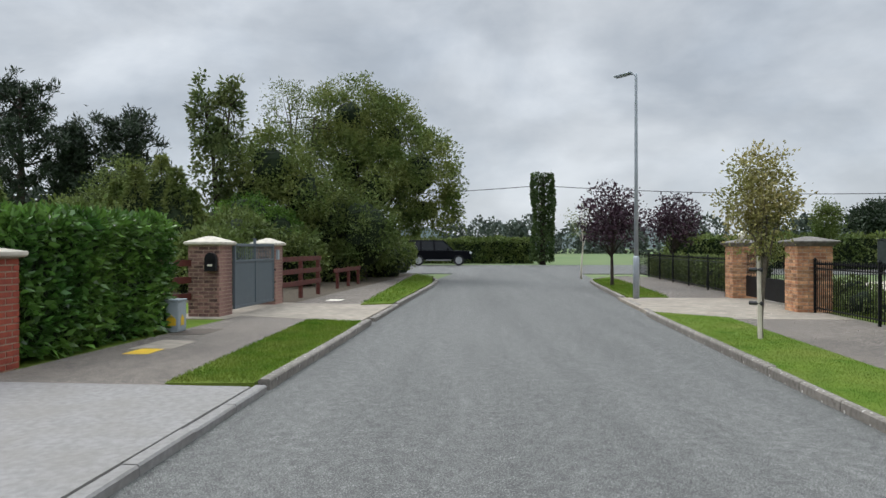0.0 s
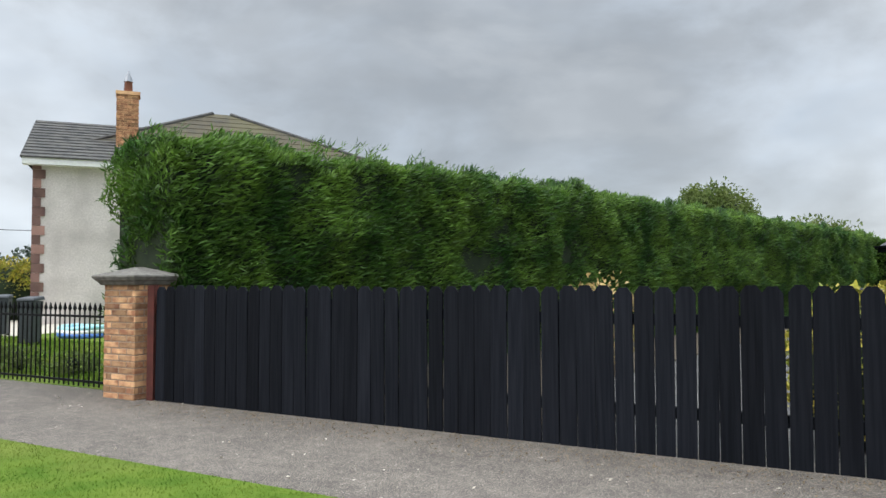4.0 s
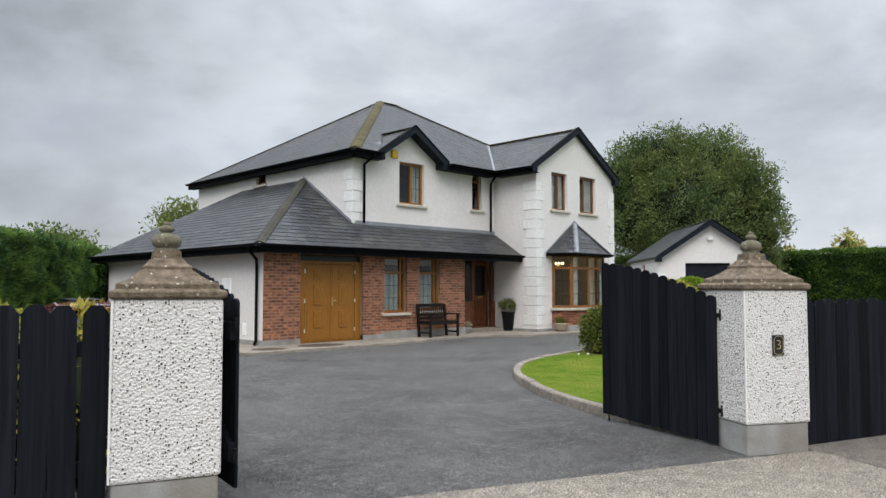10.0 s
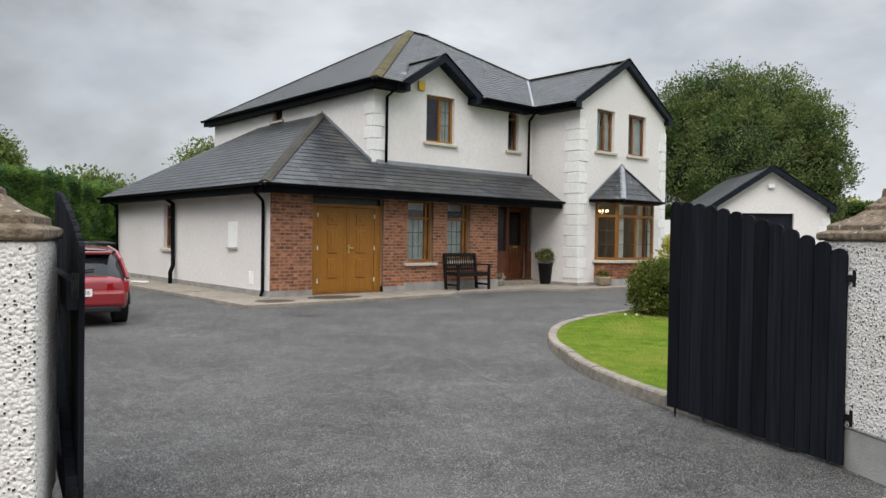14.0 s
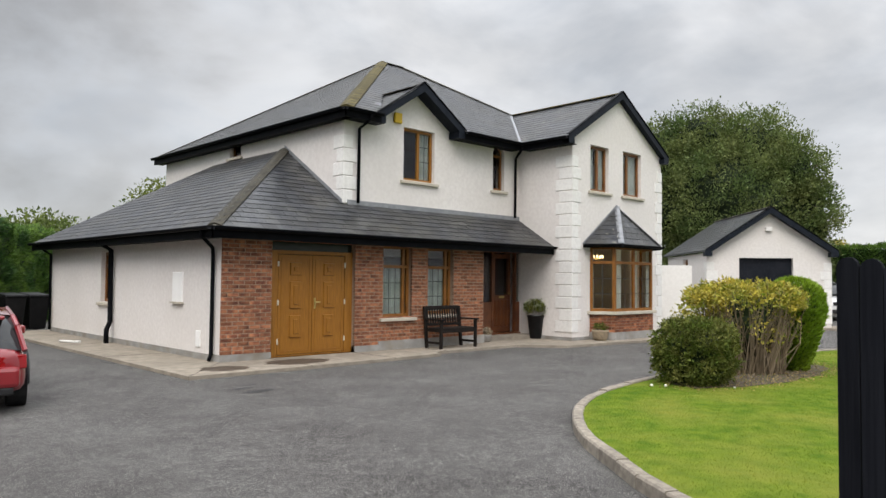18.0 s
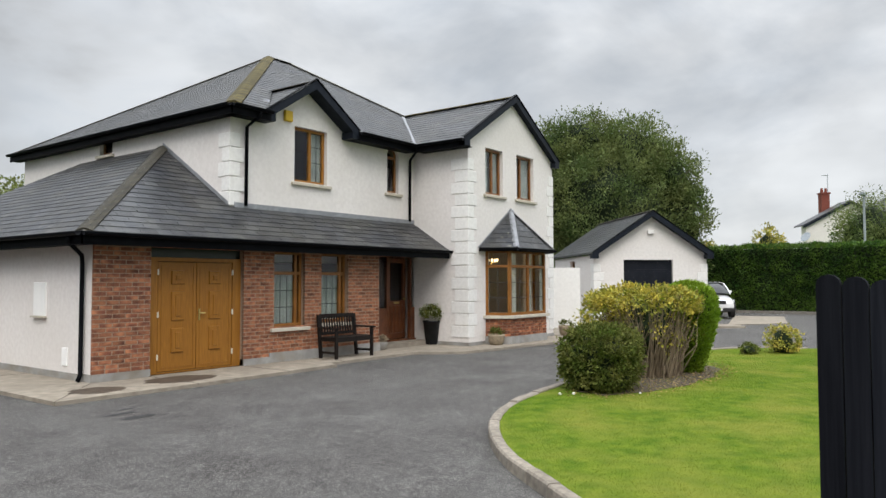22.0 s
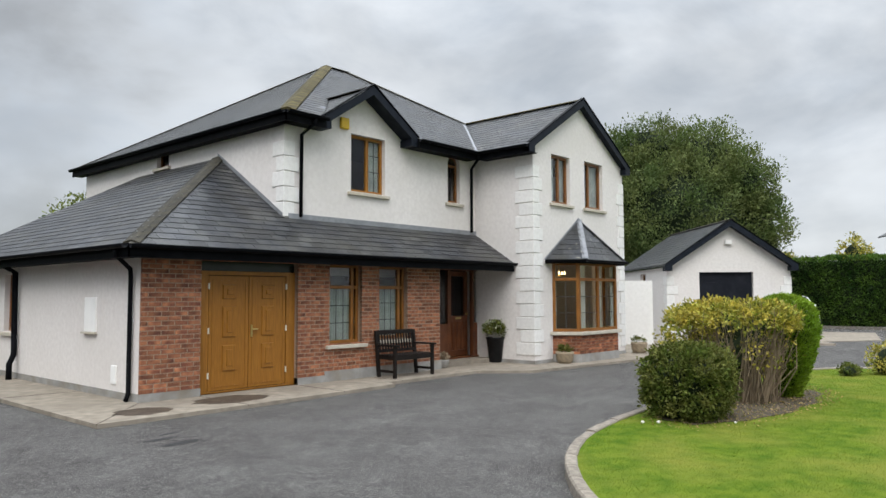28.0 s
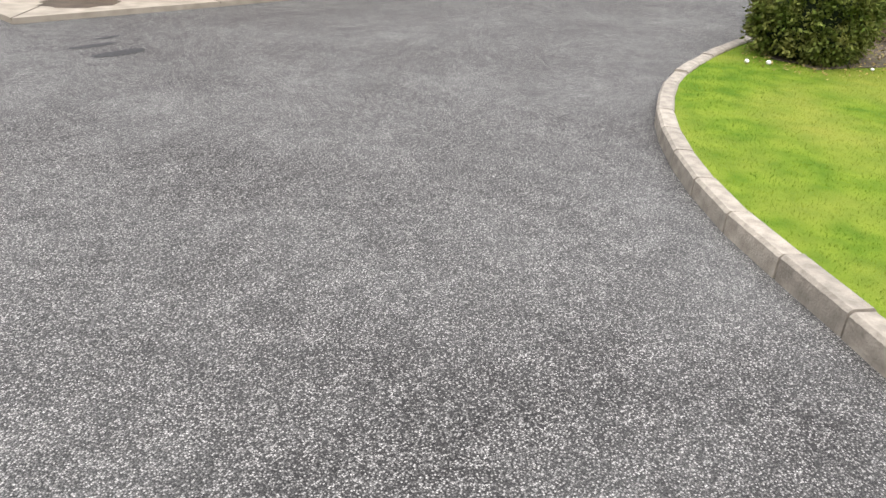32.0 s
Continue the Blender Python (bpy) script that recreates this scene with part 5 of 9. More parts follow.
def eave(parent, a, b, out, soffit=0.38, drop=0.21):
    """Gutter, fascia and soffit along an eave from a to b; out points away from the wall."""
    a, b, o = Vector(a), Vector(b), Vector(out)
    dn = Vector((0, 0, -1))
    part("fascia", Geo().slab([a, b, b + dn * drop, a + dn * drop], -o * 0.025), BLACK, parent, "black fascia board")
    part("soffit", Geo().slab([a + dn * (drop - 0.02) - o * 0.026, b + dn * (drop - 0.02) - o * 0.026, b + dn * (drop - 0.02) - o * soffit, a + dn * (drop - 0.02) - o * soffit], (0, 0, 0.015)), BLACK, parent)
    arc = [(0.004 + 0.058 - 0.058 * math.cos(math.pi * k / 8), -0.015 - 0.062 * math.sin(math.pi * k / 8)) for k in range(9)]
    ring = [o * x + Vector((0, 0, z)) for x, z in arc]
    inner = [o * (0.062 + (x - 0.062) * 0.9) + Vector((0, 0, z + 0.006)) for x, z in arc[::-1]]
    sec = ring + inner
    n = len(sec)
    part("gutter", Geo().add([a + p for p in sec] + [b + p for p in sec], [tuple(range(n - 1, -1, -1)), tuple(range(n, 2 * n))] + [(i, (i + 1) % n, n + (i + 1) % n, n + i) for i in range(n)]), BLACK, parent, "black half-round gutter")


eave(house, (-0.42, -0.42, LE), (9.10, -0.42, LE), (0, -1, 0))
eave(house, (-0.42, 10.4, LE), (-0.42, -0.42, LE), (-1, 0, 0))
eave(house, (2.93, 0.38, UE), (3.92, 0.38, UE), (0, -1, 0))
eave(house, (6.58, 0.38, UE), (WL, 0.38, UE), (0, -1, 0))
eave(house, (2.93, 10.4, UE), (2.93, 0.38, UE), (-1, 0, 0), 0.27)
eave(house, (WL - 0.02, 0.4, UE), (WL - 0.02, WY, UE), (-1, 0, 0), 0.34)


def barge(parent, x0, x1, xm, z0, zm, y, deep=0.20, back=0.28):
    """Barge boards of a gable with box ends, and the soffit behind them."""
    for a, b in ((x0, xm), (x1, xm)):
        part("barge_board", Geo().slab([(a, y, z0 + 0.02), (b, y, zm + 0.03), (b, y, zm + 0.03 - deep * 1.15), (a, y, z0 - deep)], (0, 0.03, 0)), FASCIA, parent, "dark painted barge board")
        part("verge_soffit", Geo().slab([(a, y + 0.03, z0 - deep * 0.8), (b, y + 0.03, zm - deep * 0.85), (b, y + back, zm - deep * 0.85), (a, y + back, z0 - deep * 0.8)], (0, 0, 0.02)), FASCIA, parent)
        part("verge_edge", Geo().slab([(a, y - 0.02, z0 + 0.03), (b, y - 0.02, zm + 0.055), (b, y + 0.08, zm + 0.055), (a, y + 0.08, z0 + 0.03)], (0, 0, 0.025)), BLACK, parent)
        s = 1 if a > xm else -1
        part("box_end", Geo().box(min(a, a - s * 0.24), y + 0.004, z0 - deep - 0.01, max(a, a - s * 0.24), y + back, z0 - 0.02), FASCIA, parent, "boxed eave end")


barge(house, WL - 0.02, WE + 0.02, WM, UE, WR, WY - 0.02, 0.16, 0.18)
barge(house, DX - DH - 0.02, DX + DH + 0.02, DX, UE, DZ, 0.43, 0.17, 0.37)


def downpipe(parent, path, r=0.036):
    part("downpipe", Geo().tube(path, r, 10), BLACK, parent, "black plastic downpipe", smooth=True)


downpipe(house, [(-0.46, -0.08, LE - 0.06), (-0.46, -0.08, LE - 0.16), (-0.08, 0.24, LE - 0.36), (-0.06, 0.26, LE - 0.5), (-0.06, 0.26, 0.12), (-0.12, 0.22, 0.02)])
downpipe(house, [(-0.46, 5.25, LE - 0.08), (-0.10, 5.25, LE - 0.30), (-0.08, 5.25, 0.48), (-0.20, 5.12, 0.30), (-0.20, 5.12, 0.0)], 0.055)
downpipe(house, [(-0.46, 9.85, LE - 0.06), (-0.08, 9.85, LE - 0.32), (-0.06, 9.85, 0.05)])
downpipe(house, [(3.60, 0.33, UE - 0.08), (3.60, 0.34, UE - 0.16), (3.58, 0.74, UE - 0.34), (3.58, 0.75, LE + 0.78)])
downpipe(house, [(8.66, 0.33, UE - 0.08), (8.70, 0.36, UE - 0.18), (8.90, 0.74, UE - 0.36), (8.90, 0.75, LE + 0.80)])


def quoins(parent, x, y, sx, sy, z0, z1, block=0.305, long=0.36):
    """Plaster corner blocks, long and short by turns; sx, sy: the ways in which the wall runs off from the corner."""
    n = int((z1 - z0) / block)
    for i in range(n):
        w, d = (0.36, long - 0.12) if i % 2 else (0.24, long)
        a, b = (x - sx * 0.024, x + sx * w), (y - sy * 0.024, y + sy * d)
        z = z0 + i * block
        part("quoin", Geo().box(min(a), min(b), z + 0.008, max(a), max(b), z + block - 0.008), QUOIN, parent, bevel=0.012)


quoins(house, 3.2, 0.8, 1, 1, LE + 0.76, UE - 0.2)
quoins(house, 9.10, -1.0, 1, 1, 0.2, UE - 0.2, 0.305, 0.52)
quoins(house, 13.5, -1.0, -1, 1, 0.2, UE - 0.2)

# windows
opening(house, pose(4.93, 0.8, 3.87), 1.00, 1.25, OAK, mullions=(0.55,), bars=(("v", 0.76, 0.07, 1.18), ("h", 0.5, 0.58, 0.93), ("h", 0.86, 0.58, 0.93)), curtain=((0.55, 0.98),))
aw = opening(house, pose(8.05, 0.8, 3.92), 0.45, 0.96, OAKD, curtain=False)
g = Geo()
ring = [(x - 8.05, 0.10, z - 3.92) for x, z in arch]
inn = [(0.225 + (x - 0.225) * 0.72, 0.10, 0.96 + (z - 0.96) * 0.72) for x, _, z in ring]
k = len(ring)
g.add(ring + inn + [(x, 0.17, z) for x, _, z in ring] + [(x, 0.17, z) for x, _, z in inn],
      [(i, i + 1, k + i + 1, k + i) for i in range(k - 1)] + [(i, 2 * k + i, 2 * k + i + 1, i + 1) for i in range(k - 1)])
part("arched_head", g, OAKD, aw)
part("arched_pane", Geo().add([(x, 0.128, z) for x, _, z in inn], [tuple(range(len(inn)))[::-1]]), PANE, aw)
# wall round the arched head
g = Geo()
ringw = [(x, z) for x, z in arch]
verts = [(x, 0.80, z) for x, z in ringw] + [(x, 0.80, 5.115) for x, z in ringw]
verts += [(x, 1.10, z) for x, _, z in verts]
n2 = len(ringw)
g.add(verts, [(i + 1, i, n2 + i, n2 + i + 1) for i in range(n2 - 1)] + [(i, i + 1, 2 * n2 + i + 1, 2 * n2 + i) for i in range(n2 - 1)])
part("arch_spandrel", g, RENDER, house)
opening(house, pose(9.90, -1.0, 3.93), 0.85, 1.22, OAKD, mullions=(0.46,), curtain=((0.05, 0.42), (0.6, 0.97)), label="dark oak bedroom window")
opening(house, pose(11.46, -1.0, 3.93), 0.94, 1.24, OAKD, mullions=(0.36,), curtain=((0.35, 0.97),), label="dark oak bedroom window")
BARSG = (("v", 0.26, 0.07, 1.05), ("v", 0.44, 0.07, 1.05), ("h", 0.40, 0.07, 0.60), ("h", 0.74, 0.07, 0.60))
opening(house, pose(3.72, 0.0, 0.70), 0.82, 1.55, OAKM, mullions=(0.66,), transoms=(1.10,), bars=BARSG, depth=0.11, label="golden oak ground-floor window with leaded panes", dark=True)
opening(house, pose(5.02, 0.0, 0.74), 0.82, 1.51, OAKM, mullions=(0.66,), transoms=(1.06,), bars=BARSG, depth=0.11, label="golden oak ground-floor window with leaded panes", dark=True)
opening(house, pose(0.0, 6.15, 0.92, 0, 0, -90), 0.60, 1.18, OAKD, transoms=(0.85,), curtain=False, label="narrow side window with an open top light")
opening(house, pose(3.2, 6.0, 4.75, 0, 0, -90), 0.60, 0.45, OAKD, curtain=False, label="small window under the eaves")
part("wall_panel", Geo().box(-0.03, 1.6, 1.03, 0.02, 2.05, 1.62), WHITEP, house, "white meter cabinet on the side wall", bevel=0.01)
# lower white meter panel near the corner downpipe
part("drain_cover", Geo().box(-0.025, 0.80, 0.22, 0.01, 0.98, 0.52), WHITEP, house, "small white panel low on the wall", bevel=0.008)
part("vent_sill", Geo().box(-0.07, 1.57, 1.0, 0.01, 2.08, 1.03), STONE, house)
part("alarm_box", Geo().box(4.60, 0.72, 5.17, 4.82, 0.80, 5.41), YELLOW, house, "yellow alarm box", bevel=0.02)

# garage double door
DARKP = mat("dark_fanlight", (0.012, 0.016, 0.012), (0.02, 0.025, 0.02), 0.25, 3, 3, spec=0.3)
gdf = Geo()
holed(gdf, "x", 1.01, 2.97, 0.0, 2.06, 0.10, 0.18, [(1.20, 2.78, 0.03, 1.99)])
gd = part("garage_door", gdf, OAK, house, "golden oak double garage door frame", bevel=0.006)
part("transom_pane", Geo().box(1.01, 0.14, 2.06, 2.97, 0.16, 2.25), DARKP, gd, "dark fanlight above the door")


def raised(g, x0, x1, z0, z1, y):
    """A moulded panel: an outer bead, a sunk field, a raised centre."""
    for a, b, d in ((0.0, 0.012, 0.026), (0.014, 0.030, 0.020), (0.060, 0.085, 0.042)):
        g.hexa([(x0 + a, y, z0 + a), (x0 + a, y, z1 - a), (x1 - a, y, z1 - a), (x1 - a, y, z0 + a), (x0 + b, y - d, z0 + b), (x0 + b, y - d, z1 - b), (x1 - b, y - d, z1 - b), (x1 - b, y - d, z0 + b)])


# black sheet behind the leaves paints the shade in the gaps round them
part("gap_shade", Geo().box(1.20, 0.162, 0.03, 2.78, 0.172, 1.99), BLACK, gd)
for x0 in (1.212, 1.995):
    leaf = part("door_leaf", Geo().box(x0, 0.112, 0.04, x0 + 0.773, 0.160, 1.978), OAK, gd, "panelled golden oak door leaf", bevel=0.006)
    for z0, z1 in ((0.36, 0.80), (0.93, 1.46), (1.58, 1.83)):
        gp = Geo()
        raised(gp, x0 + 0.255, x0 + 0.52, z0, z1, 0.114)
        part("panel", gp, OAK, leaf)
    part("door_rail", Geo().box(x0 + 0.06, 0.104, 0.10, x0 + 0.72, 0.113, 0.115).box(x0 + 0.06, 0.104, 1.90, x0 + 0.72, 0.113, 1.915).box(x0 + 0.06, 0.104, 0.115, x0 + 0.075, 0.113, 1.90).box(x0 + 0.705, 0.104, 0.115, x0 + 0.72, 0.113, 1.90), OAK, leaf)
    hx = 1.205 if x0 < 1.5 else 2.775
    for z in (0.25, 1.0, 1.75):
        part("hinge", Geo().tube([(hx, 0.10, z), (hx, 0.10, z + 0.1)], 0.016, 8), SIGNW, leaf, "pale hinge")
part("door_handle", Geo().box(2.03, 0.09, 0.92, 2.06, 0.115, 1.13).tube([(2.045, 0.08, 1.05), (2.16, 0.075, 1.05)], 0.012, 8), BRASS, gd, "brass lever handle")

# porch doorway with the door just ajar
pd = part("porch_frame", Geo().box(7.55, 0.74, 0.1, 7.63, 0.84, 2.35).box(7.98, 0.74, 0.1, 8.06, 0.84, 2.35).box(8.90, 0.74, 0.1, 8.96, 0.84, 2.35).box(9.20, 0.74, 0.1, 9.26, 0.84, 2.35).box(7.55, 0.74, 2.25, 9.26, 0.84, 2.35).box(7.63, 0.75, 0.1, 7.98, 0.83, 0.95).box(8.96, 0.75, 0.1, 9.20, 0.83, 0.95).box(7.55, 0.70, 0.1, 9.26, 0.86, 0.14), MAHOG, house, "dark oak porch frame with side lights", bevel=0.006)
for a, b in ((7.63, 7.98), (8.96, 9.20)):
    part("side_light", sheet_of(a, 0.785, 0.95, b, 0.792, 2.25), PANE, pd)
part("porch_wall", Geo().box(6.57, 0.80, 0.1, 7.55, 1.1, 2.6).box(7.55, 0.80, 2.35, 9.26, 1.1, 2.6), RENDER, house)
g = Geo()
holed(g, "x", 0, 0.84, 0, 2.08, 0, 0.05, [(0.12, 0.72, 0.98, 1.96)])
od = part("front_door", g, MAHOG, house, "mahogany front door, glazed above panels, just ajar", bevel=0.006)
od.matrix_basis = pose(8.06, 0.80, 0.15, 0, 0, 7)
part("door_pane", sheet_of(0.12, 0.022, 0.98, 0.72, 0.028, 1.96), PANE, od)
for k in range(4):
    gp = Geo()
    raised(gp, 0.09 + k * 0.17, 0.235 + k * 0.17, 0.14, 0.86, 0.003)
    part("panel", gp, MAHOG, od)
part("letter_plate", Geo().box(0.30, -0.012, 0.90, 0.54, 0.002, 0.95), BRASS, od, "brass letter plate", bevel=0.003)
part("door_knob", Geo().tube([(0.76, 0, 1.02), (0.76, -0.05, 1.02)], 0.025, 10), BRASS, od)

# bay window
BAY = [(9.88, -1.0), (10.20, -1.56), (12.06, -1.56), (12.38, -1.0)]
bay = part("bay_base", Geo().prism(BAY, 0.2, 0.66), MORTAR, house, "brick base of the bay window")
part("bay_plinth", Geo().prism([(9.86, -1.0), (10.18, -1.59), (12.08, -1.59), (12.40, -1.0)], -0.1, 0.2), PLINTH, bay)
part("bay_sill", Geo().prism([(9.76, -1.0), (10.14, -1.66), (12.12, -1.66), (12.50, -1.0)], 0.66, 0.74), STONE, bay, "pale stone sill", bevel=0.008)
for (ax, ay), (bx, by) in zip(BAY, BAY[1:]):
    ang = math.degrees(math.atan2(by - ay, bx - ax))
    w = math.hypot(bx - ax, by - ay)
    m = pose(ax, ay, 0, 0, 0, ang) @ Matrix.Translation((0, -0.02, 0))
    brick_face(bay, m, brick_cells(0, w, 0.2, 0.66, []), UNIT)
    mm = pose(ax, ay, 0.74, 0, 0, ang)
    if w > 1.2:
        opening(bay, mm, w, 1.70, OAKM, mullions=(w * 0.50,), transoms=(1.28,), sill=False, curtain=((0.06, 0.22), (0.52, 0.64), (0.90, 0.98)), depth=0.0, frame=0.075, bars=(("v", w * 0.27, 0.07, 1.24), ("v", w * 0.73, 0.07, 1.24), ("h", 0.46, 0.07, w - 0.07), ("h", 0.86, 0.07, w - 0.07)), label="golden oak bay window light")
    else:
        opening(bay, mm, w, 1.70, OAKM, transoms=(1.28,), sill=False, curtain=((0.04, 0.14),), depth=0.0, frame=0.075, bars=(("v", w * 0.5, 0.07, 1.24), ("h", 0.46, 0.07, w - 0.07), ("h", 0.86, 0.07, w - 0.07)), label="golden oak bay window light")
BR = [(9.58, -1.0), (10.14, -1.78), (12.12, -1.78), (12.68, -1.0)]
TOPB = (11.13, -1.0, 3.58)
br = part("bay_roof", Geo().add([(x, y, 2.50) for x, y in BR] + [TOPB, (11.13, -0.98, 2.50)], [(0, 1, 4), (1, 2, 4), (2, 3, 4)]), SLATE, house, "little slate roof over the bay")
for a, b in ((BR[0], BR[1]), (BR[1], BR[2]), (BR[2], BR[3])):
    a3, b3, t3 = Vector((*a, 2.50)), Vector((*b, 2.50)), Vector(TOPB)
    u = (b3 - a3).normalized()
    foot = a3 + u * (t3 - a3).dot(u)
    vv = t3 - foot
    ln, w, fx = vv.length, (b3 - a3).length, (foot - a3).dot(u)
    slates(br, a3, u, vv, int(ln / 0.2), lambda s, ln=ln, fx=fx: fx * s / ln, lambda s, ln=ln, fx=fx, w=w: w - (w - fx) * s / ln, SLATE)
for p in BR[1:3]:
    ridge_row(br, (*p, 2.52), (TOPB[0], TOPB[1], TOPB[2] + 0.02), LEAD, 0.06, 0.6)
part("bay_flashing", Geo().slab([(9.52, -1.012, 2.5), (11.13, -1.012, 3.64), (11.13, -1.012, 3.50), (9.72, -1.012, 2.5)], (0, 0.008, 0)).slab([(12.74, -1.012, 2.5), (11.13, -1.012, 3.64), (11.13, -1.012, 3.50), (12.54, -1.012, 2.5)], (0, 0.008, 0)), LEAD, br)
for a, b in zip(BR, BR[1:]):
    u = (Vector((*b, 0)) - Vector((*a, 0))).normalized()
    eave(br, (*a, 2.50), (*b, 2.50), (u.y, -u.x, 0), 0.22, 0.10)
downpipe(br, [(12.60, -1.10, 2.42), (12.56, -1.06, 2.2), (12.56, -1.05, 2.0), (12.56, -1.05, 0.05)], 0.03)
part("bay_ceiling", Geo().prism(BAY, 2.44, 2.48), SMOOTH, bay)
# the lit pendant in the front room
pend = thing("pendant_lamp", "small lit glass chandelier hanging in the front room", "lamp", pose(10.79, -0.60, 2.14))
part("stem", Geo().tube([(0, 0, 0.32), (0, 0, 0.0)], 0.01, 6), BRASS, pend)
BULB = bpy.data.materials.new("lit_bulb")
BULB.use_nodes = True
BULB.node_tree.nodes["Principled BSDF"].inputs["Emission Color"].default_value = (1.0, 0.72, 0.38, 1)
BULB.node_tree.nodes["Principled BSDF"].inputs["Emission Strength"].default_value = 3.5
for i in range(5):
    a = i * 1.257
    part("arm", Geo().tube([(0, 0, 0.02), (0.08 * math.cos(a), 0.08 * math.sin(a), -0.03), (0.15 * math.cos(a), 0.15 * math.sin(a), 0.02)], 0.006, 5), BRASS, pend)
    part("bulb", Geo().lathe([(0.012, 0), (0.028, 0.03), (0.022, 0.07), (0.004, 0.09)], 8, (0.15 * math.cos(a), 0.15 * math.sin(a), 0.02)), BULB, pend)
glow = new("room_light", bpy.data.lights.new("room_light", "POINT"))
glow.data.energy, glow.data.color, glow.data.shadow_soft_size = 10, (1.0, 0.72, 0.42), 0.12
glow.location = (10.79, -0.5, 1.98)

# ---- the gateway ----
def dash_pillar(name, label, x, y, turn, number=False, h=1.41):
    """Stone-dashed gate pillar: plinth, body, moulded cap with a ball finial."""
    p = thing(name, label, "gate pillar", pose(x, y, PAVE_Z - 0.05, 0, 0, turn), "gate pillars")
    part("plinth", Geo().box(-0.31, -0.31, -0.1, 0.31, 0.31, 0.30), PLINTH, p, bevel=0.015)
    part("shaft", Geo().box(-0.325, -0.325, 0.30, 0.325, 0.325, h), DASH, p, "white stone-dashed shaft", bevel=0.02)
    part("corner_bead", Geo().box(-0.331, -0.331, 0.31, -0.318, -0.318, h - 0.01), SMOOTH, p)
    k = 0.945 if not number else 1.0
    cap = part("cap", Geo().stack([(w, h + z * k) for w, z in ((0.332, 0.0), (0.345, 0.012), (0.345, 0.046), (0.330, 0.056), (0.302, 0.064), (0.302, 0.098), (0.288, 0.106), (0.240, 0.128), (0.195, 0.158), (0.162, 0.188), (0.150, 0.192), (0.150, 0.218), (0.122, 0.238), (0.100, 0.268), (0.090, 0.272), (0.084, 0.330))]), CAPST, p, "lichened moulded cap with stepped edges", bevel=0.005)
    part("finial", Geo().lathe([(r, h + z * k) for r, z in ((0.080, 0.328), (0.076, 0.342), (0.066, 0.350), (0.084, 0.362), (0.093, 0.386), (0.093, 0.402), (0.084, 0.430), (0.052, 0.450), (0.036, 0.455), (0.034, 0.462), (0.048, 0.470), (0.049, 0.490), (0.034, 0.504), (0.020, 0.508), (0.026, 0.516), (0.022, 0.528), (0.006, 0.534))], 22), FINIAL, cap, "turned double-ball finial", smooth=True)
    if number:
        plate = part("number_plate", Geo().box(0.0, -0.12, 0, 0.15, 0.12, 0.012), INK, p, "black number plate with a cream 3", bevel=0.002)
        plate.matrix_basis = pose(-0.056, -0.326, 0.98, 90, 0, 0) @ Matrix.Diagonal((0.75, 0.74, 1, 1))
        rim = [(0.040, -0.106), (0.110, -0.106), (0.136, -0.078), (0.136, 0.078), (0.110, 0.106), (0.040, 0.106), (0.014, 0.078), (0.014, -0.078)]
        for a, b in zip(rim, rim[1:] + rim[:1]):
            part("plate_rim", Geo().tube([(*a, 0.0125), (*b, 0.0125)], 0.0024, 6), GOLDP, plate)
        cu = bpy.data.curves.new("figure", "FONT")
        cu.body, cu.size, cu.extrude, cu.align_x, cu.align_y = "3", 0.165, 0.002, "CENTER", "CENTER"
        cu.offset = -0.0045
        ob = new("figure", cu)
        dg = bpy.context.evaluated_depsgraph_get()
        me = bpy.data.meshes.new_from_object(ob.evaluated_get(dg))
        bpy.data.objects.remove(ob)
        me.materials.clear()
        me.materials.append(GOLDP)
        part("figure", me, None, plate, "cream figure 3", at=pose(0.075, 0, 0.015))
    return p


dash_pillar("gate_pillar", "white stone-dashed gate pillar with lichened cap and ball", -7.11, -10.76, -19.5)
dash_pillar("gate_pillar", "white stone-dashed gate pillar bearing a number plate", -2.45, -12.66, -30, True, 1.46)


def picket_mesh(w, h, t=0.021, dome=False):
    """A board with a clipped or a rounded head."""
    hw = w / 2
    top = [(hw, h - 0.055), (hw * 0.45, h), (-hw * 0.45, h), (-hw, h - 0.055)] if not dome else [(hw * math.cos(a), h - 0.06 + 0.06 * math.sin(a)) for a in [math.pi * k / 6 for k in range(7)]]
    ring = [(-hw, 0.0), (hw, 0.0)] + top
    n = len(ring)
    g = Geo().add([(x, 0, z) for x, z in ring] + [(x, t, z) for x, z in ring], [tuple(range(n)), tuple(range(2 * n - 1, n - 1, -1))] + [((i + 1) % n, i, n + i, n + (i + 1) % n) for i in range(n)])
    return mesh_of("picket", g, PAINTF)


PICKETS = [picket_mesh(0.149, 1.33), picket_mesh(0.145, 1.325), picket_mesh(0.152, 1.335)]


def picket_fence(name, label, a, b, z, pitch=0.158, rails=(0.30, 1.02)):
    a, b = Vector(a), Vector(b)
    run = (b - a).length
    ang = math.degrees(math.atan2(b.y - a.y, b.x - a.x))
    f = thing(name, label, "fence", pose(a.x, a.y, z, 0, 0, ang))
    n = int(run / pitch)
    for i in range(n):
        part("picket", PICKETS[rng.integers(0, 3)], None, f, at=pose((i + 0.5) * run / n, rng.normal(0, 0.002), rng.normal(0, 0.004), 0, rng.normal(0, 0.35), 0))
    for r in rails:
        part("rail", Geo().box(0, 0.023, r, run, 0.068, r + 0.09), PAINTF, f)
    for i in range(int(run / 2.4) + 1):
        x = min(0.1 + i * 2.4, run - 0.1)
        part("post", Geo().box(x - 0.05, 0.070, -0.1, x + 0.05, 0.16, 1.2), PAINTF, f)
    return f


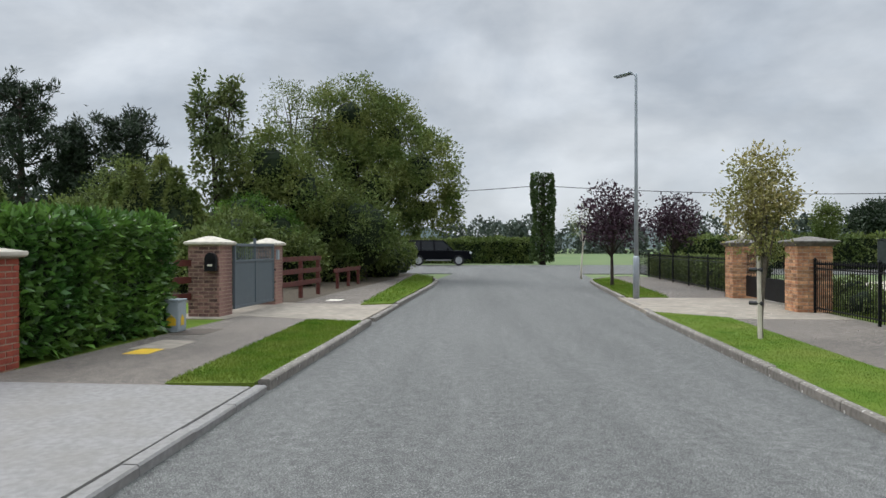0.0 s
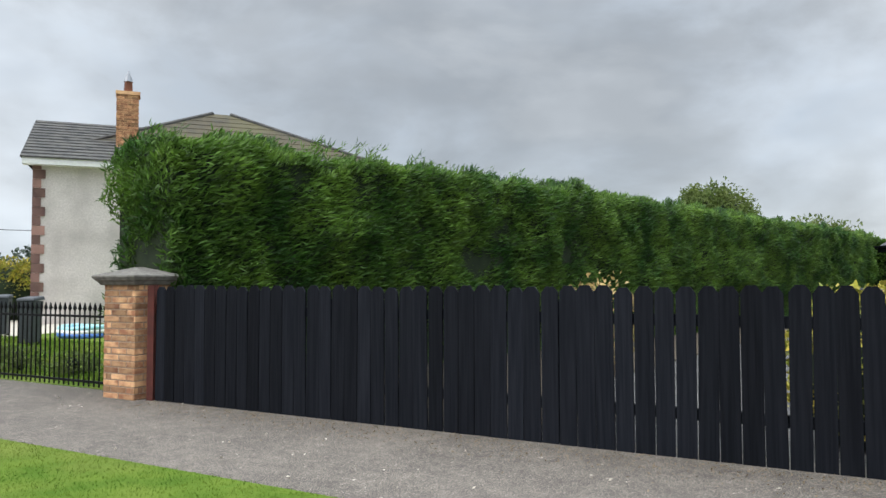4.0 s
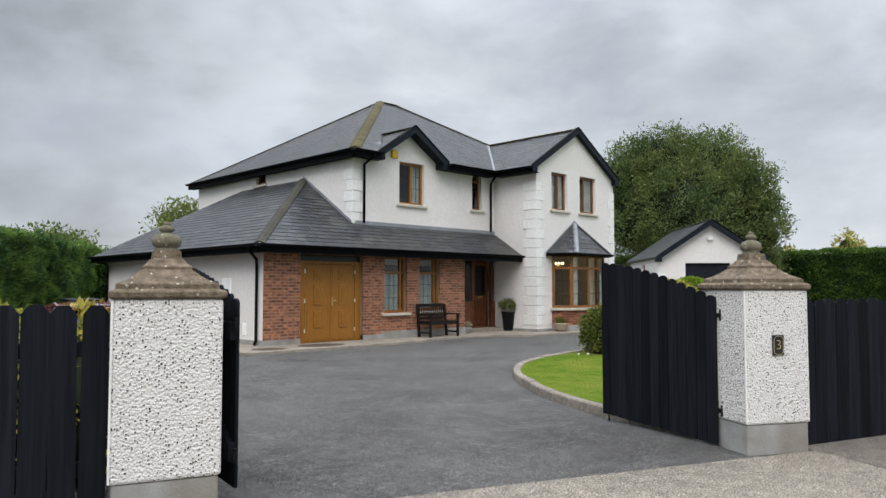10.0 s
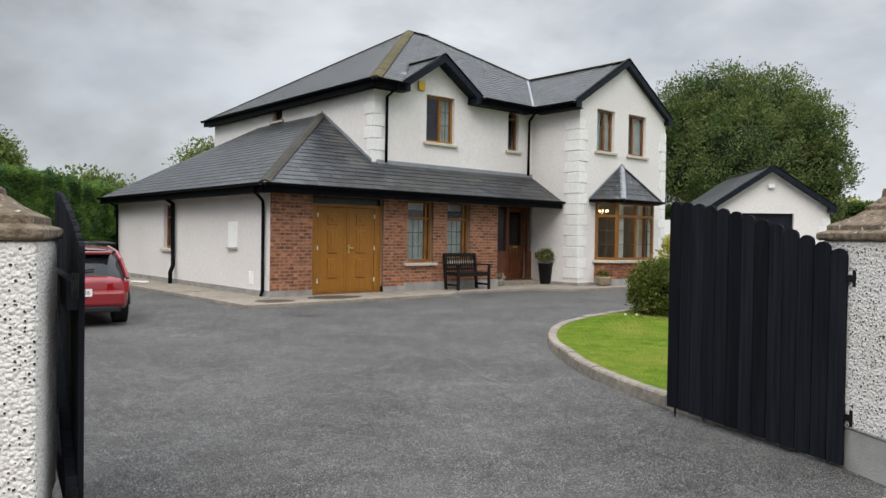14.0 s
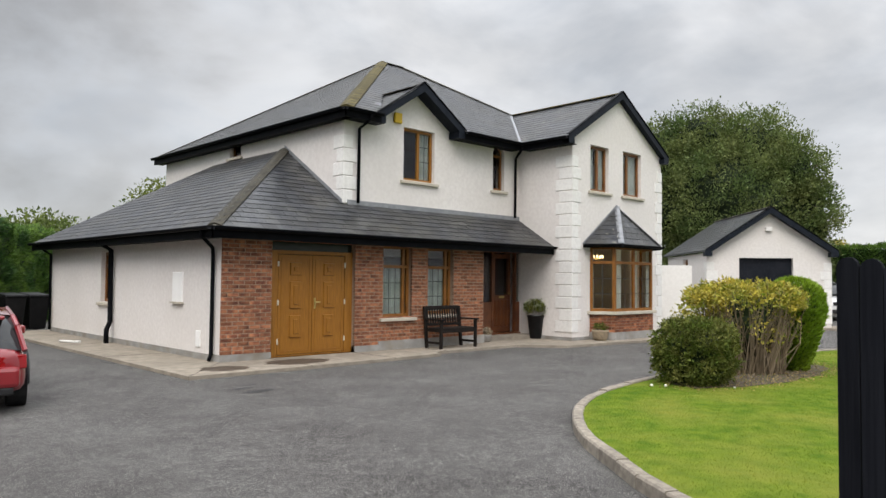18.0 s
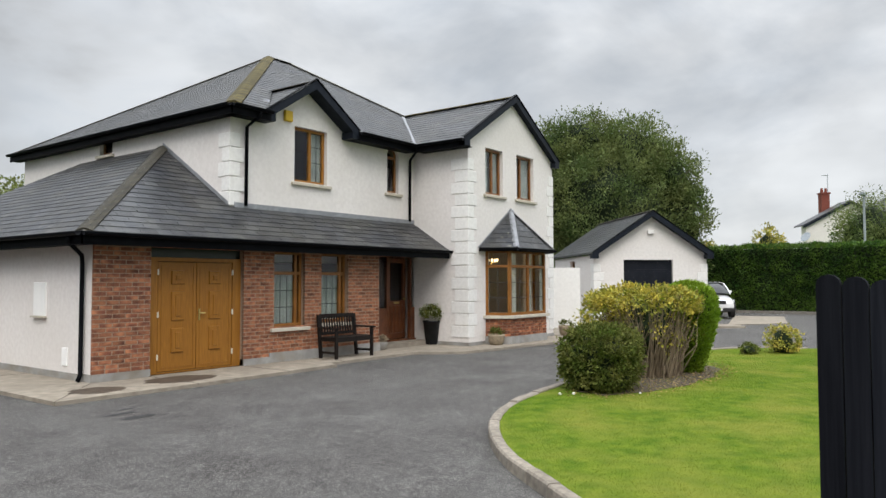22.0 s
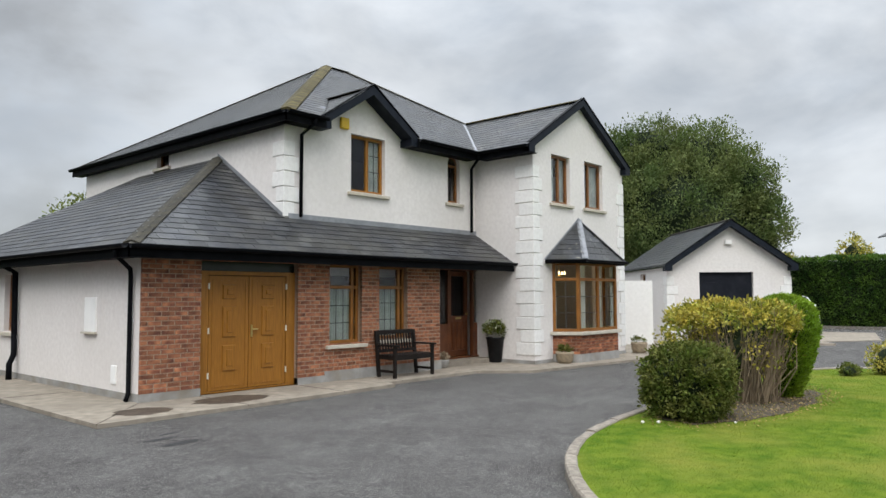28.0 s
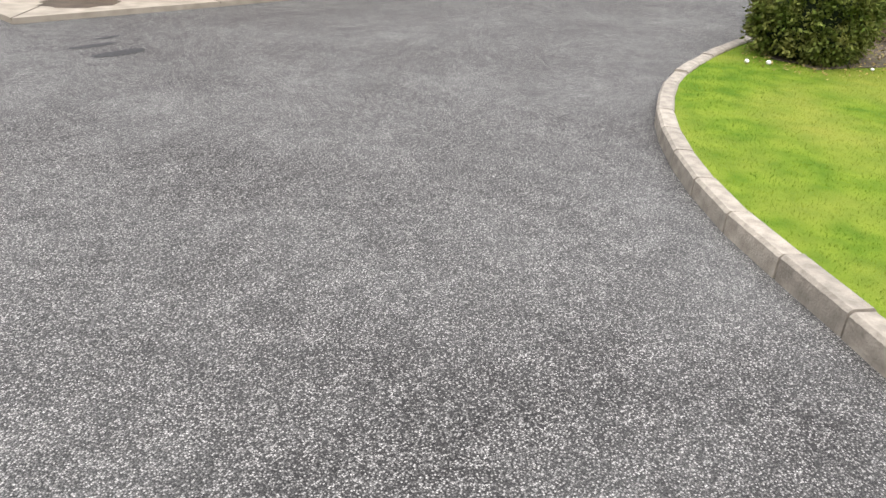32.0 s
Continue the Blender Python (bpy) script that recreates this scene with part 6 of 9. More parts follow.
picket_fence("picket_fence", "black-stained picket fence along the footpath", (-15.15, -8.28), (-7.50, -10.86), PAVE_Z - 0.01)
picket_fence("picket_fence", "black-stained picket fence beyond the numbered pillar", (-2.12, -12.98), (11.0, -17.5), PAVE_Z - 0.01, 0.150)
part("red_fence_post", Geo().box(-15.24, -8.30, -0.1, -15.16, -8.20, 1.28), REDW)
tagged(bpy.data.objects["red_fence_post"], "red-brown post between pier and picket fence", "post")


def gate_leaf(name, label, hx, hy, ang, length, z0, h0, h1, back=1, low=0.0):
    """A boarded leaf that rises in a curve from the hinge to the meeting edge."""
    gl = thing(name, label, "gate", pose(hx, hy, z0, 0, 0, ang), "entrance gates")
    n = int(length / 0.105)
    w = length / n
    for i in range(n):
        f = (i + 0.5) / n
        h = h0 + (h1 - h0) * (1 - (1 - f) ** 1.6)
        hw = w / 2 - 0.003
        z_ = -low * (1 - f)
        ring = [(-hw, z_), (hw, z_)] + [(hw * math.cos(a), h - 0.045 + 0.045 * math.sin(a)) for a in [math.pi * k / 6 for k in range(7)]]
        k = len(ring)
        gg = Geo().add([(x, 0, z) for x, z in ring] + [(x, 0.022, z) for x, z in ring], [tuple(range(k)), tuple(range(2 * k - 1, k - 1, -1))] + [((j + 1) % k, j, k + j, k + (j + 1) % k) for j in range(k)])
        part("board", mesh_of("board", gg, PAINTF), None, gl, at=pose((i + 0.5) * w, rng.normal(0, 0.0015), 0))
        for z in (0.24, 1.02):
            part("bolt", Geo().lathe([(0.009, 0), (0.008, 0.004), (0.003, 0.007)], 8).moved(pose((i + 0.5) * w, 0, z, 90)), IRON, gl)
    for z in (0.18, 0.98):
        part("ledge", Geo().box(0.0, 0.024 if back > 0 else -0.044, z, length, 0.066 if back > 0 else -0.002, z + 0.12), PAINTF, gl)
    part("brace", Geo().slab([(0.05, 0.024, 0.30), (0.17, 0.024, 0.30), (length - 0.05, 0.024, 0.98), (length - 0.17, 0.024, 0.98)], (0, 0.04, 0)).moved(pose(0, 0 if back > 0 else -0.066, 0)), PAINTF, gl)
    for z in (0.20, 1.06):
        part("hinge", Geo().box(-0.07, 0.0, z, 0.05, 0.018, z + 0.04).tube([(-0.045, 0.010, z - 0.03), (-0.045, 0.010, z + 0.07)], 0.014, 8).moved(pose(0, 0.03 if back > 0 else 0, 0)), IRON, gl, "black iron hinge")
    part("drop_bolt", Geo().tube([(length - 0.05, 0.075 if back > 0 else -0.02, -0.08), (length - 0.05, 0.075 if back > 0 else -0.02, 0.35)], 0.009, 6), IRON, gl)
    return gl


gate_leaf("gate_leaf", "black boarded gate leaf standing open by the numbered pillar", -2.70, -12.44, 79, 1.42, 0.05, 1.24, 1.60, -1, 0.085)
gate_leaf("gate_leaf", "black boarded gate leaf standing open, seen on edge", -6.70, -11.0, 80, 1.45, 0.05, 1.24, 1.52)


# ---- brick piers ----
def brick_pier(name, label, x, y, turn, half, z0, h, material, joined, cap_levels, capmat, group="", unit_mat=None):
    p = thing(name, label, "pier", pose(x, y, z0, 0, 0, turn), group)
    part("pier_core", Geo().box(-half + 0.007, -half + 0.007, -0.1, half - 0.007, half - 0.007, h), MORTAR, p)
    unit = brick_mesh(material)
    n = max(2, round(2 * half / 0.225))
    cells = brick_cells(-half, half, 0.0, h, [], 2 * half / n)
    for s in range(4):
        m = pose(0, 0, 0, 0, 0, 90 * s) @ Matrix.Translation((0, -half, 0))
        if s in (0, 1, 3) and joined is None:
            brick_face(p, m, cells, unit)
        else:
            brick_face(p, m, cells, unit, material if joined is None else joined)
    part("cap", Geo().stack([(w, h + z) for w, z in cap_levels]), capmat, p, "stone pier cap", bevel=0.012)
    return p


CAPN = [(0.38, 0.0), (0.40, 0.02), (0.42, 0.045), (0.455, 0.065), (0.455, 0.082), (0.475, 0.088), (0.475, 0.115), (0.45, 0.122), (0.05, 0.215)]
brick_pier("brick_pier", "buff brick pier with a moulded stone cap beside the picket fence", -15.55, -7.99, -18, 0.27, PAVE_Z, 1.33, BUFF, None, [(w * 0.79, z) for w, z in CAPN], PIERCAP, "neighbour's piers")
brick_pier("brick_pier", "buff brick gate pier with a low stone cap", -24.15, -5.15, -18, 0.36, PAVE_Z, 1.40, BUFF, BUFFJ, CAPN, PIERCAP, "neighbour's piers")
np1 = brick_pier("brick_pier", "buff brick gate pier with a pale ball lamp", -28.3, -3.85, -18, 0.36, PAVE_Z, 1.40, BUFF, BUFFJ, CAPN, PIERCAP, "neighbour's piers")
part("ball_lamp", Geo().lathe([(0.05, 1.58), (0.10, 1.62), (0.13, 1.70), (0.10, 1.79), (0.03, 1.83)], 12), SIGNW, np1, "pale round lamp", smooth=True)


def railing(name, label, a, b, z, h=1.05, pitch=0.115, post=2.2, spikes=True, thick=0.022):
    a, b = Vector(a), Vector(b)
    run = (b - a).length
    r = thing(name, label, "railing", pose(a.x, a.y, z, 0, 0, math.degrees(math.atan2(b.y - a.y, b.x - a.x))))
    bar = mesh_of("bar", Geo().box(-0.007, -0.007, 0.05, 0.007, 0.007, h - 0.05).stack([(0.007, h - 0.05), (0.018, h - 0.02), (0.002, h + 0.06)] if spikes else [(0.007, h - 0.05), (0.006, h - 0.04)]), IRON)
    n = int(run / pitch)
    for i in range(n):
        part("bar", bar, None, r, at=pose((i + 0.5) * run / n, 0, 0))
    for zz in (0.10, h - 0.13):
        part("rail", Geo().box(0, -0.012, zz, run, 0.012, zz + 0.028), IRON, r)
    for i in range(int(run / post) + 1):
        x = min(i * post + 0.03, run - 0.03)
        part("post", Geo().box(x - thick, -thick, -0.1, x + thick, thick, h + 0.06).stack([(thick + 0.008, h + 0.06), (thick + 0.008, h + 0.075), (0.008, h + 0.11)], (x, 0)), IRON, r)
    return r


railing("railing", "black iron railing with spear tops before the garden", (-23.78, -5.30), (-15.98, -7.85), PAVE_Z, pitch=0.098, post=2.72)
railing("railing", "long black iron railing towards the junction", (-44.0, 1.3), (-28.7, -3.75), PAVE_Z, pitch=0.16, post=2.6)
ng = thing("entrance_gate", "closed black iron gate with a solid lower panel", "gate", pose(-27.95, -3.98, PAVE_Z, 0, 0, -18))
part("lower_panel", Geo().box(0.05, -0.02, 0.08, 3.40, 0.02, 0.62), IRON, ng)
for i in range(28):
    part("bar", Geo().box(0.08 + i * 0.12, -0.008, 0.62, 0.095 + i * 0.12, 0.008, 1.25 - 0.12 * math.sin(math.pi * i / 27)), IRON, ng)

# ---- street lamp ----
lampx, lampy = -28.6, -6.88
sl = thing("street_lamp", "tall grey galvanised street lamp on the verge", "street lamp", pose(lampx, lampy, PAVE_Z))
part("base", Geo().lathe([(0.085, -0.1), (0.085, 1.1), (0.06, 1.16)], 14), GALV, sl, smooth=True)
part("column", Geo().lathe([(0.062, 1.1), (0.045, 3.6), (0.036, 6.0), (0.03, 6.08)], 14), GALV, sl, smooth=True)
part("arm", Geo().tube([(0, 0, 6.02), (-0.10, -0.02, 6.08), (-0.22, -0.10, 6.10)], 0.025, 8), GALV, sl)
part("lantern", Geo().box(-0.26, -0.08, 0, 0.26, 0.08, 0.05).box(-0.22, -0.06, -0.03, 0.22, 0.06, 0.0).moved(pose(-0.36, -0.20, 6.09, 0, -4, 30)), GALV, sl, "flat lamp head", bevel=0.02)
# ---- hedge side of the road ----
x, y = su(-12.15, -25.0)
brick_pier("brick_pier", "smooth red brick wall end with a pale coping", x, y, -19, 0.33, PAVE_Z, 1.28, REDB, None, [(0.37, 0.0), (0.40, 0.02), (0.40, 0.07), (0.10, 0.13)], STONE)
gw = Geo().prism([su(-11.85, -25.2), su(-6.0, -25.2), su(-6.0, -25.0), su(-11.85, -25.0)], -0.2, 1.15)
tagged(part("garden_wall", gw, REDB), "smooth red brick garden wall", "wall", kind="structure")
tagged(part("wall_coping", Geo().prism([su(-11.85, -25.25), su(-6.0, -25.25), su(-6.0, -24.95), su(-11.85, -24.95)], 1.15, 1.22), STONE), "pale stone wall coping", "coping", kind="structure")
x, y = su(-16.2, -24.60)
ub = thing("utility_box", "grey utility cabinet with a yellow warning sign", "utility box", pose(x, y, PAVE_Z, 0, 0, -19) @ Matrix.Diagonal((0.62, 0.9, 0.9, 1)))
part("cabinet", Geo().box(-0.25, -0.11, 0.0, 0.25, 0.11, 0.56).box(-0.27, -0.13, 0.56, 0.27, 0.13, 0.60), GREYB, ub, bevel=0.01)
part("cabinet_door", Geo().box(-0.23, 0.11, 0.04, 0.23, 0.122, 0.54), GREYB, ub)
part("warning_sign", Geo().prism([(-0.09, 0), (0.09, 0), (0.09, 0.12), (0, 0.20), (-0.09, 0.12)], 0, 0.004).moved(pose(0.26, 0.0, 0.12, 90, 0, 90)), YELLOW, ub, "yellow warning sign")
part("warning_sign", Geo().prism([(-0.09, 0), (0.09, 0), (0.09, 0.12), (0, 0.20), (-0.09, 0.12)], 0, 0.004).moved(pose(0.0, 0.126, 0.12, 90, 0, 180)), YELLOW, ub, "yellow warning sign")
CAPL = [(0.42, 0.0), (0.46, 0.02), (0.46, 0.07), (0.06, 0.19)]
for i, (u, v) in enumerate(((-19.05, -25.25), (-22.2, -25.15))):
    x, y = su(u, v)
    p = brick_pier("stone_pier", "rustic brown brick gate pier with a pale pyramid cap", x, y, -19, 0.33 if i == 0 else 0.28, PAVE_Z, 1.44, RUSTIC, None, [(w * (0.87 if i == 0 else 0.76), z) for w, z in CAPL], STONE, "grey gate's piers")
    if i:
        part("intercom", Geo().box(0.08, 0.275, 1.10, 0.22, 0.325, 1.34), GREYB, p, "grey intercom panel", bevel=0.008)
    else:
        lb = part("letter_box", Geo().box(0.345, 0.06, 0.92, 0.45, 0.30, 1.18).tube([(0.345, 0.18, 1.18), (0.45, 0.18, 1.18)], 0.118, 14), POT, p, "black letter box", bevel=0.01)
        part("letter_flap", Geo().box(0.45, 0.13, 1.02, 0.455, 0.23, 1.06), SIGNW, lb)
x, y = su(-21.85, -24.90)
gg = thing("sliding_gate", "closed grey metal driveway gate", "gate", pose(x, y, PAVE_Z, 0, 0, -19))
part("gate_frame", Geo().box(0, -0.03, 0.10, 2.45, 0.03, 0.16).box(0, -0.03, 1.42, 2.45, 0.03, 1.48).box(0, -0.03, 0.16, 0.06, 0.03, 1.42).box(2.39, -0.03, 0.16, 2.45, 0.03, 1.42).box(0.06, -0.03, 1.08, 2.39, 0.03, 1.13).box(1.2, -0.03, 0.16, 1.25, 0.03, 1.60), GREYG, gg, bevel=0.006)
part("gate_sheet", Geo().box(0.06, -0.012, 0.16, 2.39, 0.012, 1.08), GREYG, gg)
for i in range(22):
    part("gate_bar", Geo().box(0.11 + i * 0.105, -0.008, 1.13, 0.125 + i * 0.105, 0.008, 1.42), GREYG, gg)


def rail_fence(name, label, a, b, z, rails=(0.35, 0.68, 1.02), h=1.15):
    a, b = Vector(a), Vector(b)
    run = (b - a).length
    f = thing(name, label, "fence", pose(a.x, a.y, z, 0, 0, math.degrees(math.atan2(b.y - a.y, b.x - a.x))))
    for i in range(int(run / 1.6) + 1):
        xx = i * 1.6 + 0.05
        part("post", Geo().box(xx - 0.05, -0.05, -0.1, xx + 0.05, 0.05, h), REDW, f)
    for r in rails:
        part("rail", Geo().box(0, 0.052, r, run, 0.09, r + 0.13), REDW, f)


rail_fence("rail_fence", "red-stained post and rail fence by the stone pier", su(-19.4, -25.5), su(-15.5, -26.1), PAVE_Z)
rail_fence("rail_fence", "red-stained post and rail fence under the trees", su(-26.2, -25.0), su(-22.6, -25.1), PAVE_Z)
rail_fence("rail_fence", "low red-stained rail under the big trees", su(-32.5, -25.2), su(-28.5, -25.2), PAVE_Z, (0.55,), 0.7)
structure("left_grass", Geo().prism([su(-22.5, -40), su(-12.4, -40), su(-12.4, -24.65), su(-22.5, -24.65)], -0.3, PAVE_Z - 0.01), VERGE, "rough grass behind the hedge-side fences", "grass")
structure("gate_apron", Geo().prism([su(-22.6, -25.9), su(-18.3, -25.9), su(-18.3, -24.62), su(-22.6, -24.62)], -0.2, PAVE_Z + 0.004), CONC, "pale concrete strip under the grey gate", "path")
structure("tree_soil", Geo().prism([su(-44, -40), su(-22.5, -40), su(-22.5, -24.65), su(-44, -24.65)], -0.3, PAVE_Z - 0.01), SOIL, "bare leaf-strewn soil under the big trees", "soil")
# yellow painted mark and covers on the left footpath
for u, v, a, b, mtl, nm, lb in ((-13.9, -23.9, 0.28, 0.17, YELLOW, "painted_mark", "worn yellow paint mark on the footpath"), (-14.6, -23.95, 0.5, 0.3, CONC, "concrete_patch", "pale concrete patch in the footpath"), (-16.2, -24.2, 0.45, 0.28, WET, "dark_patch", "dark asphalt patch in the footpath"), (-23.6, -23.8, 0.3, 0.2, SIGNW, "metal_cover", "pale metal cover in the footpath")):
    part(nm, Geo().prism([su(u - a, v - b), su(u + a, v - b), su(u + a * 0.9, v + b), su(u - a * 0.8, v + b * 0.9)], PAVE_Z - 0.02, PAVE_Z + 0.004), mtl)
    tagged(bpy.data.objects[nm], lb, "patch", kind="structure")


# ---- neighbour's house, seen over the hedge ----
nh = thing("neighbour_house", "neighbour's weathered cream house with brick corner and tiled roof", "house", pose(-27.5, 4.8, -0.1, 0, 0, 32.8))
part("gable_wall", Geo().box(0, 0, 0, 9.5, 7.0, 5.25), mat("weathered_render", (0.64, 0.585, 0.545), (0.52, 0.47, 0.435), 0.9, 18, 8, 0.5, 50, big=0.8, bigscale=0.9, c=(0.36, 0.325, 0.295)), nh, "rain-streaked cream wall")
for i in range(17):
    w = 0.34 if i % 2 else 0.22
    part("brick_quoin", Geo().box(-0.03, -0.03, i * 0.305 + 0.2, w, w, i * 0.305 + 0.495), RUSTIC, nh)
part("eave_board", Geo().box(-0.3, -0.35, 5.2, 9.8, -0.30, 5.42).box(-0.3, -0.33, 5.2, 9.8, 0.05, 5.24), SMOOTH, nh, "white eave board")
part("roof", Geo().add([(-0.35, -0.4, 5.4), (9.9, -0.4, 5.4), (9.9, 3.5, 7.35), (-0.35, 3.5, 7.35), (-0.35, 7.4, 5.4), (9.9, 7.4, 5.4)], [(0, 1, 2, 3), (3, 2, 5, 4), (0, 3, 4), (1, 5, 2)]), TILE, nh)
for r in range(13):
    z = r / 13
    part("tile_course", Geo().hexa([(-0.36, -0.40 + 3.9 * z, 5.41 + 1.95 * z), (9.9, -0.40 + 3.9 * z, 5.41 + 1.95 * z), (9.9, -0.08 + 3.9 * z, 5.56 + 1.95 * z), (-0.36, -0.08 + 3.9 * z, 5.56 + 1.95 * z), (-0.36, -0.40 + 3.9 * z, 5.45 + 1.95 * z), (9.9, -0.40 + 3.9 * z, 5.45 + 1.95 * z), (9.9, -0.08 + 3.9 * z, 5.57 + 1.95 * z), (-0.36, -0.08 + 3.9 * z, 5.57 + 1.95 * z)]), TILE, nh)
part("hipped_roof", Geo().add([(0.6, 1.0, 5.9), (12.4, 1.0, 5.9), (12.4, 9.0, 5.9), (0.6, 9.0, 5.9), (5.9, 4.2, 8.22), (6.6, 4.2, 8.22)], [(0, 1, 5, 4), (1, 2, 5), (2, 3, 4, 5), (3, 0, 4)]), MOSST, nh, "moss-browned hipped roof")
for r in range(10):
    f0, f1 = r / 10, (r + 1) / 10
    part("tile_course", Geo().slab([(0.6 + 5.3 * f0, 0.99 + 3.2 * f0, 5.93 + 2.32 * f0), (12.4 - 5.8 * f0, 0.99 + 3.2 * f0, 5.93 + 2.32 * f0), (12.4 - 5.8 * f1, 0.99 + 3.2 * f1, 5.91 + 2.32 * f1), (0.6 + 5.3 * f1, 0.99 + 3.2 * f1, 5.91 + 2.32 * f1)], (0, -0.01, 0.03)), MOSST, nh)
for a in ((0.6, 1.0, 5.95), (12.4, 1.0, 5.95)):
    part("hip_tile", Geo().tube([a, (5.9 if a[0] < 6 else 6.6, 4.2, 8.27)], 0.09, 6), TILE, nh)
ch = part("chimney", Geo().box(2.40, 1.0, 5.5, 3.10, 1.6, 8.0).box(2.35, 0.95, 8.0, 3.15, 1.65, 8.12), BUFF, nh, "buff brick chimney")
for m_, w_ in ((Matrix.Translation((2.39, 0.99, 0)), 0.72), (pose(2.39, 1.61, 0, 0, 0, -90), 0.62)):
    brick_face(ch, m_ @ Matrix.Translation((0, -0.012, 0)), brick_cells(0, w_, 6.2, 8.0, [], w_ / 3), UNIT, BUFFJ)
part("chimney_pot", Geo().lathe([(0.15, 8.12), (0.13, 8.5), (0.15, 8.52)], 12, (2.75, 1.3, 0)), BRICK, ch)
part("chimney_cowl", Geo().lathe([(0.16, 8.52), (0.10, 8.7), (0.02, 8.92)], 10, (2.75, 1.3, 0)), LEAD, ch)
structure("neighbour_garden", Geo().prism([su(-24.6, -12.5), su(-12.2, -12.5), su(-12.2, -3), (-24, 14), su(-40, 0)][::1], -0.3, -0.045), VERGE, "neighbour's lawn behind the railing", "lawn")
structure("neighbour_drive", Geo().prism([(-27.6, -3.8), (-24.6, -4.8), (-24.2, 2.0), (-28.2, 9.0), (-36.0, 9.0), (-33.0, 2.0)], -0.3, -0.04), mat("pale_gravel", (0.50, 0.46, 0.38), (0.40, 0.36, 0.30), 0.95, 30, 8, 0.4, 60), "pale gravel drive beside the neighbour's house", "driveway")

# ---- detached garage ----
gr = thing("garage", "small white roughcast garage with slate gable roof", "garage", pose(18.27, -0.06, 0.12, 0, 0, -48))
g = Geo()
holed(g, "x", 0, 4.20, -0.3, 2.45, 0, 0.25, [(1.10, 2.93, -0.3, 2.28)])
part("front_wall", g, RENDER, gr, "white roughcast wall")
g = Geo()
g.add([(0, 0, 2.45), (4.20, 0, 2.45), (2.10, 0, 3.90), (0, 0.25, 2.45), (4.20, 0.25, 2.45), (2.10, 0.25, 3.90)], [(0, 1, 2), (5, 4, 3), (0, 2, 5, 3), (1, 4, 5, 2)])
part("gable", g, RENDER, gr)
g = Geo()
holed(g, "y", 0.25, 5.9, -0.3, 2.45, 0, 0.25, [(2.6, 3.3, 1.75, 2.30)])
part("side_wall", g, RENDER, gr)
part("side_wall", Geo().box(3.95, 0.25, -0.3, 4.20, 5.9, 2.45), RENDER, gr)
part("rear_wall", Geo().box(0.25, 5.65, -0.3, 3.95, 5.9, 2.45), RENDER, gr)
part("roof", Geo().slab([(-0.14, -0.30, 2.48), (2.10, -0.30, 3.98), (2.10, 6.1, 3.98), (-0.14, 6.1, 2.48)], (0, 0, 0.05)).slab([(4.34, -0.30, 2.48), (2.10, -0.30, 3.98), (2.10, 6.1, 3.98), (4.34, 6.1, 2.48)], (0, 0, 0.05)), SLATE, gr)
GP = math.atan2(1.50, 2.24)
slates(gr, (-0.14, 0, 2.54), (0, 1, 0), (math.cos(GP), 0, math.sin(GP)), 13, lambda a: -0.30, lambda a: 6.1, SLATE)
ridge_row(gr, (2.10, -0.30, 4.05), (2.10, 6.1, 4.05))
barge(gr, -0.14, 4.34, 2.10, 2.50, 4.00, -0.31, 0.17, 0.30)
quoins(gr, 0, 0, 1, 1, 0.0, 2.3)
quoins(gr, 4.20, 0, -1, 1, 0.0, 2.3)
rd = part("roller_door", Geo().box(1.10, 0.14, 0, 2.93, 0.16, 2.28), ROLLER, gr, "dark roller shutter door")
for i in range(28):
    part("shutter_slat", Geo().box(1.10, 0.118, i * 0.08 + 0.01, 2.93, 0.14, i * 0.08 + 0.075), ROLLER, rd)
part("flood_light", Geo().box(1.98, -0.12, 3.22, 2.20, -0.03, 3.36).tube([(2.09, 0, 3.30), (2.09, -0.06, 3.30)], 0.02, 6), SMOOTH, gr, "white security light", bevel=0.01)
opening(gr, pose(0, 3.3, 1.75, 0, 0, -90), 0.70, 0.55, OAKD, curtain=False, sill=False)
structure("yard_wall", Geo().prism([(13.7, 3.7), (16.6, 0.9), (16.72, 1.02), (13.82, 3.82)], -0.2, 2.15).prism([(16.6, 0.9), (17.3, 0.0), (17.42, 0.1), (16.72, 1.02)], -0.2, 2.1), SMOOTH, "white plastered yard wall between house and garage", "wall")
structure("yard_concrete", Geo().prism([(13.6, -2.2), (18.2, -1.2), (19.5, -2.2), (21.5, -4.4), (22.5, -3.5), (18.5, 3.0), (13.7, 4.5)], -0.3, 0.012), CONC, "pale concrete apron before the garage", "path")
structure("garage_slab", Geo().prism([(25.2, -5.0), (31.0, -3.6), (30.5, -1.5), (22.8, -3.4)], -0.3, -0.03), CONC, "pale concrete hardstanding", "path")
structure("garden_kerb", Geo().prism([(34.4, 10), (34.2, 10), (35.0, -22), (35.2, -22)][::-1], -0.2, 0.08), KERB, "kerb along the boundary hedge", "kerb")

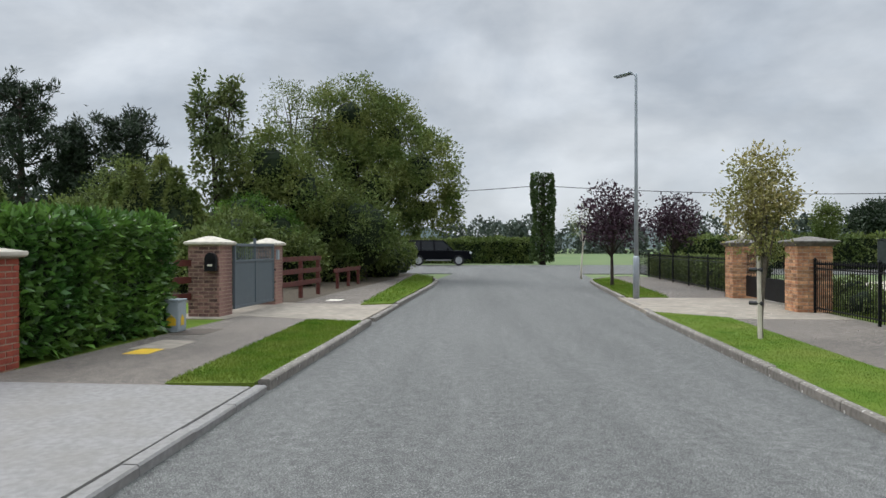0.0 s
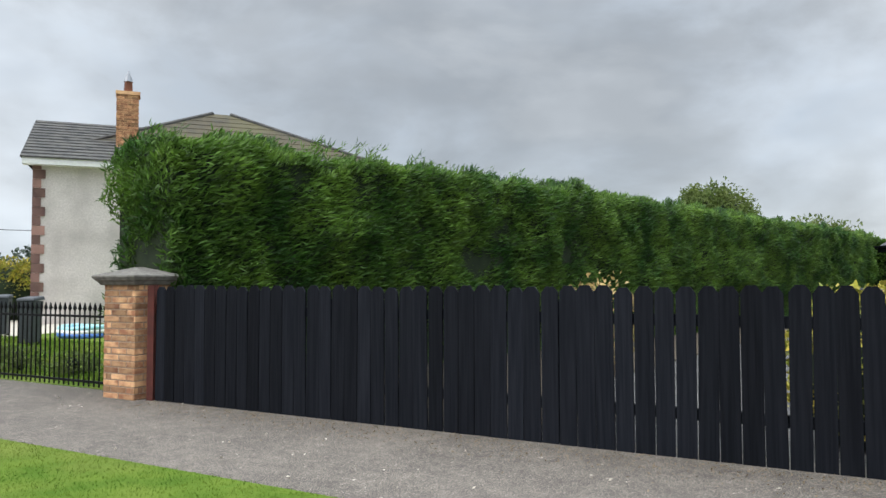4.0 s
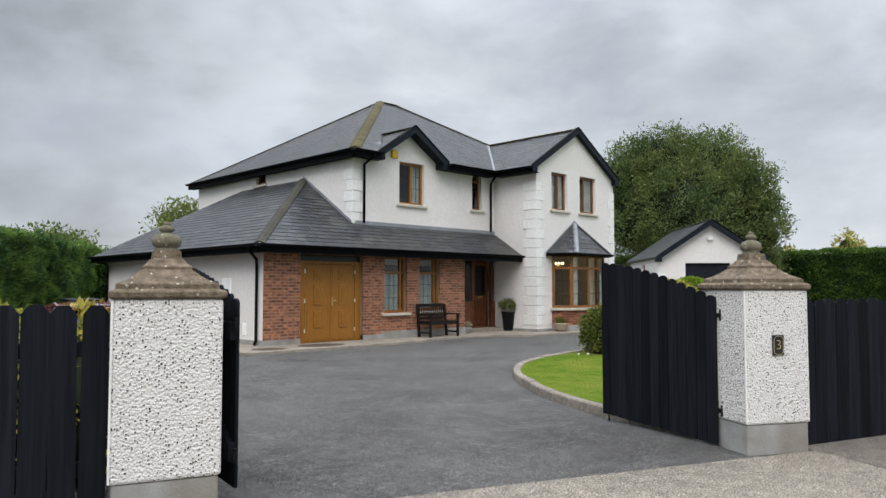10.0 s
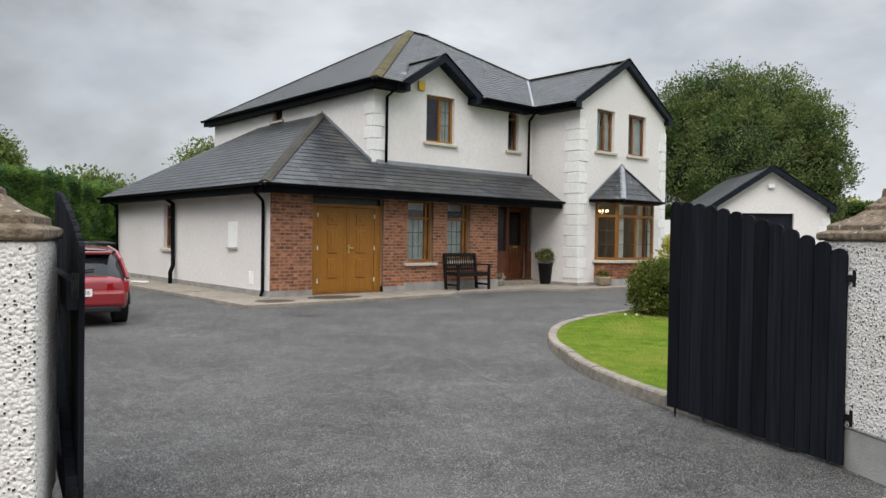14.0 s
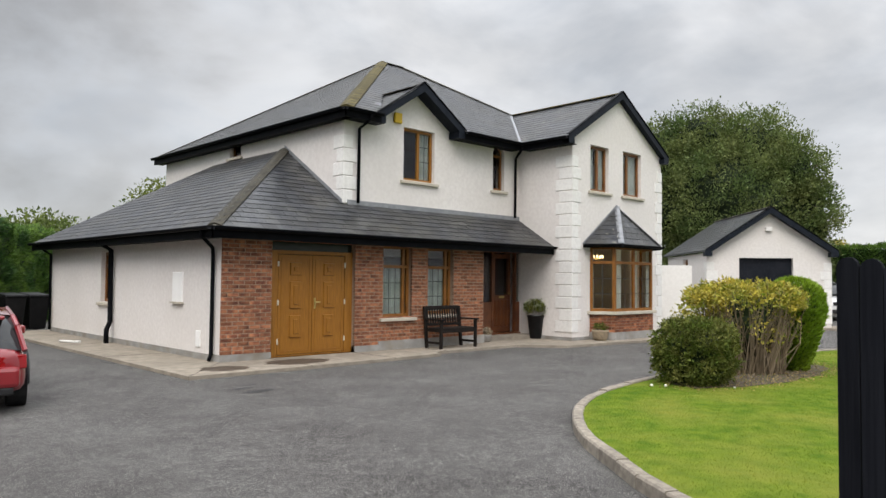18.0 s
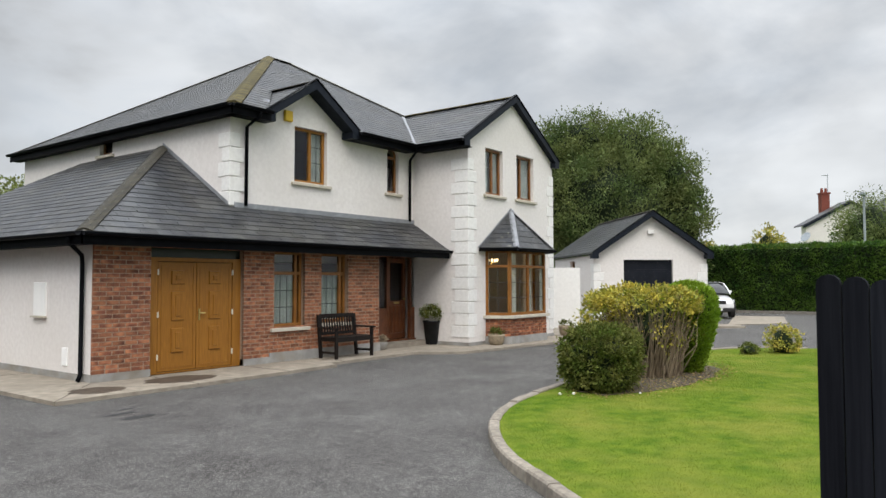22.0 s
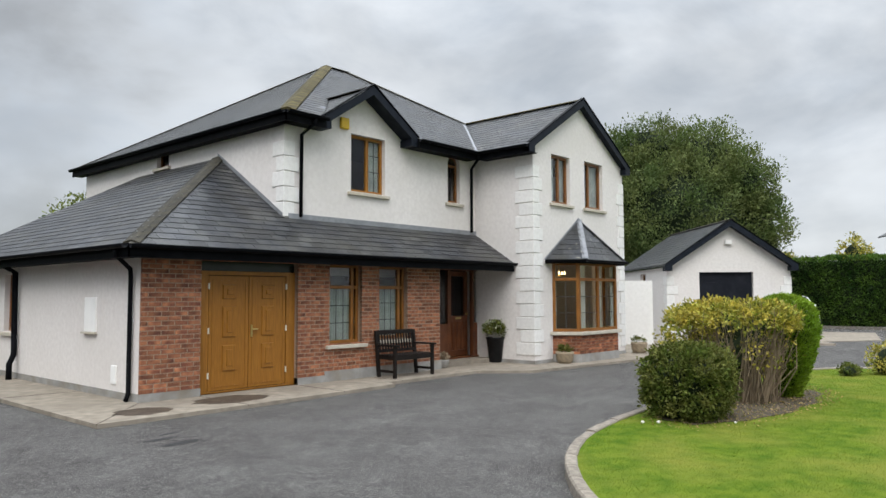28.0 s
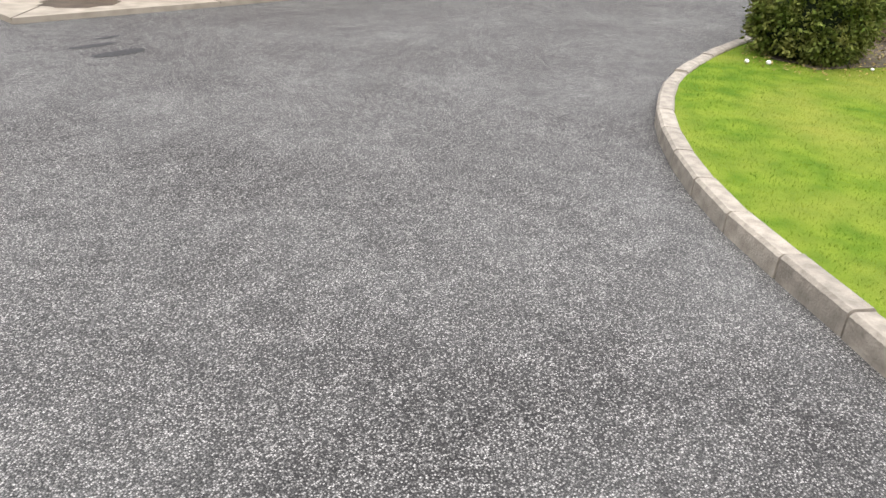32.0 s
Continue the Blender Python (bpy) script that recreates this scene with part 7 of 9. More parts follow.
# ---- loose things by the house ----
def bench(x, y, z, turn, w=1.28):
    b = thing("garden_bench", "dark-stained slatted garden bench against the brick wall", "bench", pose(x, y, z, 0, 0, turn))
    for sx in (0.0, w - 0.06):
        part("front_leg", Geo().box(sx, -0.56, 0, sx + 0.06, -0.50, 0.62), BENCHM, b, bevel=0.005)
        part("back_leg", Geo().hexa([(sx, -0.10, 0), (sx + 0.06, -0.10, 0), (sx + 0.06, -0.04, 0), (sx, -0.04, 0), (sx, 0.00, 0.92), (sx + 0.06, 0.00, 0.92), (sx + 0.06, 0.05, 0.92), (sx, 0.05, 0.92)]), BENCHM, b)
        part("arm_rest", Geo().box(sx - 0.01, -0.62, 0.62, sx + 0.07, -0.02, 0.655), BENCHM, b, bevel=0.008)
        part("side_rail", Geo().box(sx + 0.015, -0.50, 0.36, sx + 0.045, -0.08, 0.43), BENCHM, b)
        part("side_stretcher", Geo().box(sx + 0.015, -0.50, 0.10, sx + 0.045, -0.08, 0.15), BENCHM, b)
    for i in range(5):
        part("seat_slat", Geo().box(-0.005, -0.55 + i * 0.098, 0.43, w + 0.005, -0.475 + i * 0.098, 0.452), BENCHM, b, bevel=0.004)
    part("seat_rail", Geo().box(0.06, -0.545, 0.35, w - 0.06, -0.515, 0.43), BENCHM, b)
    part("top_rail", Geo().box(0.06, 0.0, 0.84, w - 0.06, 0.035, 0.93), BENCHM, b, bevel=0.01)
    part("low_rail", Geo().box(0.06, -0.045, 0.48, w - 0.06, -0.01, 0.54), BENCHM, b)
    n = 13
    for i in range(n):
        xx = 0.09 + i * (w - 0.20) / (n - 1)
        part("back_slat", Geo().slab([(xx, -0.03, 0.54), (xx + 0.035, -0.03, 0.54), (xx + 0.035, 0.015, 0.84), (xx, 0.015, 0.84)], (0, 0.014, 0)), BENCHM, b)
    return b


bench(4.84, -0.08, STRIP_Z, 0, 1.14)
pl = thing("planter", "tall black planter with a clipped pale-flowering shrub", "planter", pose(9.00, 0.10, STRIP_Z))
part("pot", Geo().lathe([(0.15, 0), (0.155, 0.02), (0.215, 0.56), (0.235, 0.57), (0.235, 0.61), (0.20, 0.61), (0.19, 0.55)], 20), POT, pl, smooth=True)
pts, out, _ = clumps((0, 0, 0.78), (0.26, 0.26, 0.2), 60, 26, 0.05, -0.5, 0.6)
leaves("foliage", pts, out, 0.055, BUSH, pl, 0.5)
pts, out, _ = clumps((0, 0, 0.80), (0.29, 0.29, 0.21), 50, 8, 0.04, -0.2, 0.9)
leaves("flowers", pts, out, 0.04, FLOWER, pl, 0.8, label="small pale flowers")
for x, y, r, h, lb in ((7.10, 0.12, 0.13, 0.18, "small grey pot with a dry plant by the door"), (9.85, -1.35, 0.21, 0.27, "weathered stone pot before the bay"), (13.85, -1.25, 0.22, 0.30, "round stone pot with a low plant by the corner")):
    p = thing("flower_pot", lb, "flower pot", pose(x, y, STRIP_Z), "small pots")
    part("pot", Geo().lathe([(r * 0.72, 0), (r * 0.95, h * 0.3), (r, h * 0.75), (r * 1.06, h * 0.82), (r * 1.06, h), (r * 0.9, h), (r * 0.85, h * 0.8)], 16), TERRA if r > 0.15 else PLINTH, p, smooth=True)
    pts, out, _ = clumps((0, 0, h + 0.05), (r * 0.8, r * 0.8, 0.10), 24, 12, 0.03, -0.3, 0.5)
    leaves("plant", pts, out, 0.06, BUSH if r > 0.15 else TERRA, p, 0.4)
g = Geo()
for x, y, a, b, t in ((-0.36, -0.86, 0.40, 0.34, 8), (1.15, -0.72, 0.62, 0.40, 2)):
    ring = [(x + a * math.cos(k * math.pi / 9) * (1 + 0.12 * math.sin(3 * k)), y + b * math.sin(k * math.pi / 9) * (1 + 0.1 * math.cos(2 * k))) for k in range(18)]
    o = part("damp_patch", Geo().prism(ring, STRIP_Z - 0.01, STRIP_Z + 0.003), WET)
    tagged(o, "damp brown stain on the concrete path", "stain", kind="structure")
for x, y, a, b in ((-1.05, -2.72, 0.22, 0.06), (-1.0, -3.10, 0.24, 0.09), (-0.80, -2.45, 0.13, 0.035)):
    ring = [(x + a * math.cos(k * math.pi / 8) * (1 + 0.1 * math.sin(2 * k)), y + 0.12 * a * math.cos(k * math.pi / 8) + b * math.sin(k * math.pi / 8)) for k in range(16)]
    o = part("tar_patch", Geo().prism(ring, DRIVE_Z - 0.02, DRIVE_Z + 0.003), mat("oil_stain", (0.016, 0.016, 0.017), (0.026, 0.026, 0.027), 0.7, 30, 6, 0.3, 120))
    tagged(o, "dark oily patch on the tarmac", "stain", kind="structure")
wp = thing("waste_pipe", "short white plastic pipe lying on the path", "pipe", pose(-0.72, 5.5, STRIP_Z) @ Matrix.Scale(0.6, 4))
part("pipe", Geo().tube([(-0.35, 0.75, 0.05), (0.0, 0.05, 0.05)], 0.045, 10), SMOOTH, wp, smooth=True)
part("elbow", Geo().tube([(0.0, 0.05, 0.05), (0.03, -0.03, 0.05), (0.14, -0.08, 0.05)], 0.058, 10), SMOOTH, wp, smooth=True)
for x, y in ((-0.75, 11.0), (-0.1, 11.2)):
    wb = thing("wheelie_bin", "dark wheeled rubbish bin behind the house", "bin", pose(x, y, DRIVE_Z, 0, 0, 10), "bins")
    part("body", Geo().hexa([(-0.22, -0.25, 0.05), (0.22, -0.25, 0.05), (0.22, 0.25, 0.05), (-0.22, 0.25, 0.05), (-0.29, -0.32, 0.98), (0.29, -0.32, 0.98), (0.29, 0.34, 0.98), (-0.29, 0.34, 0.98)]), POT, wb, bevel=0.03)
    part("lid", Geo().hexa([(-0.31, -0.36, 0.98), (0.31, -0.36, 0.98), (0.31, 0.40, 1.0), (-0.31, 0.40, 1.0), (-0.28, -0.32, 1.04), (0.28, -0.32, 1.04), (0.28, 0.38, 1.09), (-0.28, 0.38, 1.09)]), POT, wb, bevel=0.02)
    for s in (-0.22, 0.16):
        part("wheel", Geo().tube([(s, 0.24, 0.1), (s + 0.06, 0.24, 0.1)], 0.1, 14), RUBBER, wb)


# ---- vehicles ----
def smooth_sub(ob, n=2):
    mod = ob.modifiers.new("round", "SUBSURF")
    mod.levels, mod.render_levels = n, n
    ob.data.shade_smooth()


def loft(sections):
    """Skin through rings of equally many points."""
    g = Geo()
    n = len(sections[0])
    g.v = [tuple(p) for s in sections for p in s]
    for i in range(len(sections) - 1):
        for j in range(n):
            a, b = i * n + j, i * n + (j + 1) % n
            g.f.append((a, b, b + n, a + n))
    g.f.append(tuple(range(n - 1, -1, -1)))
    e = (len(sections) - 1) * n
    g.f.append(tuple(e + j for j in range(n)))
    return g


def car(name, label, m, L, W, H, paint, tall, wheel=0.32, hood=0.72, plate=""):
    """A car along +x with its rear at 0: body, cabin glass and roof, wheels, lamps, bumpers, plate."""
    c = thing(name, label, "car", m)
    w, belt = W / 2, hood + (0.20 if tall else 0.17)
    cl = 0.20 + (0.06 if tall else 0)
    # stations: x, top height, half width
    st = [(0.0, belt - 0.10, w * 0.86), (0.06, belt - 0.02, w * 0.93), (0.35, belt, w), (L * 0.30, belt, w), (L * 0.55, belt - 0.02, w), (L * 0.68, hood + 0.08, w * 0.99), (L * 0.90, hood - 0.04, w * 0.95), (L - 0.08, hood - 0.14, w * 0.86), (L, hood - 0.24, w * 0.74)]
    secs = []
    for x, t, hw in st:
        lo = cl + (0.10 if x < 0.05 or x > L - 0.1 else 0.0)
        mid = lo + (t - lo) * 0.55
        secs.append([(x, -hw * 0.92, lo), (x, -hw, lo + 0.10), (x, -hw * 1.0, mid), (x, -hw * 0.95, t - 0.03), (x, -hw * 0.80, t), (x, 0, t + 0.015), (x, hw * 0.80, t), (x, hw * 0.95, t - 0.03), (x, hw * 1.0, mid), (x, hw, lo + 0.10), (x, hw * 0.92, lo), (x, 0, lo)])
    body = part("body", loft(secs), paint, c)
    smooth_sub(body, 1)
    # cabin: glass band and roof skin
    r0, r1 = (0.22, L * 0.60) if not tall else (0.10, L * 0.56)
    f1 = L * 0.70
    cab = Geo()
    # roof line seen from the side, swept across the width
    prof = [(0.05 if tall else 0.10, belt - 0.06), (r0 + 0.05, belt + (H - belt) * 0.55), (r0 + 0.24, H - 0.06), (L * 0.34, H), (r1 - 0.12, H - 0.05), (r1 + (f1 - r1) * 0.55, belt + (H - belt) * 0.42), (f1 + 0.05, belt - 0.06)]
    rows = []
    for x, z in prof:
        k = (z - belt) / (H - belt)
        hw = w * (0.93 - 0.17 * max(k, 0))
        rows.append([(x, -hw, z), (x, -hw * 0.6, z + 0.025), (x, 0, z + 0.035), (x, hw * 0.6, z + 0.025), (x, hw, z)])
    n = 5
    cab.v = [p for r in rows for p in r]
    for i in range(len(rows) - 1):
        for j in range(n - 1):
            cab.f.append((i * n + j, (i + 1) * n + j, (i + 1) * n + j + 1, i * n + j + 1))
    cab.f.append(tuple(i * n for i in range(len(rows)))[::-1])
    cab.f.append(tuple(i * n + n - 1 for i in range(len(rows))))
    cabin = part("cabin", cab, CARGL, c, "dark glazed cabin")
    cabin.data.shade_smooth()
    roof = Geo()
    rr = [(x, y * 1.012, z + 0.012) for r in rows[2:5] for x, y, z in r]
    roof.v = rr
    for i in range(2):
        for j in range(n - 1):
            roof.f.append((i * n + j, (i + 1) * n + j, (i + 1) * n + j + 1, i * n + j + 1))
    part("roof_panel", roof, paint, c).data.shade_smooth()
    for s in (-1, 1):
        for k in (0, 1, 2, 3, 4, 5):
            a, b = rows[k][0 if s < 0 else 4], rows[k + 1][0 if s < 0 else 4]
            part("pillar_trim", Geo().tube([(a[0], a[1] * 1.005, a[2]), (b[0], b[1] * 1.005, b[2])], 0.032, 6), paint, c)
        for xx in ((L * 0.30, L * 0.47) if tall else (L * 0.24, L * 0.44)):
            k = w * 0.93
            part("door_pillar", Geo().slab([(xx - 0.035, s * k, belt - 0.05), (xx + 0.035, s * k, belt - 0.05), (xx + 0.02, s * w * 0.775, H - 0.05), (xx - 0.05, s * w * 0.775, H - 0.05)], (0, s * 0.012, 0)), paint, c)
        for xx in (L * 0.18, L * 0.80):
            wh = part("wheel", Geo().tube([(xx, s * (w - 0.20), wheel), (xx, s * (w + 0.005), wheel)], wheel, 24), RUBBER, c, "black tyre")
            part("rim", Geo().tube([(xx, s * (w - 0.02), wheel), (xx, s * (w + 0.012), wheel)], wheel * 0.64, 18), ALLOY, wh, "alloy rim")
            for q in range(5):
                a = q * 1.2566
                part("spoke_gap", Geo().slab([(xx + wheel * (0.22 * math.cos(a) + 0.10 * math.cos(a + 1.57)), s * (w + 0.013), wheel * (1 + 0.22 * math.sin(a) + 0.10 * math.sin(a + 1.57))), (xx + wheel * (0.22 * math.cos(a) - 0.10 * math.cos(a + 1.57)), s * (w + 0.013), wheel * (1 + 0.22 * math.sin(a) - 0.10 * math.sin(a + 1.57))), (xx + wheel * (0.55 * math.cos(a) - 0.15 * math.cos(a + 1.57)), s * (w + 0.013), wheel * (1 + 0.55 * math.sin(a) - 0.15 * math.sin(a + 1.57))), (xx + wheel * (0.55 * math.cos(a) + 0.15 * math.cos(a + 1.57)), s * (w + 0.013), wheel * (1 + 0.55 * math.sin(a) + 0.15 * math.sin(a + 1.57)))], (0, s * 0.003, 0)), INK, wh)
            arch_ = [(xx + (wheel + 0.05) * math.cos(math.pi * i / 10), s * (w * 0.995), wheel + (wheel + 0.05) * math.sin(math.pi * i / 10)) for i in range(11)]
            part("wheel_arch", Geo().tube(arch_, 0.028, 6), INK, c)
        part("tail_lamp", Geo().hexa([(-0.015, s * w * 0.56, belt - 0.26), (0.06, s * w * 0.96, belt - 0.26), (0.14, s * w * 0.97, belt - 0.26), (0.03, s * w * 0.56, belt - 0.26), (-0.005, s * w * 0.58, belt - 0.12), (0.09, s * w * 0.955, belt - 0.10), (0.17, s * w * 0.96, belt - 0.10), (0.04, s * w * 0.58, belt - 0.12)]), LAMPR, c, "red tail lamp", bevel=0.012)
        part("head_lamp", Geo().hexa([(L - 0.03, s * w * 0.50, hood - 0.26), (L - 0.14, s * w * 0.86, hood - 0.24), (L - 0.30, s * w * 0.93, hood - 0.22), (L - 0.15, s * w * 0.52, hood - 0.24), (L - 0.06, s * w * 0.50, hood - 0.15), (L - 0.17, s * w * 0.86, hood - 0.12), (L - 0.32, s * w * 0.93, hood - 0.10), (L - 0.18, s * w * 0.52, hood - 0.12)]), LAMPW, c, "clear head lamp", bevel=0.012)
        part("mirror", Geo().box(L * 0.60, min(s * w * 0.95, s * (w + 0.09)), belt - 0.02, L * 0.60 + 0.12, max(s * w * 0.95, s * (w + 0.09)), belt + 0.10), paint, c, bevel=0.03)
        part("sill_trim", Geo().box(L * 0.26, min(s * w * 0.97, s * (w + 0.01)), cl + 0.02, L * 0.72, max(s * w * 0.97, s * (w + 0.01)), cl + 0.09), INK if tall else paint, c)
    part("rear_bumper", Geo().box(-0.05, -w * 0.88, cl + 0.10, 0.12, w * 0.88, cl + 0.34), paint, c, bevel=0.05)
    part("rear_skirt", Geo().box(-0.03, -w * 0.80, cl + 0.02, 0.12, w * 0.80, cl + 0.11), INK, c, bevel=0.02)
    part("front_bumper", Geo().box(L - 0.14, -w * 0.84, cl + 0.02, L + 0.04, w * 0.84, cl + 0.20), INK if tall else paint, c, bevel=0.05)
    part("grille", Geo().box(L - 0.05, -w * 0.46, hood - 0.30, L + 0.012, w * 0.46, hood - 0.14), INK, c, bevel=0.01)
    npl = part("number_plate", Geo().box(-0.062, -0.26, cl + 0.26, -0.050, 0.26, cl + 0.37), PLATE, c, "pale number plate")
    part("front_plate", Geo().box(L + 0.04, -0.26, cl + 0.08, L + 0.05, 0.26, cl + 0.19), PLATE, c)
    if plate:
        cu = bpy.data.curves.new("plate_text", "FONT")
        cu.body, cu.size, cu.extrude, cu.align_x, cu.align_y = plate, 0.085, 0.001, "CENTER", "CENTER"
        ob = new("plate_text", cu)
        me = bpy.data.meshes.new_from_object(ob.evaluated_get(bpy.context.evaluated_depsgraph_get()))
        bpy.data.objects.remove(ob)
        me.materials.clear()
        me.materials.append(INK)
        part("plate_text", me, None, npl, "dark registration characters", at=pose(-0.0635, 0, cl + 0.315, 90, 0, -90))
        part("rear_badge", Geo().tube([(-0.02, 0, belt - 0.16), (0.03, 0, belt - 0.16)], 0.05, 16), ALLOY, c, "plain round badge")
        part("rear_wiper", Geo().tube([(0.10, 0.02, belt + 0.05), (0.13, -0.30, belt + 0.08)], 0.012, 6), INK, c)
        part("spoiler", Geo().box(r0 - 0.02, -w * 0.68, H - 0.09, r0 + 0.26, w * 0.68, H - 0.04), paint, c, bevel=0.02)
        part("aerial", Geo().tube([(L * 0.16, 0, H), (L * 0.11, 0, H + 0.10)], 0.012, 6), INK, c)
    return c


car("hatchback", "dark red five-door hatchback parked on the drive, seen from behind", pose(-4.62, -2.75, DRIVE_Z, 0, 0, 79.5), 3.9, 1.62, 1.15, CARRED, False, 0.29, 0.60, plate="161-D-13936")
car("crossover_car", "white crossover car parked beyond the garage", pose(31.25, 0.38, -0.02, 0, 0, 207), 4.4, 1.80, 1.58, CARWHT, True, 0.35, 0.92)
car("estate_car", "dark blue estate car parked beside the neighbour's house", pose(-30.45, 5.1, -0.04, 0, 0, 128) @ pose(4.2, 0, 0, 0, 0, 180), 4.4, 1.76, 1.38, CARBLK, True, 0.34, 0.90)

van = thing("box_trailer", "dark grey boxy trailer parked far up the neighbour's drive", "trailer", pose(-40.3, 13.2, -0.05, 0, 0, 133))
part("box", Geo().box(0, -0.95, 0.55, 2.9, 0.95, 1.72), TRAILER, van, bevel=0.05)
part("lid", Geo().box(-0.03, -0.98, 1.72, 2.93, 0.98, 1.78), INK, van, bevel=0.02)
part("chassis", Geo().box(-0.05, -0.80, 0.42, 4.0, 0.80, 0.54), IRON, van)
for s in (-1, 1):
    wh = part("wheel", Geo().tube([(1.4, s * 0.78, 0.32), (1.4, s * 0.98, 0.32)], 0.32, 18), RUBBER, van, "black tyre")
    part("rim", Geo().tube([(1.4, s * 0.96, 0.32), (1.4, s * 0.99, 0.32)], 0.19, 14), ALLOY, wh, "steel rim")
part("jockey_wheel", Geo().tube([(3.8, 0, 0.02), (3.8, 0, 0.5)], 0.03, 8), GALV, van)
# the second, slim one stands in for a grey post, built with the bin's shape
for x, y, k, a in ((-24.75, 0.35, 0.92, 30), (-21.95, -2.0, 0.72, 12)):
    wb = thing("wheelie_bin", "grey bin-shaped body standing in the neighbour's garden", "bin", pose(x, y, -0.045, 0, 0, a) @ Matrix.Diagonal((k, k, 1, 1)), "neighbour's bins")
    part("body", Geo().hexa([(-0.20, -0.22, 0.05), (0.20, -0.22, 0.05), (0.20, 0.22, 0.05), (-0.20, 0.22, 0.05), (-0.26, -0.28, 0.96), (0.26, -0.28, 0.96), (0.26, 0.30, 0.96), (-0.26, 0.30, 0.96)]), BINGREY, wb, bevel=0.03)
    part("lid", Geo().hexa([(-0.28, -0.31, 0.96), (0.28, -0.31, 0.96), (0.28, 0.35, 0.98), (-0.28, 0.35, 0.98), (-0.25, -0.28, 1.02), (0.25, -0.28, 1.02), (0.25, 0.33, 1.06), (-0.25, 0.33, 1.06)]), BINGREY, wb, bevel=0.02)
    for s in (-0.20, 0.14):
        part("wheel", Geo().tube([(s, 0.22, 0.1), (s + 0.06, 0.22, 0.1)], 0.1, 14), RUBBER, wb)
pool = thing("paddling_pool", "slack pale blue and white paddling pool on the neighbour's grass", "paddling pool", pose(-22.35, 0.35, -0.045))
for k, (mtl, r, z) in enumerate(((PLASTB, 0.56, 0.07), (WHITEP, 0.54, 0.16), (PLASTT, 0.52, 0.23))):
    part("ring", Geo().tube([((r + 0.03 * math.sin(3 * q + k)) * math.cos(q), (r + 0.04 * math.cos(2 * q)) * math.sin(q), z + 0.02 * math.sin(2 * q + k)) for q in (i * math.pi / 12 for i in range(25))], 0.075, 8), mtl, pool, smooth=True)
part("floor_sheet", Geo().prism([(0.55 * math.cos(i * math.pi / 10), 0.55 * math.sin(i * math.pi / 10)) for i in range(20)], 0.0, 0.02), PLASTB, pool)


def ahead(d, s):
    """Plan point d metres up the road from where the walk starts and s metres to its right."""
    return (-10.43 - 0.9752 * d + 0.2216 * s, -16.36 + 0.2216 * d + 0.9752 * s)



x, y = ahead(61.0, -3.0)
suv = thing("off_road_car", "black boxy off-road car on the crossing road", "car", pose(x, y, ROAD_Z, 0, 0, 77.2) @ Matrix.Scale(1.13, 4))
part("body", Geo().hexa([(0.0, -0.92, 0.45), (4.75, -0.92, 0.45), (4.75, 0.92, 0.45), (0.0, 0.92, 0.45), (0.05, -0.94, 1.12), (4.60, -0.90, 1.08), (4.60, 0.90, 1.08), (0.05, 0.94, 1.12)]), CARBLK, suv, bevel=0.06)
part("roof_panel", Geo().hexa([(0.12, -0.80, 1.76), (2.75, -0.80, 1.76), (2.75, 0.80, 1.76), (0.12, 0.80, 1.76), (0.18, -0.76, 1.86), (2.65, -0.76, 1.86), (2.65, 0.76, 1.86), (0.18, 0.76, 1.86)]), CARBLK, suv, bevel=0.04)
part("cabin", Geo().hexa([(0.09, -0.87, 1.12), (3.45, -0.87, 1.10), (3.45, 0.87, 1.10), (0.09, 0.87, 1.12), (0.15, -0.77, 1.77), (2.72, -0.77, 1.77), (2.72, 0.77, 1.77), (0.15, 0.77, 1.77)]), CARGL, suv, "dark glazed cabin")
for side in (-1, 1):
    for xa, xb in ((0.10, 0.15), (1.05, 1.05), (2.05, 1.98), (3.42, 2.70)):
        part("door_pillar", Geo().slab([(xa - 0.05, side * 0.875, 1.10), (xa + 0.06, side * 0.875, 1.10), (xb + 0.05, side * 0.785, 1.78), (xb - 0.05, side * 0.785, 1.78)], (0, side * 0.012, 0)), CARBLK, suv)
    for xx in (0.88, 3.80):
        wh = part("wheel", Geo().tube([(xx, side * 0.68, 0.38), (xx, side * 0.94, 0.38)], 0.38, 24), RUBBER, suv, "black tyre")
        part("rim", Geo().tube([(xx, side * 0.92, 0.38), (xx, side * 0.955, 0.38)], 0.25, 18), ALLOY, wh, "alloy rim")
    part("side_step", Geo().box(1.40, min(side * 0.86, side * 0.98), 0.36, 3.25, max(side * 0.86, side * 0.98), 0.42), ALLOY, suv, "silver side step")
    part("head_lamp", Geo().box(4.52, min(side * 0.58, side * 0.90), 0.84, 4.72, max(side * 0.58, side * 0.90), 1.02), LAMPW, suv, "clear head lamp", bevel=0.02)
    part("tail_lamp", Geo().box(0.0, min(side * 0.78, side * 0.95), 0.75, 0.10, max(side * 0.78, side * 0.95), 1.10), LAMPR, suv, "red tail lamp", bevel=0.02)
    part("mirror", Geo().box(2.95, min(side * 0.90, side * 1.06), 1.10, 3.07, max(side * 0.90, side * 1.06), 1.30), CARBLK, suv, bevel=0.03)

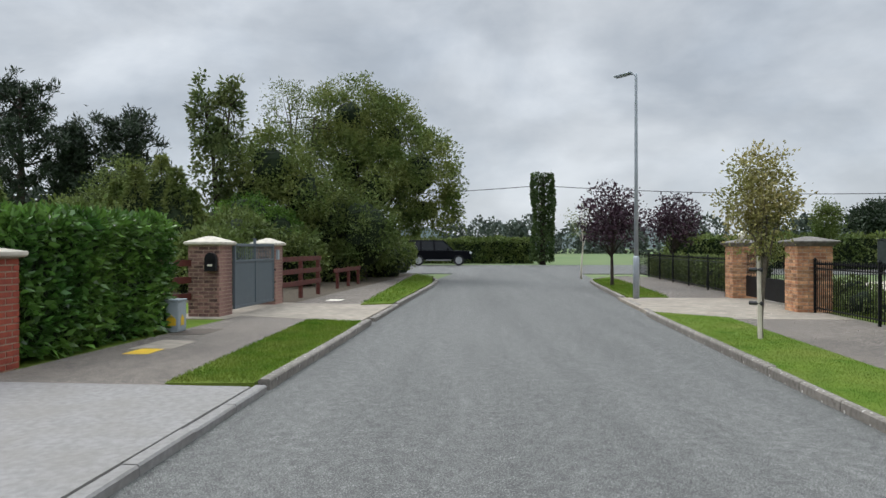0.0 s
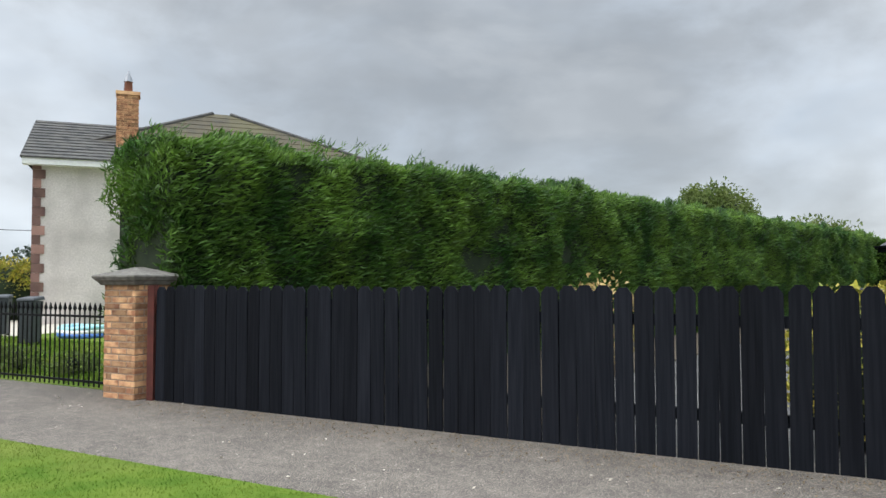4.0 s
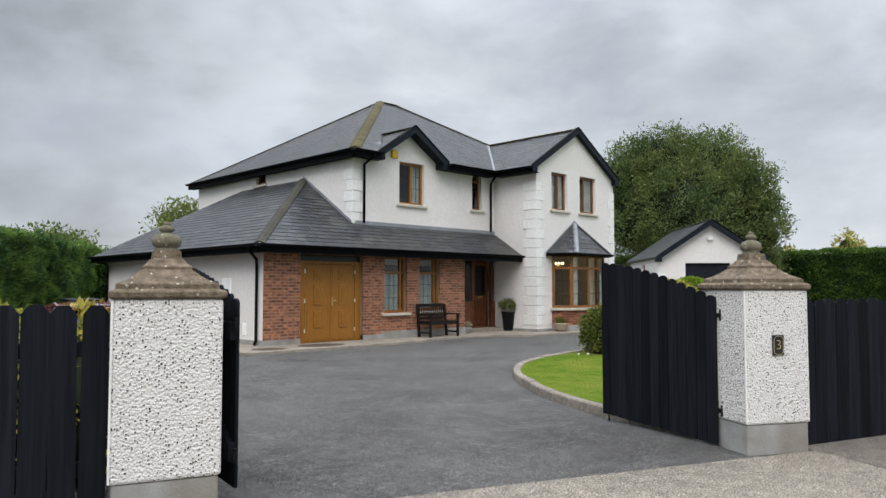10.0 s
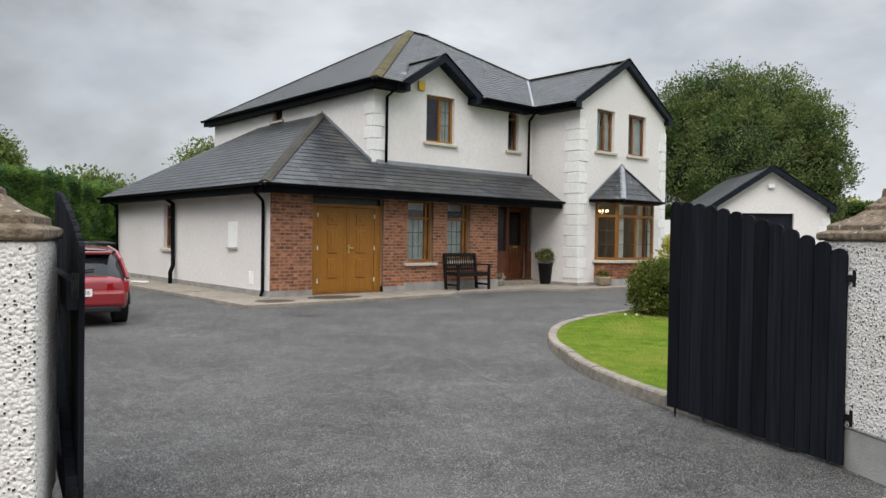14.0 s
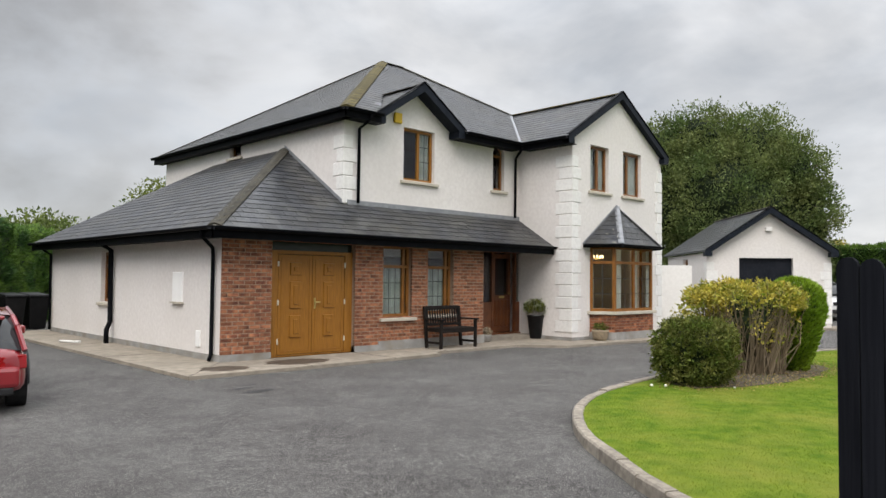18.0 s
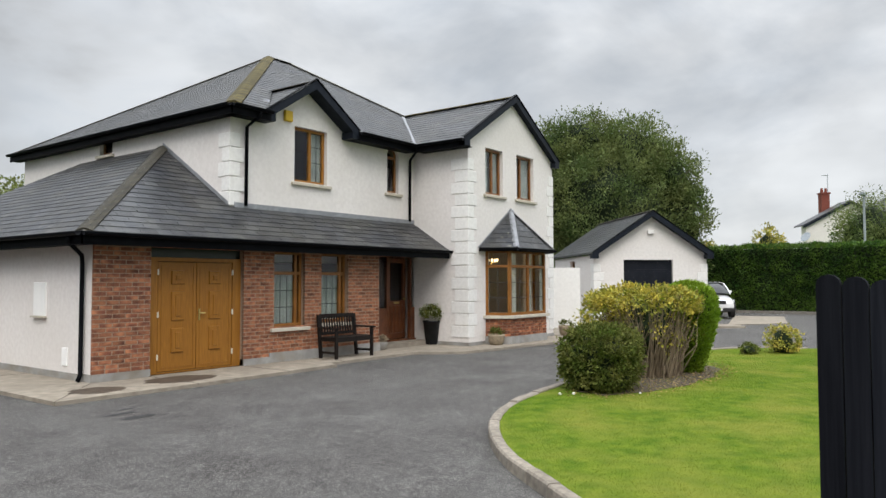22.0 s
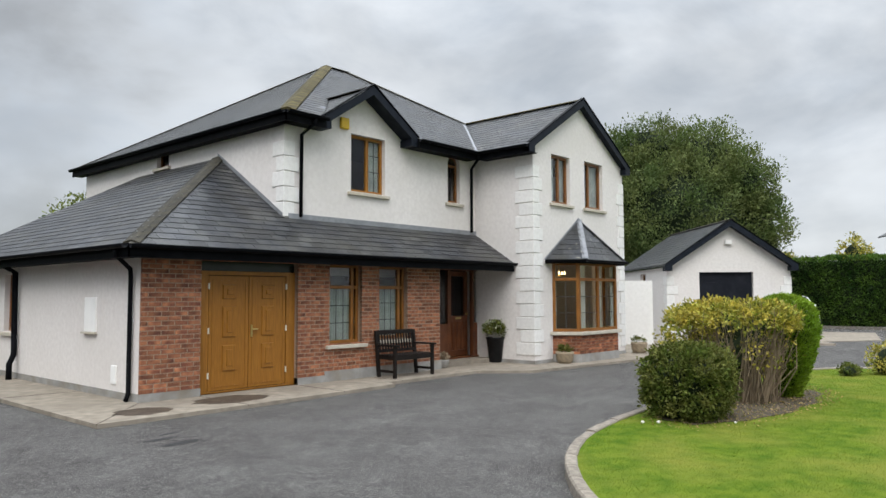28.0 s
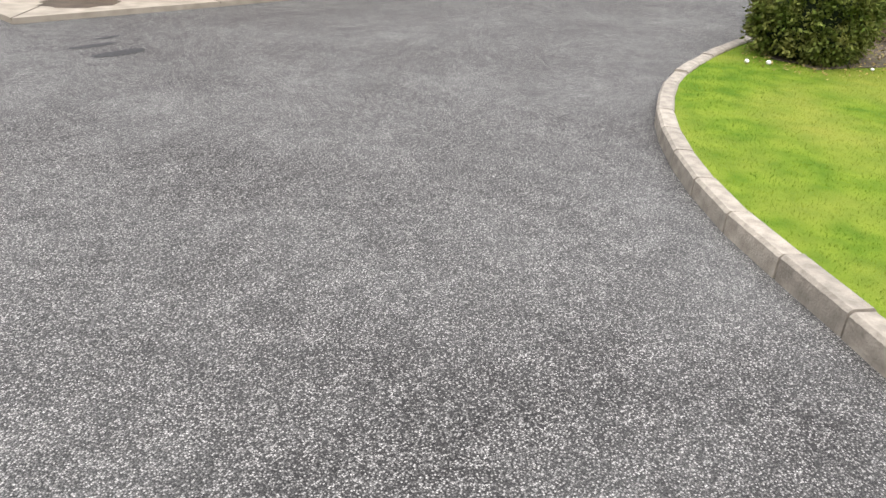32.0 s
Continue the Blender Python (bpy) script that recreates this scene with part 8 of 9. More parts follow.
# ---- hedges ----
hedge("boundary_hedge", "tall clipped leylandii hedge along the plot's boundary", (-15.17, -7.98), (2.32, 18.1), 1.8, -0.1, 3.12, 1900, 0.115, LEYL, 0.20, 0.46, ("front", "top"), 0.34, True, 0.0, sweep=(0.62, 0.75, 0.30))
hedge("rear_hedge", "dark hedge closing the back garden", (2.0, 18.3), (36.0, 13.5), 1.6, -0.1, 2.9, 260, 0.24, LEYL, 0.3, 0.5, ("front", "top"), 0.15)
hedge("east_hedge", "long clipped green hedge beyond the drive", (35.2, 13.0), (36.3, -22.0), 1.8, 0.0, 3.45, 420, 0.17, LEYL, 0.28, 0.5, ("front", "top"), 0.14)
hedge("laurel_hedge", "glossy clipped laurel hedge on the footpath's edge", su(-12.55, -24.75), su(-16.3, -24.75), 1.5, PAVE_Z + 0.06, 1.72, 640, 0.145, LAUREL, 0.38, 0.75, ("front", "top"), 0.13)
hedge("junction_hedge", "field hedge beyond the junction", ahead(68, -30), ahead(68, 8.2), 2.0, -0.1, 2.0, 150, 0.26, GREEN, 0.5, 0.8, ("front", "top", "back"), 0.5)
hedge("road_hedge", "rough hedge along the neighbour's far boundary", ahead(52, 16), ahead(40, 46), 1.6, -0.1, 2.0, 60, 0.3, GREEN, 0.5, 0.8, ("front", "top", "back"), 0.4)

hedge("railing_hedge", "low dark hedge growing behind the long railing", (-44.0, 1.75), (-28.9, -3.25), 0.8, -0.06, 0.92, 260, 0.11, GREEN, 0.5, 0.8, ("front", "top"), 0.1)


def bush(name, label, x, y, z, radii, n, per, spread, size, material, core=0.8, slim=0.5, category="bush", low=-0.75, group="", square=0.0):
    b = thing(name, label, category, pose(x, y, z), group)
    # dark turned core paints the shade inside the bush
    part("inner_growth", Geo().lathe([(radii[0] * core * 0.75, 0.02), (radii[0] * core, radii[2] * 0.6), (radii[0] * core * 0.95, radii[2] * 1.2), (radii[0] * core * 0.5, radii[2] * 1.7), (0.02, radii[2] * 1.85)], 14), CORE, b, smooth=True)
    pts, out, _ = clumps((0, 0, radii[2]), radii, n, per, spread, low, 0.82)
    if square:
        d = (pts - [0, 0, radii[2]]) / radii
        f = np.linalg.norm(d, axis=1) / (np.sum(np.abs(d) ** square, 1) ** (1 / square) + 1e-6)
        pts = [0, 0, radii[2]] + d * f[:, None] * radii
    keep = pts[:, 2] > 0.02
    leaves("foliage", pts[keep], out[keep], size, material, b, slim)
    return b


bush("round_bush", "clipped round dark-green bush on the lawn's edge", 4.0, -6.98, 0.03, (0.53, 0.52, 0.455), 470, 44, 0.048, 0.050, BUSH, 0.84, low=-0.98, square=3.2)
yb = thing("golden_bush", "tall yellow-green shrub thinning to bare stems", "bush", pose(6.05, -6.86, 0.03))
pts, out, hub = clumps((-0.05, 0.05, 1.22), (0.84, 0.95, 0.25), 240, 24, 0.07, -0.30, 0.70)
leaves("foliage", pts, out, 0.068, GOLD, yb, 0.5, label="yellowing leaves")
pts, out, _ = clumps((-0.25, 0.62, 1.0), (0.58, 0.38, 0.34), 70, 24, 0.07, -0.9, 0.5)
leaves("side_foliage", pts, out, 0.068, GOLD, yb, 0.5)
pts, out, _ = clumps((-0.20, -0.10, 0.80), (0.75, 0.8, 0.42), 60, 10, 0.09, -0.9, 0.4)
leaves("inner_foliage", pts, out, 0.06, GOLD, yb, 0.5)
# dark body paints the hollow's shade behind the stems
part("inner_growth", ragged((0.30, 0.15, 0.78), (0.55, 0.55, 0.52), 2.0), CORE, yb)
for i in range(290):
    a = rng.uniform(0, 6.28)
    r0, r1 = 0.60 * math.sqrt(rng.uniform(0, 1)), rng.uniform(0.55, 1.0)
    p0 = Vector((r0 * math.cos(a) * 0.9, r0 * math.sin(a), 0))
    p2 = Vector((r1 * math.cos(a) * 0.84, r1 * math.sin(a) * 0.9, rng.uniform(0.8, 1.4))) + Vector(rng.normal(0, 0.07, 3))
    mid = p0.lerp(p2, 0.5) + Vector((rng.normal(0, 0.10), rng.normal(0, 0.10), 0.06))
    part("stem", Geo().tube([p0, mid, p2], [0.010, 0.007, 0.003], 5, False), TWIG, yb)
cb = thing("lime_conifer", "bright lime-green clipped conifer beside the golden shrub", "bush", pose(6.90, -7.30, 0.03))
prof = [(0.18, 0.02), (0.28, 0.25), (0.40, 0.6), (0.48, 1.0), (0.47, 1.28), (0.36, 1.45), (0.16, 1.54), (0.02, 1.56)]
# near-black core stands in for the shade under the conifer's sprays
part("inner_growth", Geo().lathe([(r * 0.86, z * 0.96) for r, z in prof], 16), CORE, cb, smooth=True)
h = rng.uniform(0, 1.56, 15000)
a = rng.uniform(0, 6.283, 15000)
r = np.interp(h, [z for _, z in prof], [q for q, _ in prof]) * np.array([1.0 + 0.10 * noise.noise(Vector((2.2 * math.cos(q), 2.2 * math.sin(q), 2.4 * w))) for q, w in zip(a, h)]) * (0.98 - 0.16 * rng.uniform(0, 1, 15000) ** 2)
leaves("foliage", np.c_[r * np.cos(a), r * np.sin(a), h], np.c_[np.cos(a), np.sin(a), 0.9 + 0 * a], 0.075, LIME, cb, 0.28, 0.45)
bush("small_shrub", "small yellow-leaved shrub on the lawn", 11.55, -7.8, 0.03, (0.36, 0.36, 0.28), 60, 26, 0.06, 0.06, GOLD, 0.6)
for x, y, s in ((10.75, -7.3, 0.17), (11.05, -7.25, 0.17)):
    bush("low_plant", "low dark clump at the lawn's edge", x, y, 0.03, (s, s, s * 0.6), 24, 16, 0.03, 0.05, BUSH, 0.7, group="low plants")
structure("bush_bed", Geo().prism([(3.75 + 2.1 + 2.35 * math.cos(k * math.pi / 12) * (1 + 0.05 * math.sin(4 * k)), -7.05 + 0.80 * math.sin(k * math.pi / 12) * (1 + 0.08 * math.cos(3 * k))) for k in range(24)], -0.1, 0.036), SOIL, "leaf-strewn bare soil under the bushes", "flower bed")
for u, v in ((-4.45, -11.5), (-3.85, -11.4)):
    x, y = su(u, v)
    bush("golden_bush", "yellow-leaved shrub behind the picket fence", x, y, -0.05, (0.62, 0.5, 0.63), 110, 30, 0.07, 0.07, GOLD, 0.8, group="shrubs behind the fence")
x, y = su(-6.6, -11.9)
db = thing("dry_shrub", "small browned shrub just topping the picket fence", "bush", pose(x, y, -0.05))
pts, out, _ = clumps((0, 0, 1.0), (0.34, 0.28, 0.36), 60, 14, 0.07, -0.9, 0.5)
leaves("foliage", pts, out, 0.05, DRYLEAF, db, 0.5)
for i in range(14):
    a = i * 2.4
    part("stem", Geo().tube([(0.03 * math.cos(a), 0.03 * math.sin(a), 0), (0.12 * math.cos(a), 0.12 * math.sin(a), 0.6), (0.30 * math.cos(a), 0.26 * math.sin(a), 1.15 + 0.03 * (i % 5))], [0.010, 0.007, 0.003], 5), TWIG, db)
for u, v in ((7.0, -12.2), (11.0, -12.0)):
    x, y = su(u, v)
    bush("golden_bush", "yellow-leaved shrub behind the picket fence", x, y, -0.05, (0.7, 0.5, 0.75), 110, 30, 0.08, 0.08, GOLD, 0.8, group="shrubs behind the fence")
for i in range(9):
    x, y = su(-23.5 + i * 1.1, -12.0 + 0.15 * (i % 3))
    bush("rose_bush", "low dark shrub behind the railing", x, y, -0.05, (0.45, 0.40, 0.26 + 0.05 * (i % 3)) if i < 5 else (0.30, 0.26, 0.14 + 0.03 * (i % 2)), 40, 22, 0.08, 0.08 if i < 5 else 0.06, GREEN, 0.7 if i < 5 else 0.3, group="shrubs behind the railing")

# wispy leaders standing out of the boundary hedge's top
g_ = np.random.default_rng(3)
P, O = [], []
for i in range(260):
    f = g_.uniform(0, 1) ** 1.3
    c = np.array([-15.25 + 17.45 * f - 0.7 * g_.uniform(0.1, 1.6), -7.45 + 25.65 * f + 0.5 * g_.uniform(0.1, 1.6), 3.05])
    hgt = g_.uniform(0.08, 0.42) * (1.3 if f < 0.25 else 0.8)
    n_ = int(10 + hgt * 60)
    w_ = g_.uniform(0, 1, n_)
    P.append(c + np.c_[w_ * hgt * 0.8 + g_.normal(0, 0.03, n_), w_ * hgt * 0.5 + g_.normal(0, 0.03, n_), w_ * hgt])
    O.append(np.tile([0.5, 0.4, 0.8], (n_, 1)))
wisps = leaves("hedge_leaders", np.concatenate(P), np.concatenate(O), 0.11, LEYL, None, 0.16, 0.5)
tagged(wisps, "feathery leaders rising from the clipped hedge top", "hedge growth", kind="stuff")

# ---- trees ----
tree("street_tree", "young staked street tree with thin yellowing leaves", -20.04, -9.33, PAVE_Z, 2.9, 2.05, (0.52, 0.52, 0.90), YOUNG, BARK, 0.035, 125, 46, 0.12, 0.062, 24, -0.95, 0.15)
st_ = thing("tree_stake", "pale timber stake with dark ties beside the young tree", "stake", pose(-19.99, -9.37, PAVE_Z))
part("stake", Geo().tube([(0, 0, -0.05), (-0.03, 0.0, 1.25)], 0.032, 8), STAKE, st_)
for z in (0.55, 1.05):
    part("tie", Geo().tube([(-0.16, -0.06, z), (0.04, 0.02, z)], 0.03, 8), INK, st_)
x, y = ahead(25.6, 5.9)
tree("plum_tree", "purple-leaved plum tree on the verge", x, y, PAVE_Z, 3.6, 2.35, (1.15, 1.15, 1.25), PLUM, BARKD, 0.06, 150, 22, 0.18, 0.13, 34, -0.75, 0.1, group="plum trees")
x, y = ahead(33.0, 10.3)
tree("plum_tree", "purple-leaved plum tree behind the railing", x, y, PAVE_Z, 3.8, 2.5, (1.25, 1.25, 1.25), PLUM, BARKD, 0.06, 150, 22, 0.20, 0.14, 34, -0.75, 0.1, group="plum trees")
x, y = ahead(34.0, 6.4)
tree("birch_sapling", "thin white-stemmed sapling with sparse leaves", x, y, PAVE_Z, 3.7, 2.6, (0.75, 0.75, 1.0), OLIVE, STAKE, 0.04, 40, 14, 0.2, 0.09, 8, -0.8, 0.3)
x, y = ahead(30.0, 15.7)
tree("garden_tree", "slim dark green garden tree", x, y, PAVE_Z, 3.4, 2.3, (0.55, 0.55, 1.05), GREEN, BARKD, 0.05, 110, 40, 0.14, 0.10, 8, -0.9, 0.2)
x, y = ahead(62, 8.4)
ip = thing("ivy_pole", "dead trunk wrapped in a thick column of ivy", "tree", pose(x, y, -0.1))
part("trunk", Geo().tube([(0, 0, 0), (0.1, 0, 4.0), (0.2, 0, 7.4)], [0.3, 0.25, 0.15], 8), BARKD, ip)
h = rng.uniform(0.3, 7.7, 5200)
a = rng.uniform(0, 6.283, 5200)
r = (0.78 + 0.07 * np.sin(h * 1.3) + 0.10 * np.sin(3 * a + h)) * np.clip((8.1 - h) * 2.4, 0.3, 1)
leaves("ivy", np.c_[r * np.cos(a) + 0.03 * h, r * np.sin(a), h], np.c_[np.cos(a), np.sin(a), 0.2 * a * 0], 0.24, IVY, ip, 0.8)
# the tall group on the hedge side
for d, s, H, mtl, nm, lb, lobes, per, sp, sz, cr in (
        (34, -3.7, 9.4, OLIVE, "alder_tree", "broad green tree overhanging the footpath", [(-0.6, 0, 7.4, 1.9, 1.9, 1.9, 90), (1.2, 0.4, 6.4, 2.0, 1.8, 1.9, 95), (2.6, -0.5, 4.7, 1.9, 1.9, 2.2, 100), (0.6, -0.8, 4.0, 2.4, 2.0, 2.2, 100), (2.9, -0.3, 3.1, 1.5, 1.5, 1.2, 45), (-0.8, -0.6, 4.9, 1.8, 1.6, 2.2, 90)], 120, 0.28, 0.13, 0.36),
        (32.5, -6.2, 8.7, GREEN, "willow_tree", "dark twiggy tree with an airy top", [(-0.6, 0, 7.4, 1.2, 1.2, 1.3, 42), (0.5, 0.3, 6.8, 1.4, 1.2, 1.5, 46), (0, 0, 4.6, 1.7, 1.6, 1.9, 80)], 46, 0.28, 0.105, 0.0),
        (29, -8.9, 8.2, YOUNG2, "poplar_tree", "slender upright tree with large leaves", [(-0.45, 0, 6.6, 0.50, 0.5, 1.7, 46), (0.50, 0.1, 6.7, 0.45, 0.45, 1.6, 40), (0, 0, 4.4, 0.95, 0.9, 1.5, 60)], 34, 0.17, 0.19, 0.0),
        (29.5, -6.9, 6.0, OLIVE, "garden_tree", "rounded olive-green garden tree", [(0, 0, 4.6, 1.5, 1.4, 1.5, 80), (1.2, 0, 3.6, 1.3, 1.2, 1.5, 60), (-0.9, 0.2, 3.3, 1.2, 1.2, 1.4, 56)], 90, 0.27, 0.13, 0.55),
        (26.5, -11.3, 4.6, GREEN, "garden_tree", "grey-green garden tree behind the laurel", [(0, 0, 3.2, 1.2, 1.2, 1.3, 70), (-1.1, 0, 2.6, 1.0, 1.0, 1.1, 46)], 90, 0.26, 0.10, 0.7),
        (27.2, -7.2, 3.4, LEYL, "garden_tree", "bright green bushy tree behind the grey gate", [(0, 0, 2.4, 1.15, 1.1, 0.95, 80), (-1.2, 0, 2.0, 0.9, 0.9, 0.9, 50), (1.0, 0.2, 1.9, 0.8, 0.8, 0.9, 44)], 90, 0.20, 0.11, 0.8),
        (31, -4.8, 4.4, GREEN, "garden_tree", "dense dark shrub-like tree behind the rail fence", [(0, 0, 2.6, 1.5, 1.2, 1.6, 90), (1.6, -0.5, 2.0, 1.4, 1.2, 1.6, 80), (-1.3, 0.2, 1.7, 1.0, 1.0, 1.4, 60)], 90, 0.27, 0.12, 0.8)):
    x, y = ahead(d, s)
    lobed(nm, lb, x, y, -0.06, H, [(0.2216 * a - 0.9752 * b, 0.9752 * a + 0.2216 * b, *q) for a, b, *q in lobes], mtl, per, sp, sz, BARKD, 0.15, cr)
for d, s, leaders in ((24, -9.6, ((-1.1, 0.1, 3.6, 0.95), (-0.35, -0.2, 4.1, 0.95), (0.35, 0.15, 4.45, 1.0), (0.95, -0.1, 4.0, 0.9), (1.35, 0.2, 3.3, 0.8))), (19.5, -12.4, ((-0.4, 0, 3.0, 0.8), (0.35, 0.1, 3.3, 0.8)))):
    x, y = ahead(d, s)
    t = thing("cypress", "broad green cypress with drooping leaders behind the hedge", "tree", pose(x, y, -0.06), "cypresses")
    P, O = [], []
    for lx, ly, H, w in leaders:
        ox, oy = 0.2216 * lx - 0.9752 * ly, 0.9752 * lx + 0.2216 * ly
        part("trunk", Geo().tube([(ox * 0.3, oy * 0.3, 0), (ox, oy, H * 0.4), (ox, oy, H * 0.92)], [0.12, 0.08, 0.02], 7), BARKD, t)
        # dark core per leader, shade put into its colour
        part("inner_growth", ragged((ox, oy, H * 0.42), (w * 0.62, w * 0.62, H * 0.38), lx), CORE, t)
        h = rng.uniform(0.02, 1.0, 5200) ** 1.1 * H
        a = rng.uniform(0, 6.283, 5200)
        lump = np.array([noise.noise(Vector((2.6 * math.cos(q) + lx * 3, 2.6 * math.sin(q), 1.5 * v))) for q, v in zip(a, h)])
        r = w * np.clip(1.05 - (h / H) ** 1.6, 0.05, 1) * (0.84 + 0.55 * lump + rng.normal(0, 0.07, 5200))
        P.append(np.c_[ox + r * np.cos(a), oy + r * np.sin(a), h])
        O.append(np.c_[np.cos(a), np.sin(a), 0.5 + 0 * a])
    leaves("crown", np.concatenate(P), np.concatenate(O), 0.17, OLIVE, t, 0.24, 0.55, droop=0.6)
for d, s, H, cr in ((44, -25.3, 11.2, 4.6), (47, -31, 10.4, 3.6), (46, -19.8, 9.5, 3.8), (45, -22.6, 8.7, 2.0), (50, -36, 11, 4.5)):
    x, y = ahead(d, s)
    t = thing("pine_tree", "dark spreading pine against the sky", "tree", pose(x, y, -0.06), "pines")
    part("trunk", Geo().tube([(0, 0, 0), (0.2, 0.1, H * 0.5), (0.1, 0, H * 0.96)], [0.3, 0.2, 0.05], 8), BARKD, t)
    P, O = [], []
    for k in range(26):
        f = 0.35 + 0.63 * k / 25
        a = k * 2.4 + rng.normal(0, 0.3)
        ln = cr * (1.05 - f * 0.72) * rng.uniform(0.7, 1.15)
        end = Vector((ln * math.cos(a), ln * math.sin(a), H * f + ln * 0.22))
        part("branch", Geo().tube([(0.1, 0, H * f - 0.2), tuple(end * 0.55 + Vector((0, 0, H * f * 0.45))), tuple(end)], [0.07, 0.05, 0.02], 5), BARKD, t)
        for q in range(9):
            c = Vector((0.1, 0, H * f)).lerp(end, 0.35 + 0.7 * q / 8) + Vector(rng.normal(0, 0.22, 3))
            P.append(np.array(c) + rng.normal(0, 0.17, (46, 3)))
            O.append(rng.normal(0, 0.5, (46, 3)) + [0, 0, 0.7])
    leaves("needles", np.concatenate(P), np.concatenate(O), 0.38, PINE, t, 0.22)
# shrubs under the big trees
for d, s, rad in ((21, -6.6, (1.3, 1.0, 0.95)), (25, -7.0, (1.6, 1.2, 1.3)), (27, -5.4, (1.0, 0.9, 1.0)), (31, -4.4, (1.4, 1.1, 0.9)), (36, -3.4, (1.8, 1.3, 0.9)), (41, -3.2, (1.8, 1.5, 1.0)), (38, -4.2, (2.4, 1.8, 1.5)), (34, -5.4, (2.2, 1.6, 1.6)), (20, -10, (1.6, 1.4, 1.3)), (18.5, -13, (1.8, 1.5, 1.6))):
    x, y = ahead(d, s)
    bush("shrub", "dense dark green shrub under the trees", x, y, -0.06, rad, int(110 * rad[0]), 44, 0.20, 0.15, GREEN, 0.85, 0.5, "shrub", group="undergrowth")
# big tree behind the garage and trees round the plot
lobed("willow_tree", "large rounded green tree behind the garage", 32.72, 5.62, -0.06, 11.0, [(0.4 * p_, -0.917 * p_, *q) for p_, *q in ((-0.2, 5.6, 4.2, 4.2, 4.4, 330), (-3.6, 8.4, 2.3, 2.3, 2.3, 120), (-1.5, 8.9, 2.3, 2.3, 2.3, 125), (0.9, 8.7, 2.3, 2.3, 2.2, 125), (2.6, 7.3, 2.1, 2.1, 2.2, 115), (3.3, 5.0, 1.7, 1.9, 2.3, 105), (3.0, 2.8, 1.8, 1.8, 1.8, 80), (-3.6, 5.6, 2.4, 2.4, 2.6, 120), (-1.0, 3.2, 3.0, 2.6, 2.4, 120))], WILLOW, 105, 0.38, 0.15, BARK, 0.28, 0.66, droop=-0.5)
tree("garden_tree", "yellow-green tree behind the house", 8.4, 22.0, -0.06, 6.4, 4.4, (2.0, 1.8, 1.7), OLIVE, BARK, 0.12, 130, 40, 0.30, 0.17, 8, -0.6, 0.4)
tree("field_tree", "round dark tree beyond the hedge", 3.4, 61.0, -0.06, 10.7, 7.0, (4.2, 4.2, 3.7), GREEN, BARKD, 0.3, 240, 60, 0.55, 0.34, 8, -0.7, 0.6, core=0.7)
tree("field_tree", "distant tree beyond the boundary hedge", 18.0, 78.0, -0.06, 8.0, 5.0, (6.0, 5.0, 3.0), GREEN, BARKD, 0.3, 120, 40, 0.8, 0.5, 6, -0.6, 0.6)
tree("field_tree", "distant rounded tree behind the neighbour's garden", *ahead(76, 45.8), -0.06, 5.9, 3.3, (3.3, 3.3, 2.5), PINE, BARKD, 0.3, 260, 60, 0.6, 0.34, 6, -0.8, 0.6, core=0.75)
bush("golden_bush", "large yellow-flowering bush in the neighbour's garden", -31.0, 7.9, -0.05, (1.7, 1.1, 1.05), 170, 30, 0.14, 0.13, GOLD, 0.85)
tree("small_tree", "bare-topped small tree by the neighbour's house", -29.0, 9.0, -0.05, 4.4, 3.4, (0.6, 0.6, 0.7), OLIVE, BARKD, 0.05, 12, 12, 0.15, 0.1, 10, -0.6, 0.4)
for x, y, s in ((34.5, -1.5, 1.2), (34.2, 2.0, 1.0)):
    bush("golden_bush", "yellow-green shrub rising over the hedge", x + 2.8, y, 0.0, (1.4, 1.0, 1.95 * s), 120, 26, 0.15, 0.15, GOLD, 0.6, group="shrubs over the hedge")
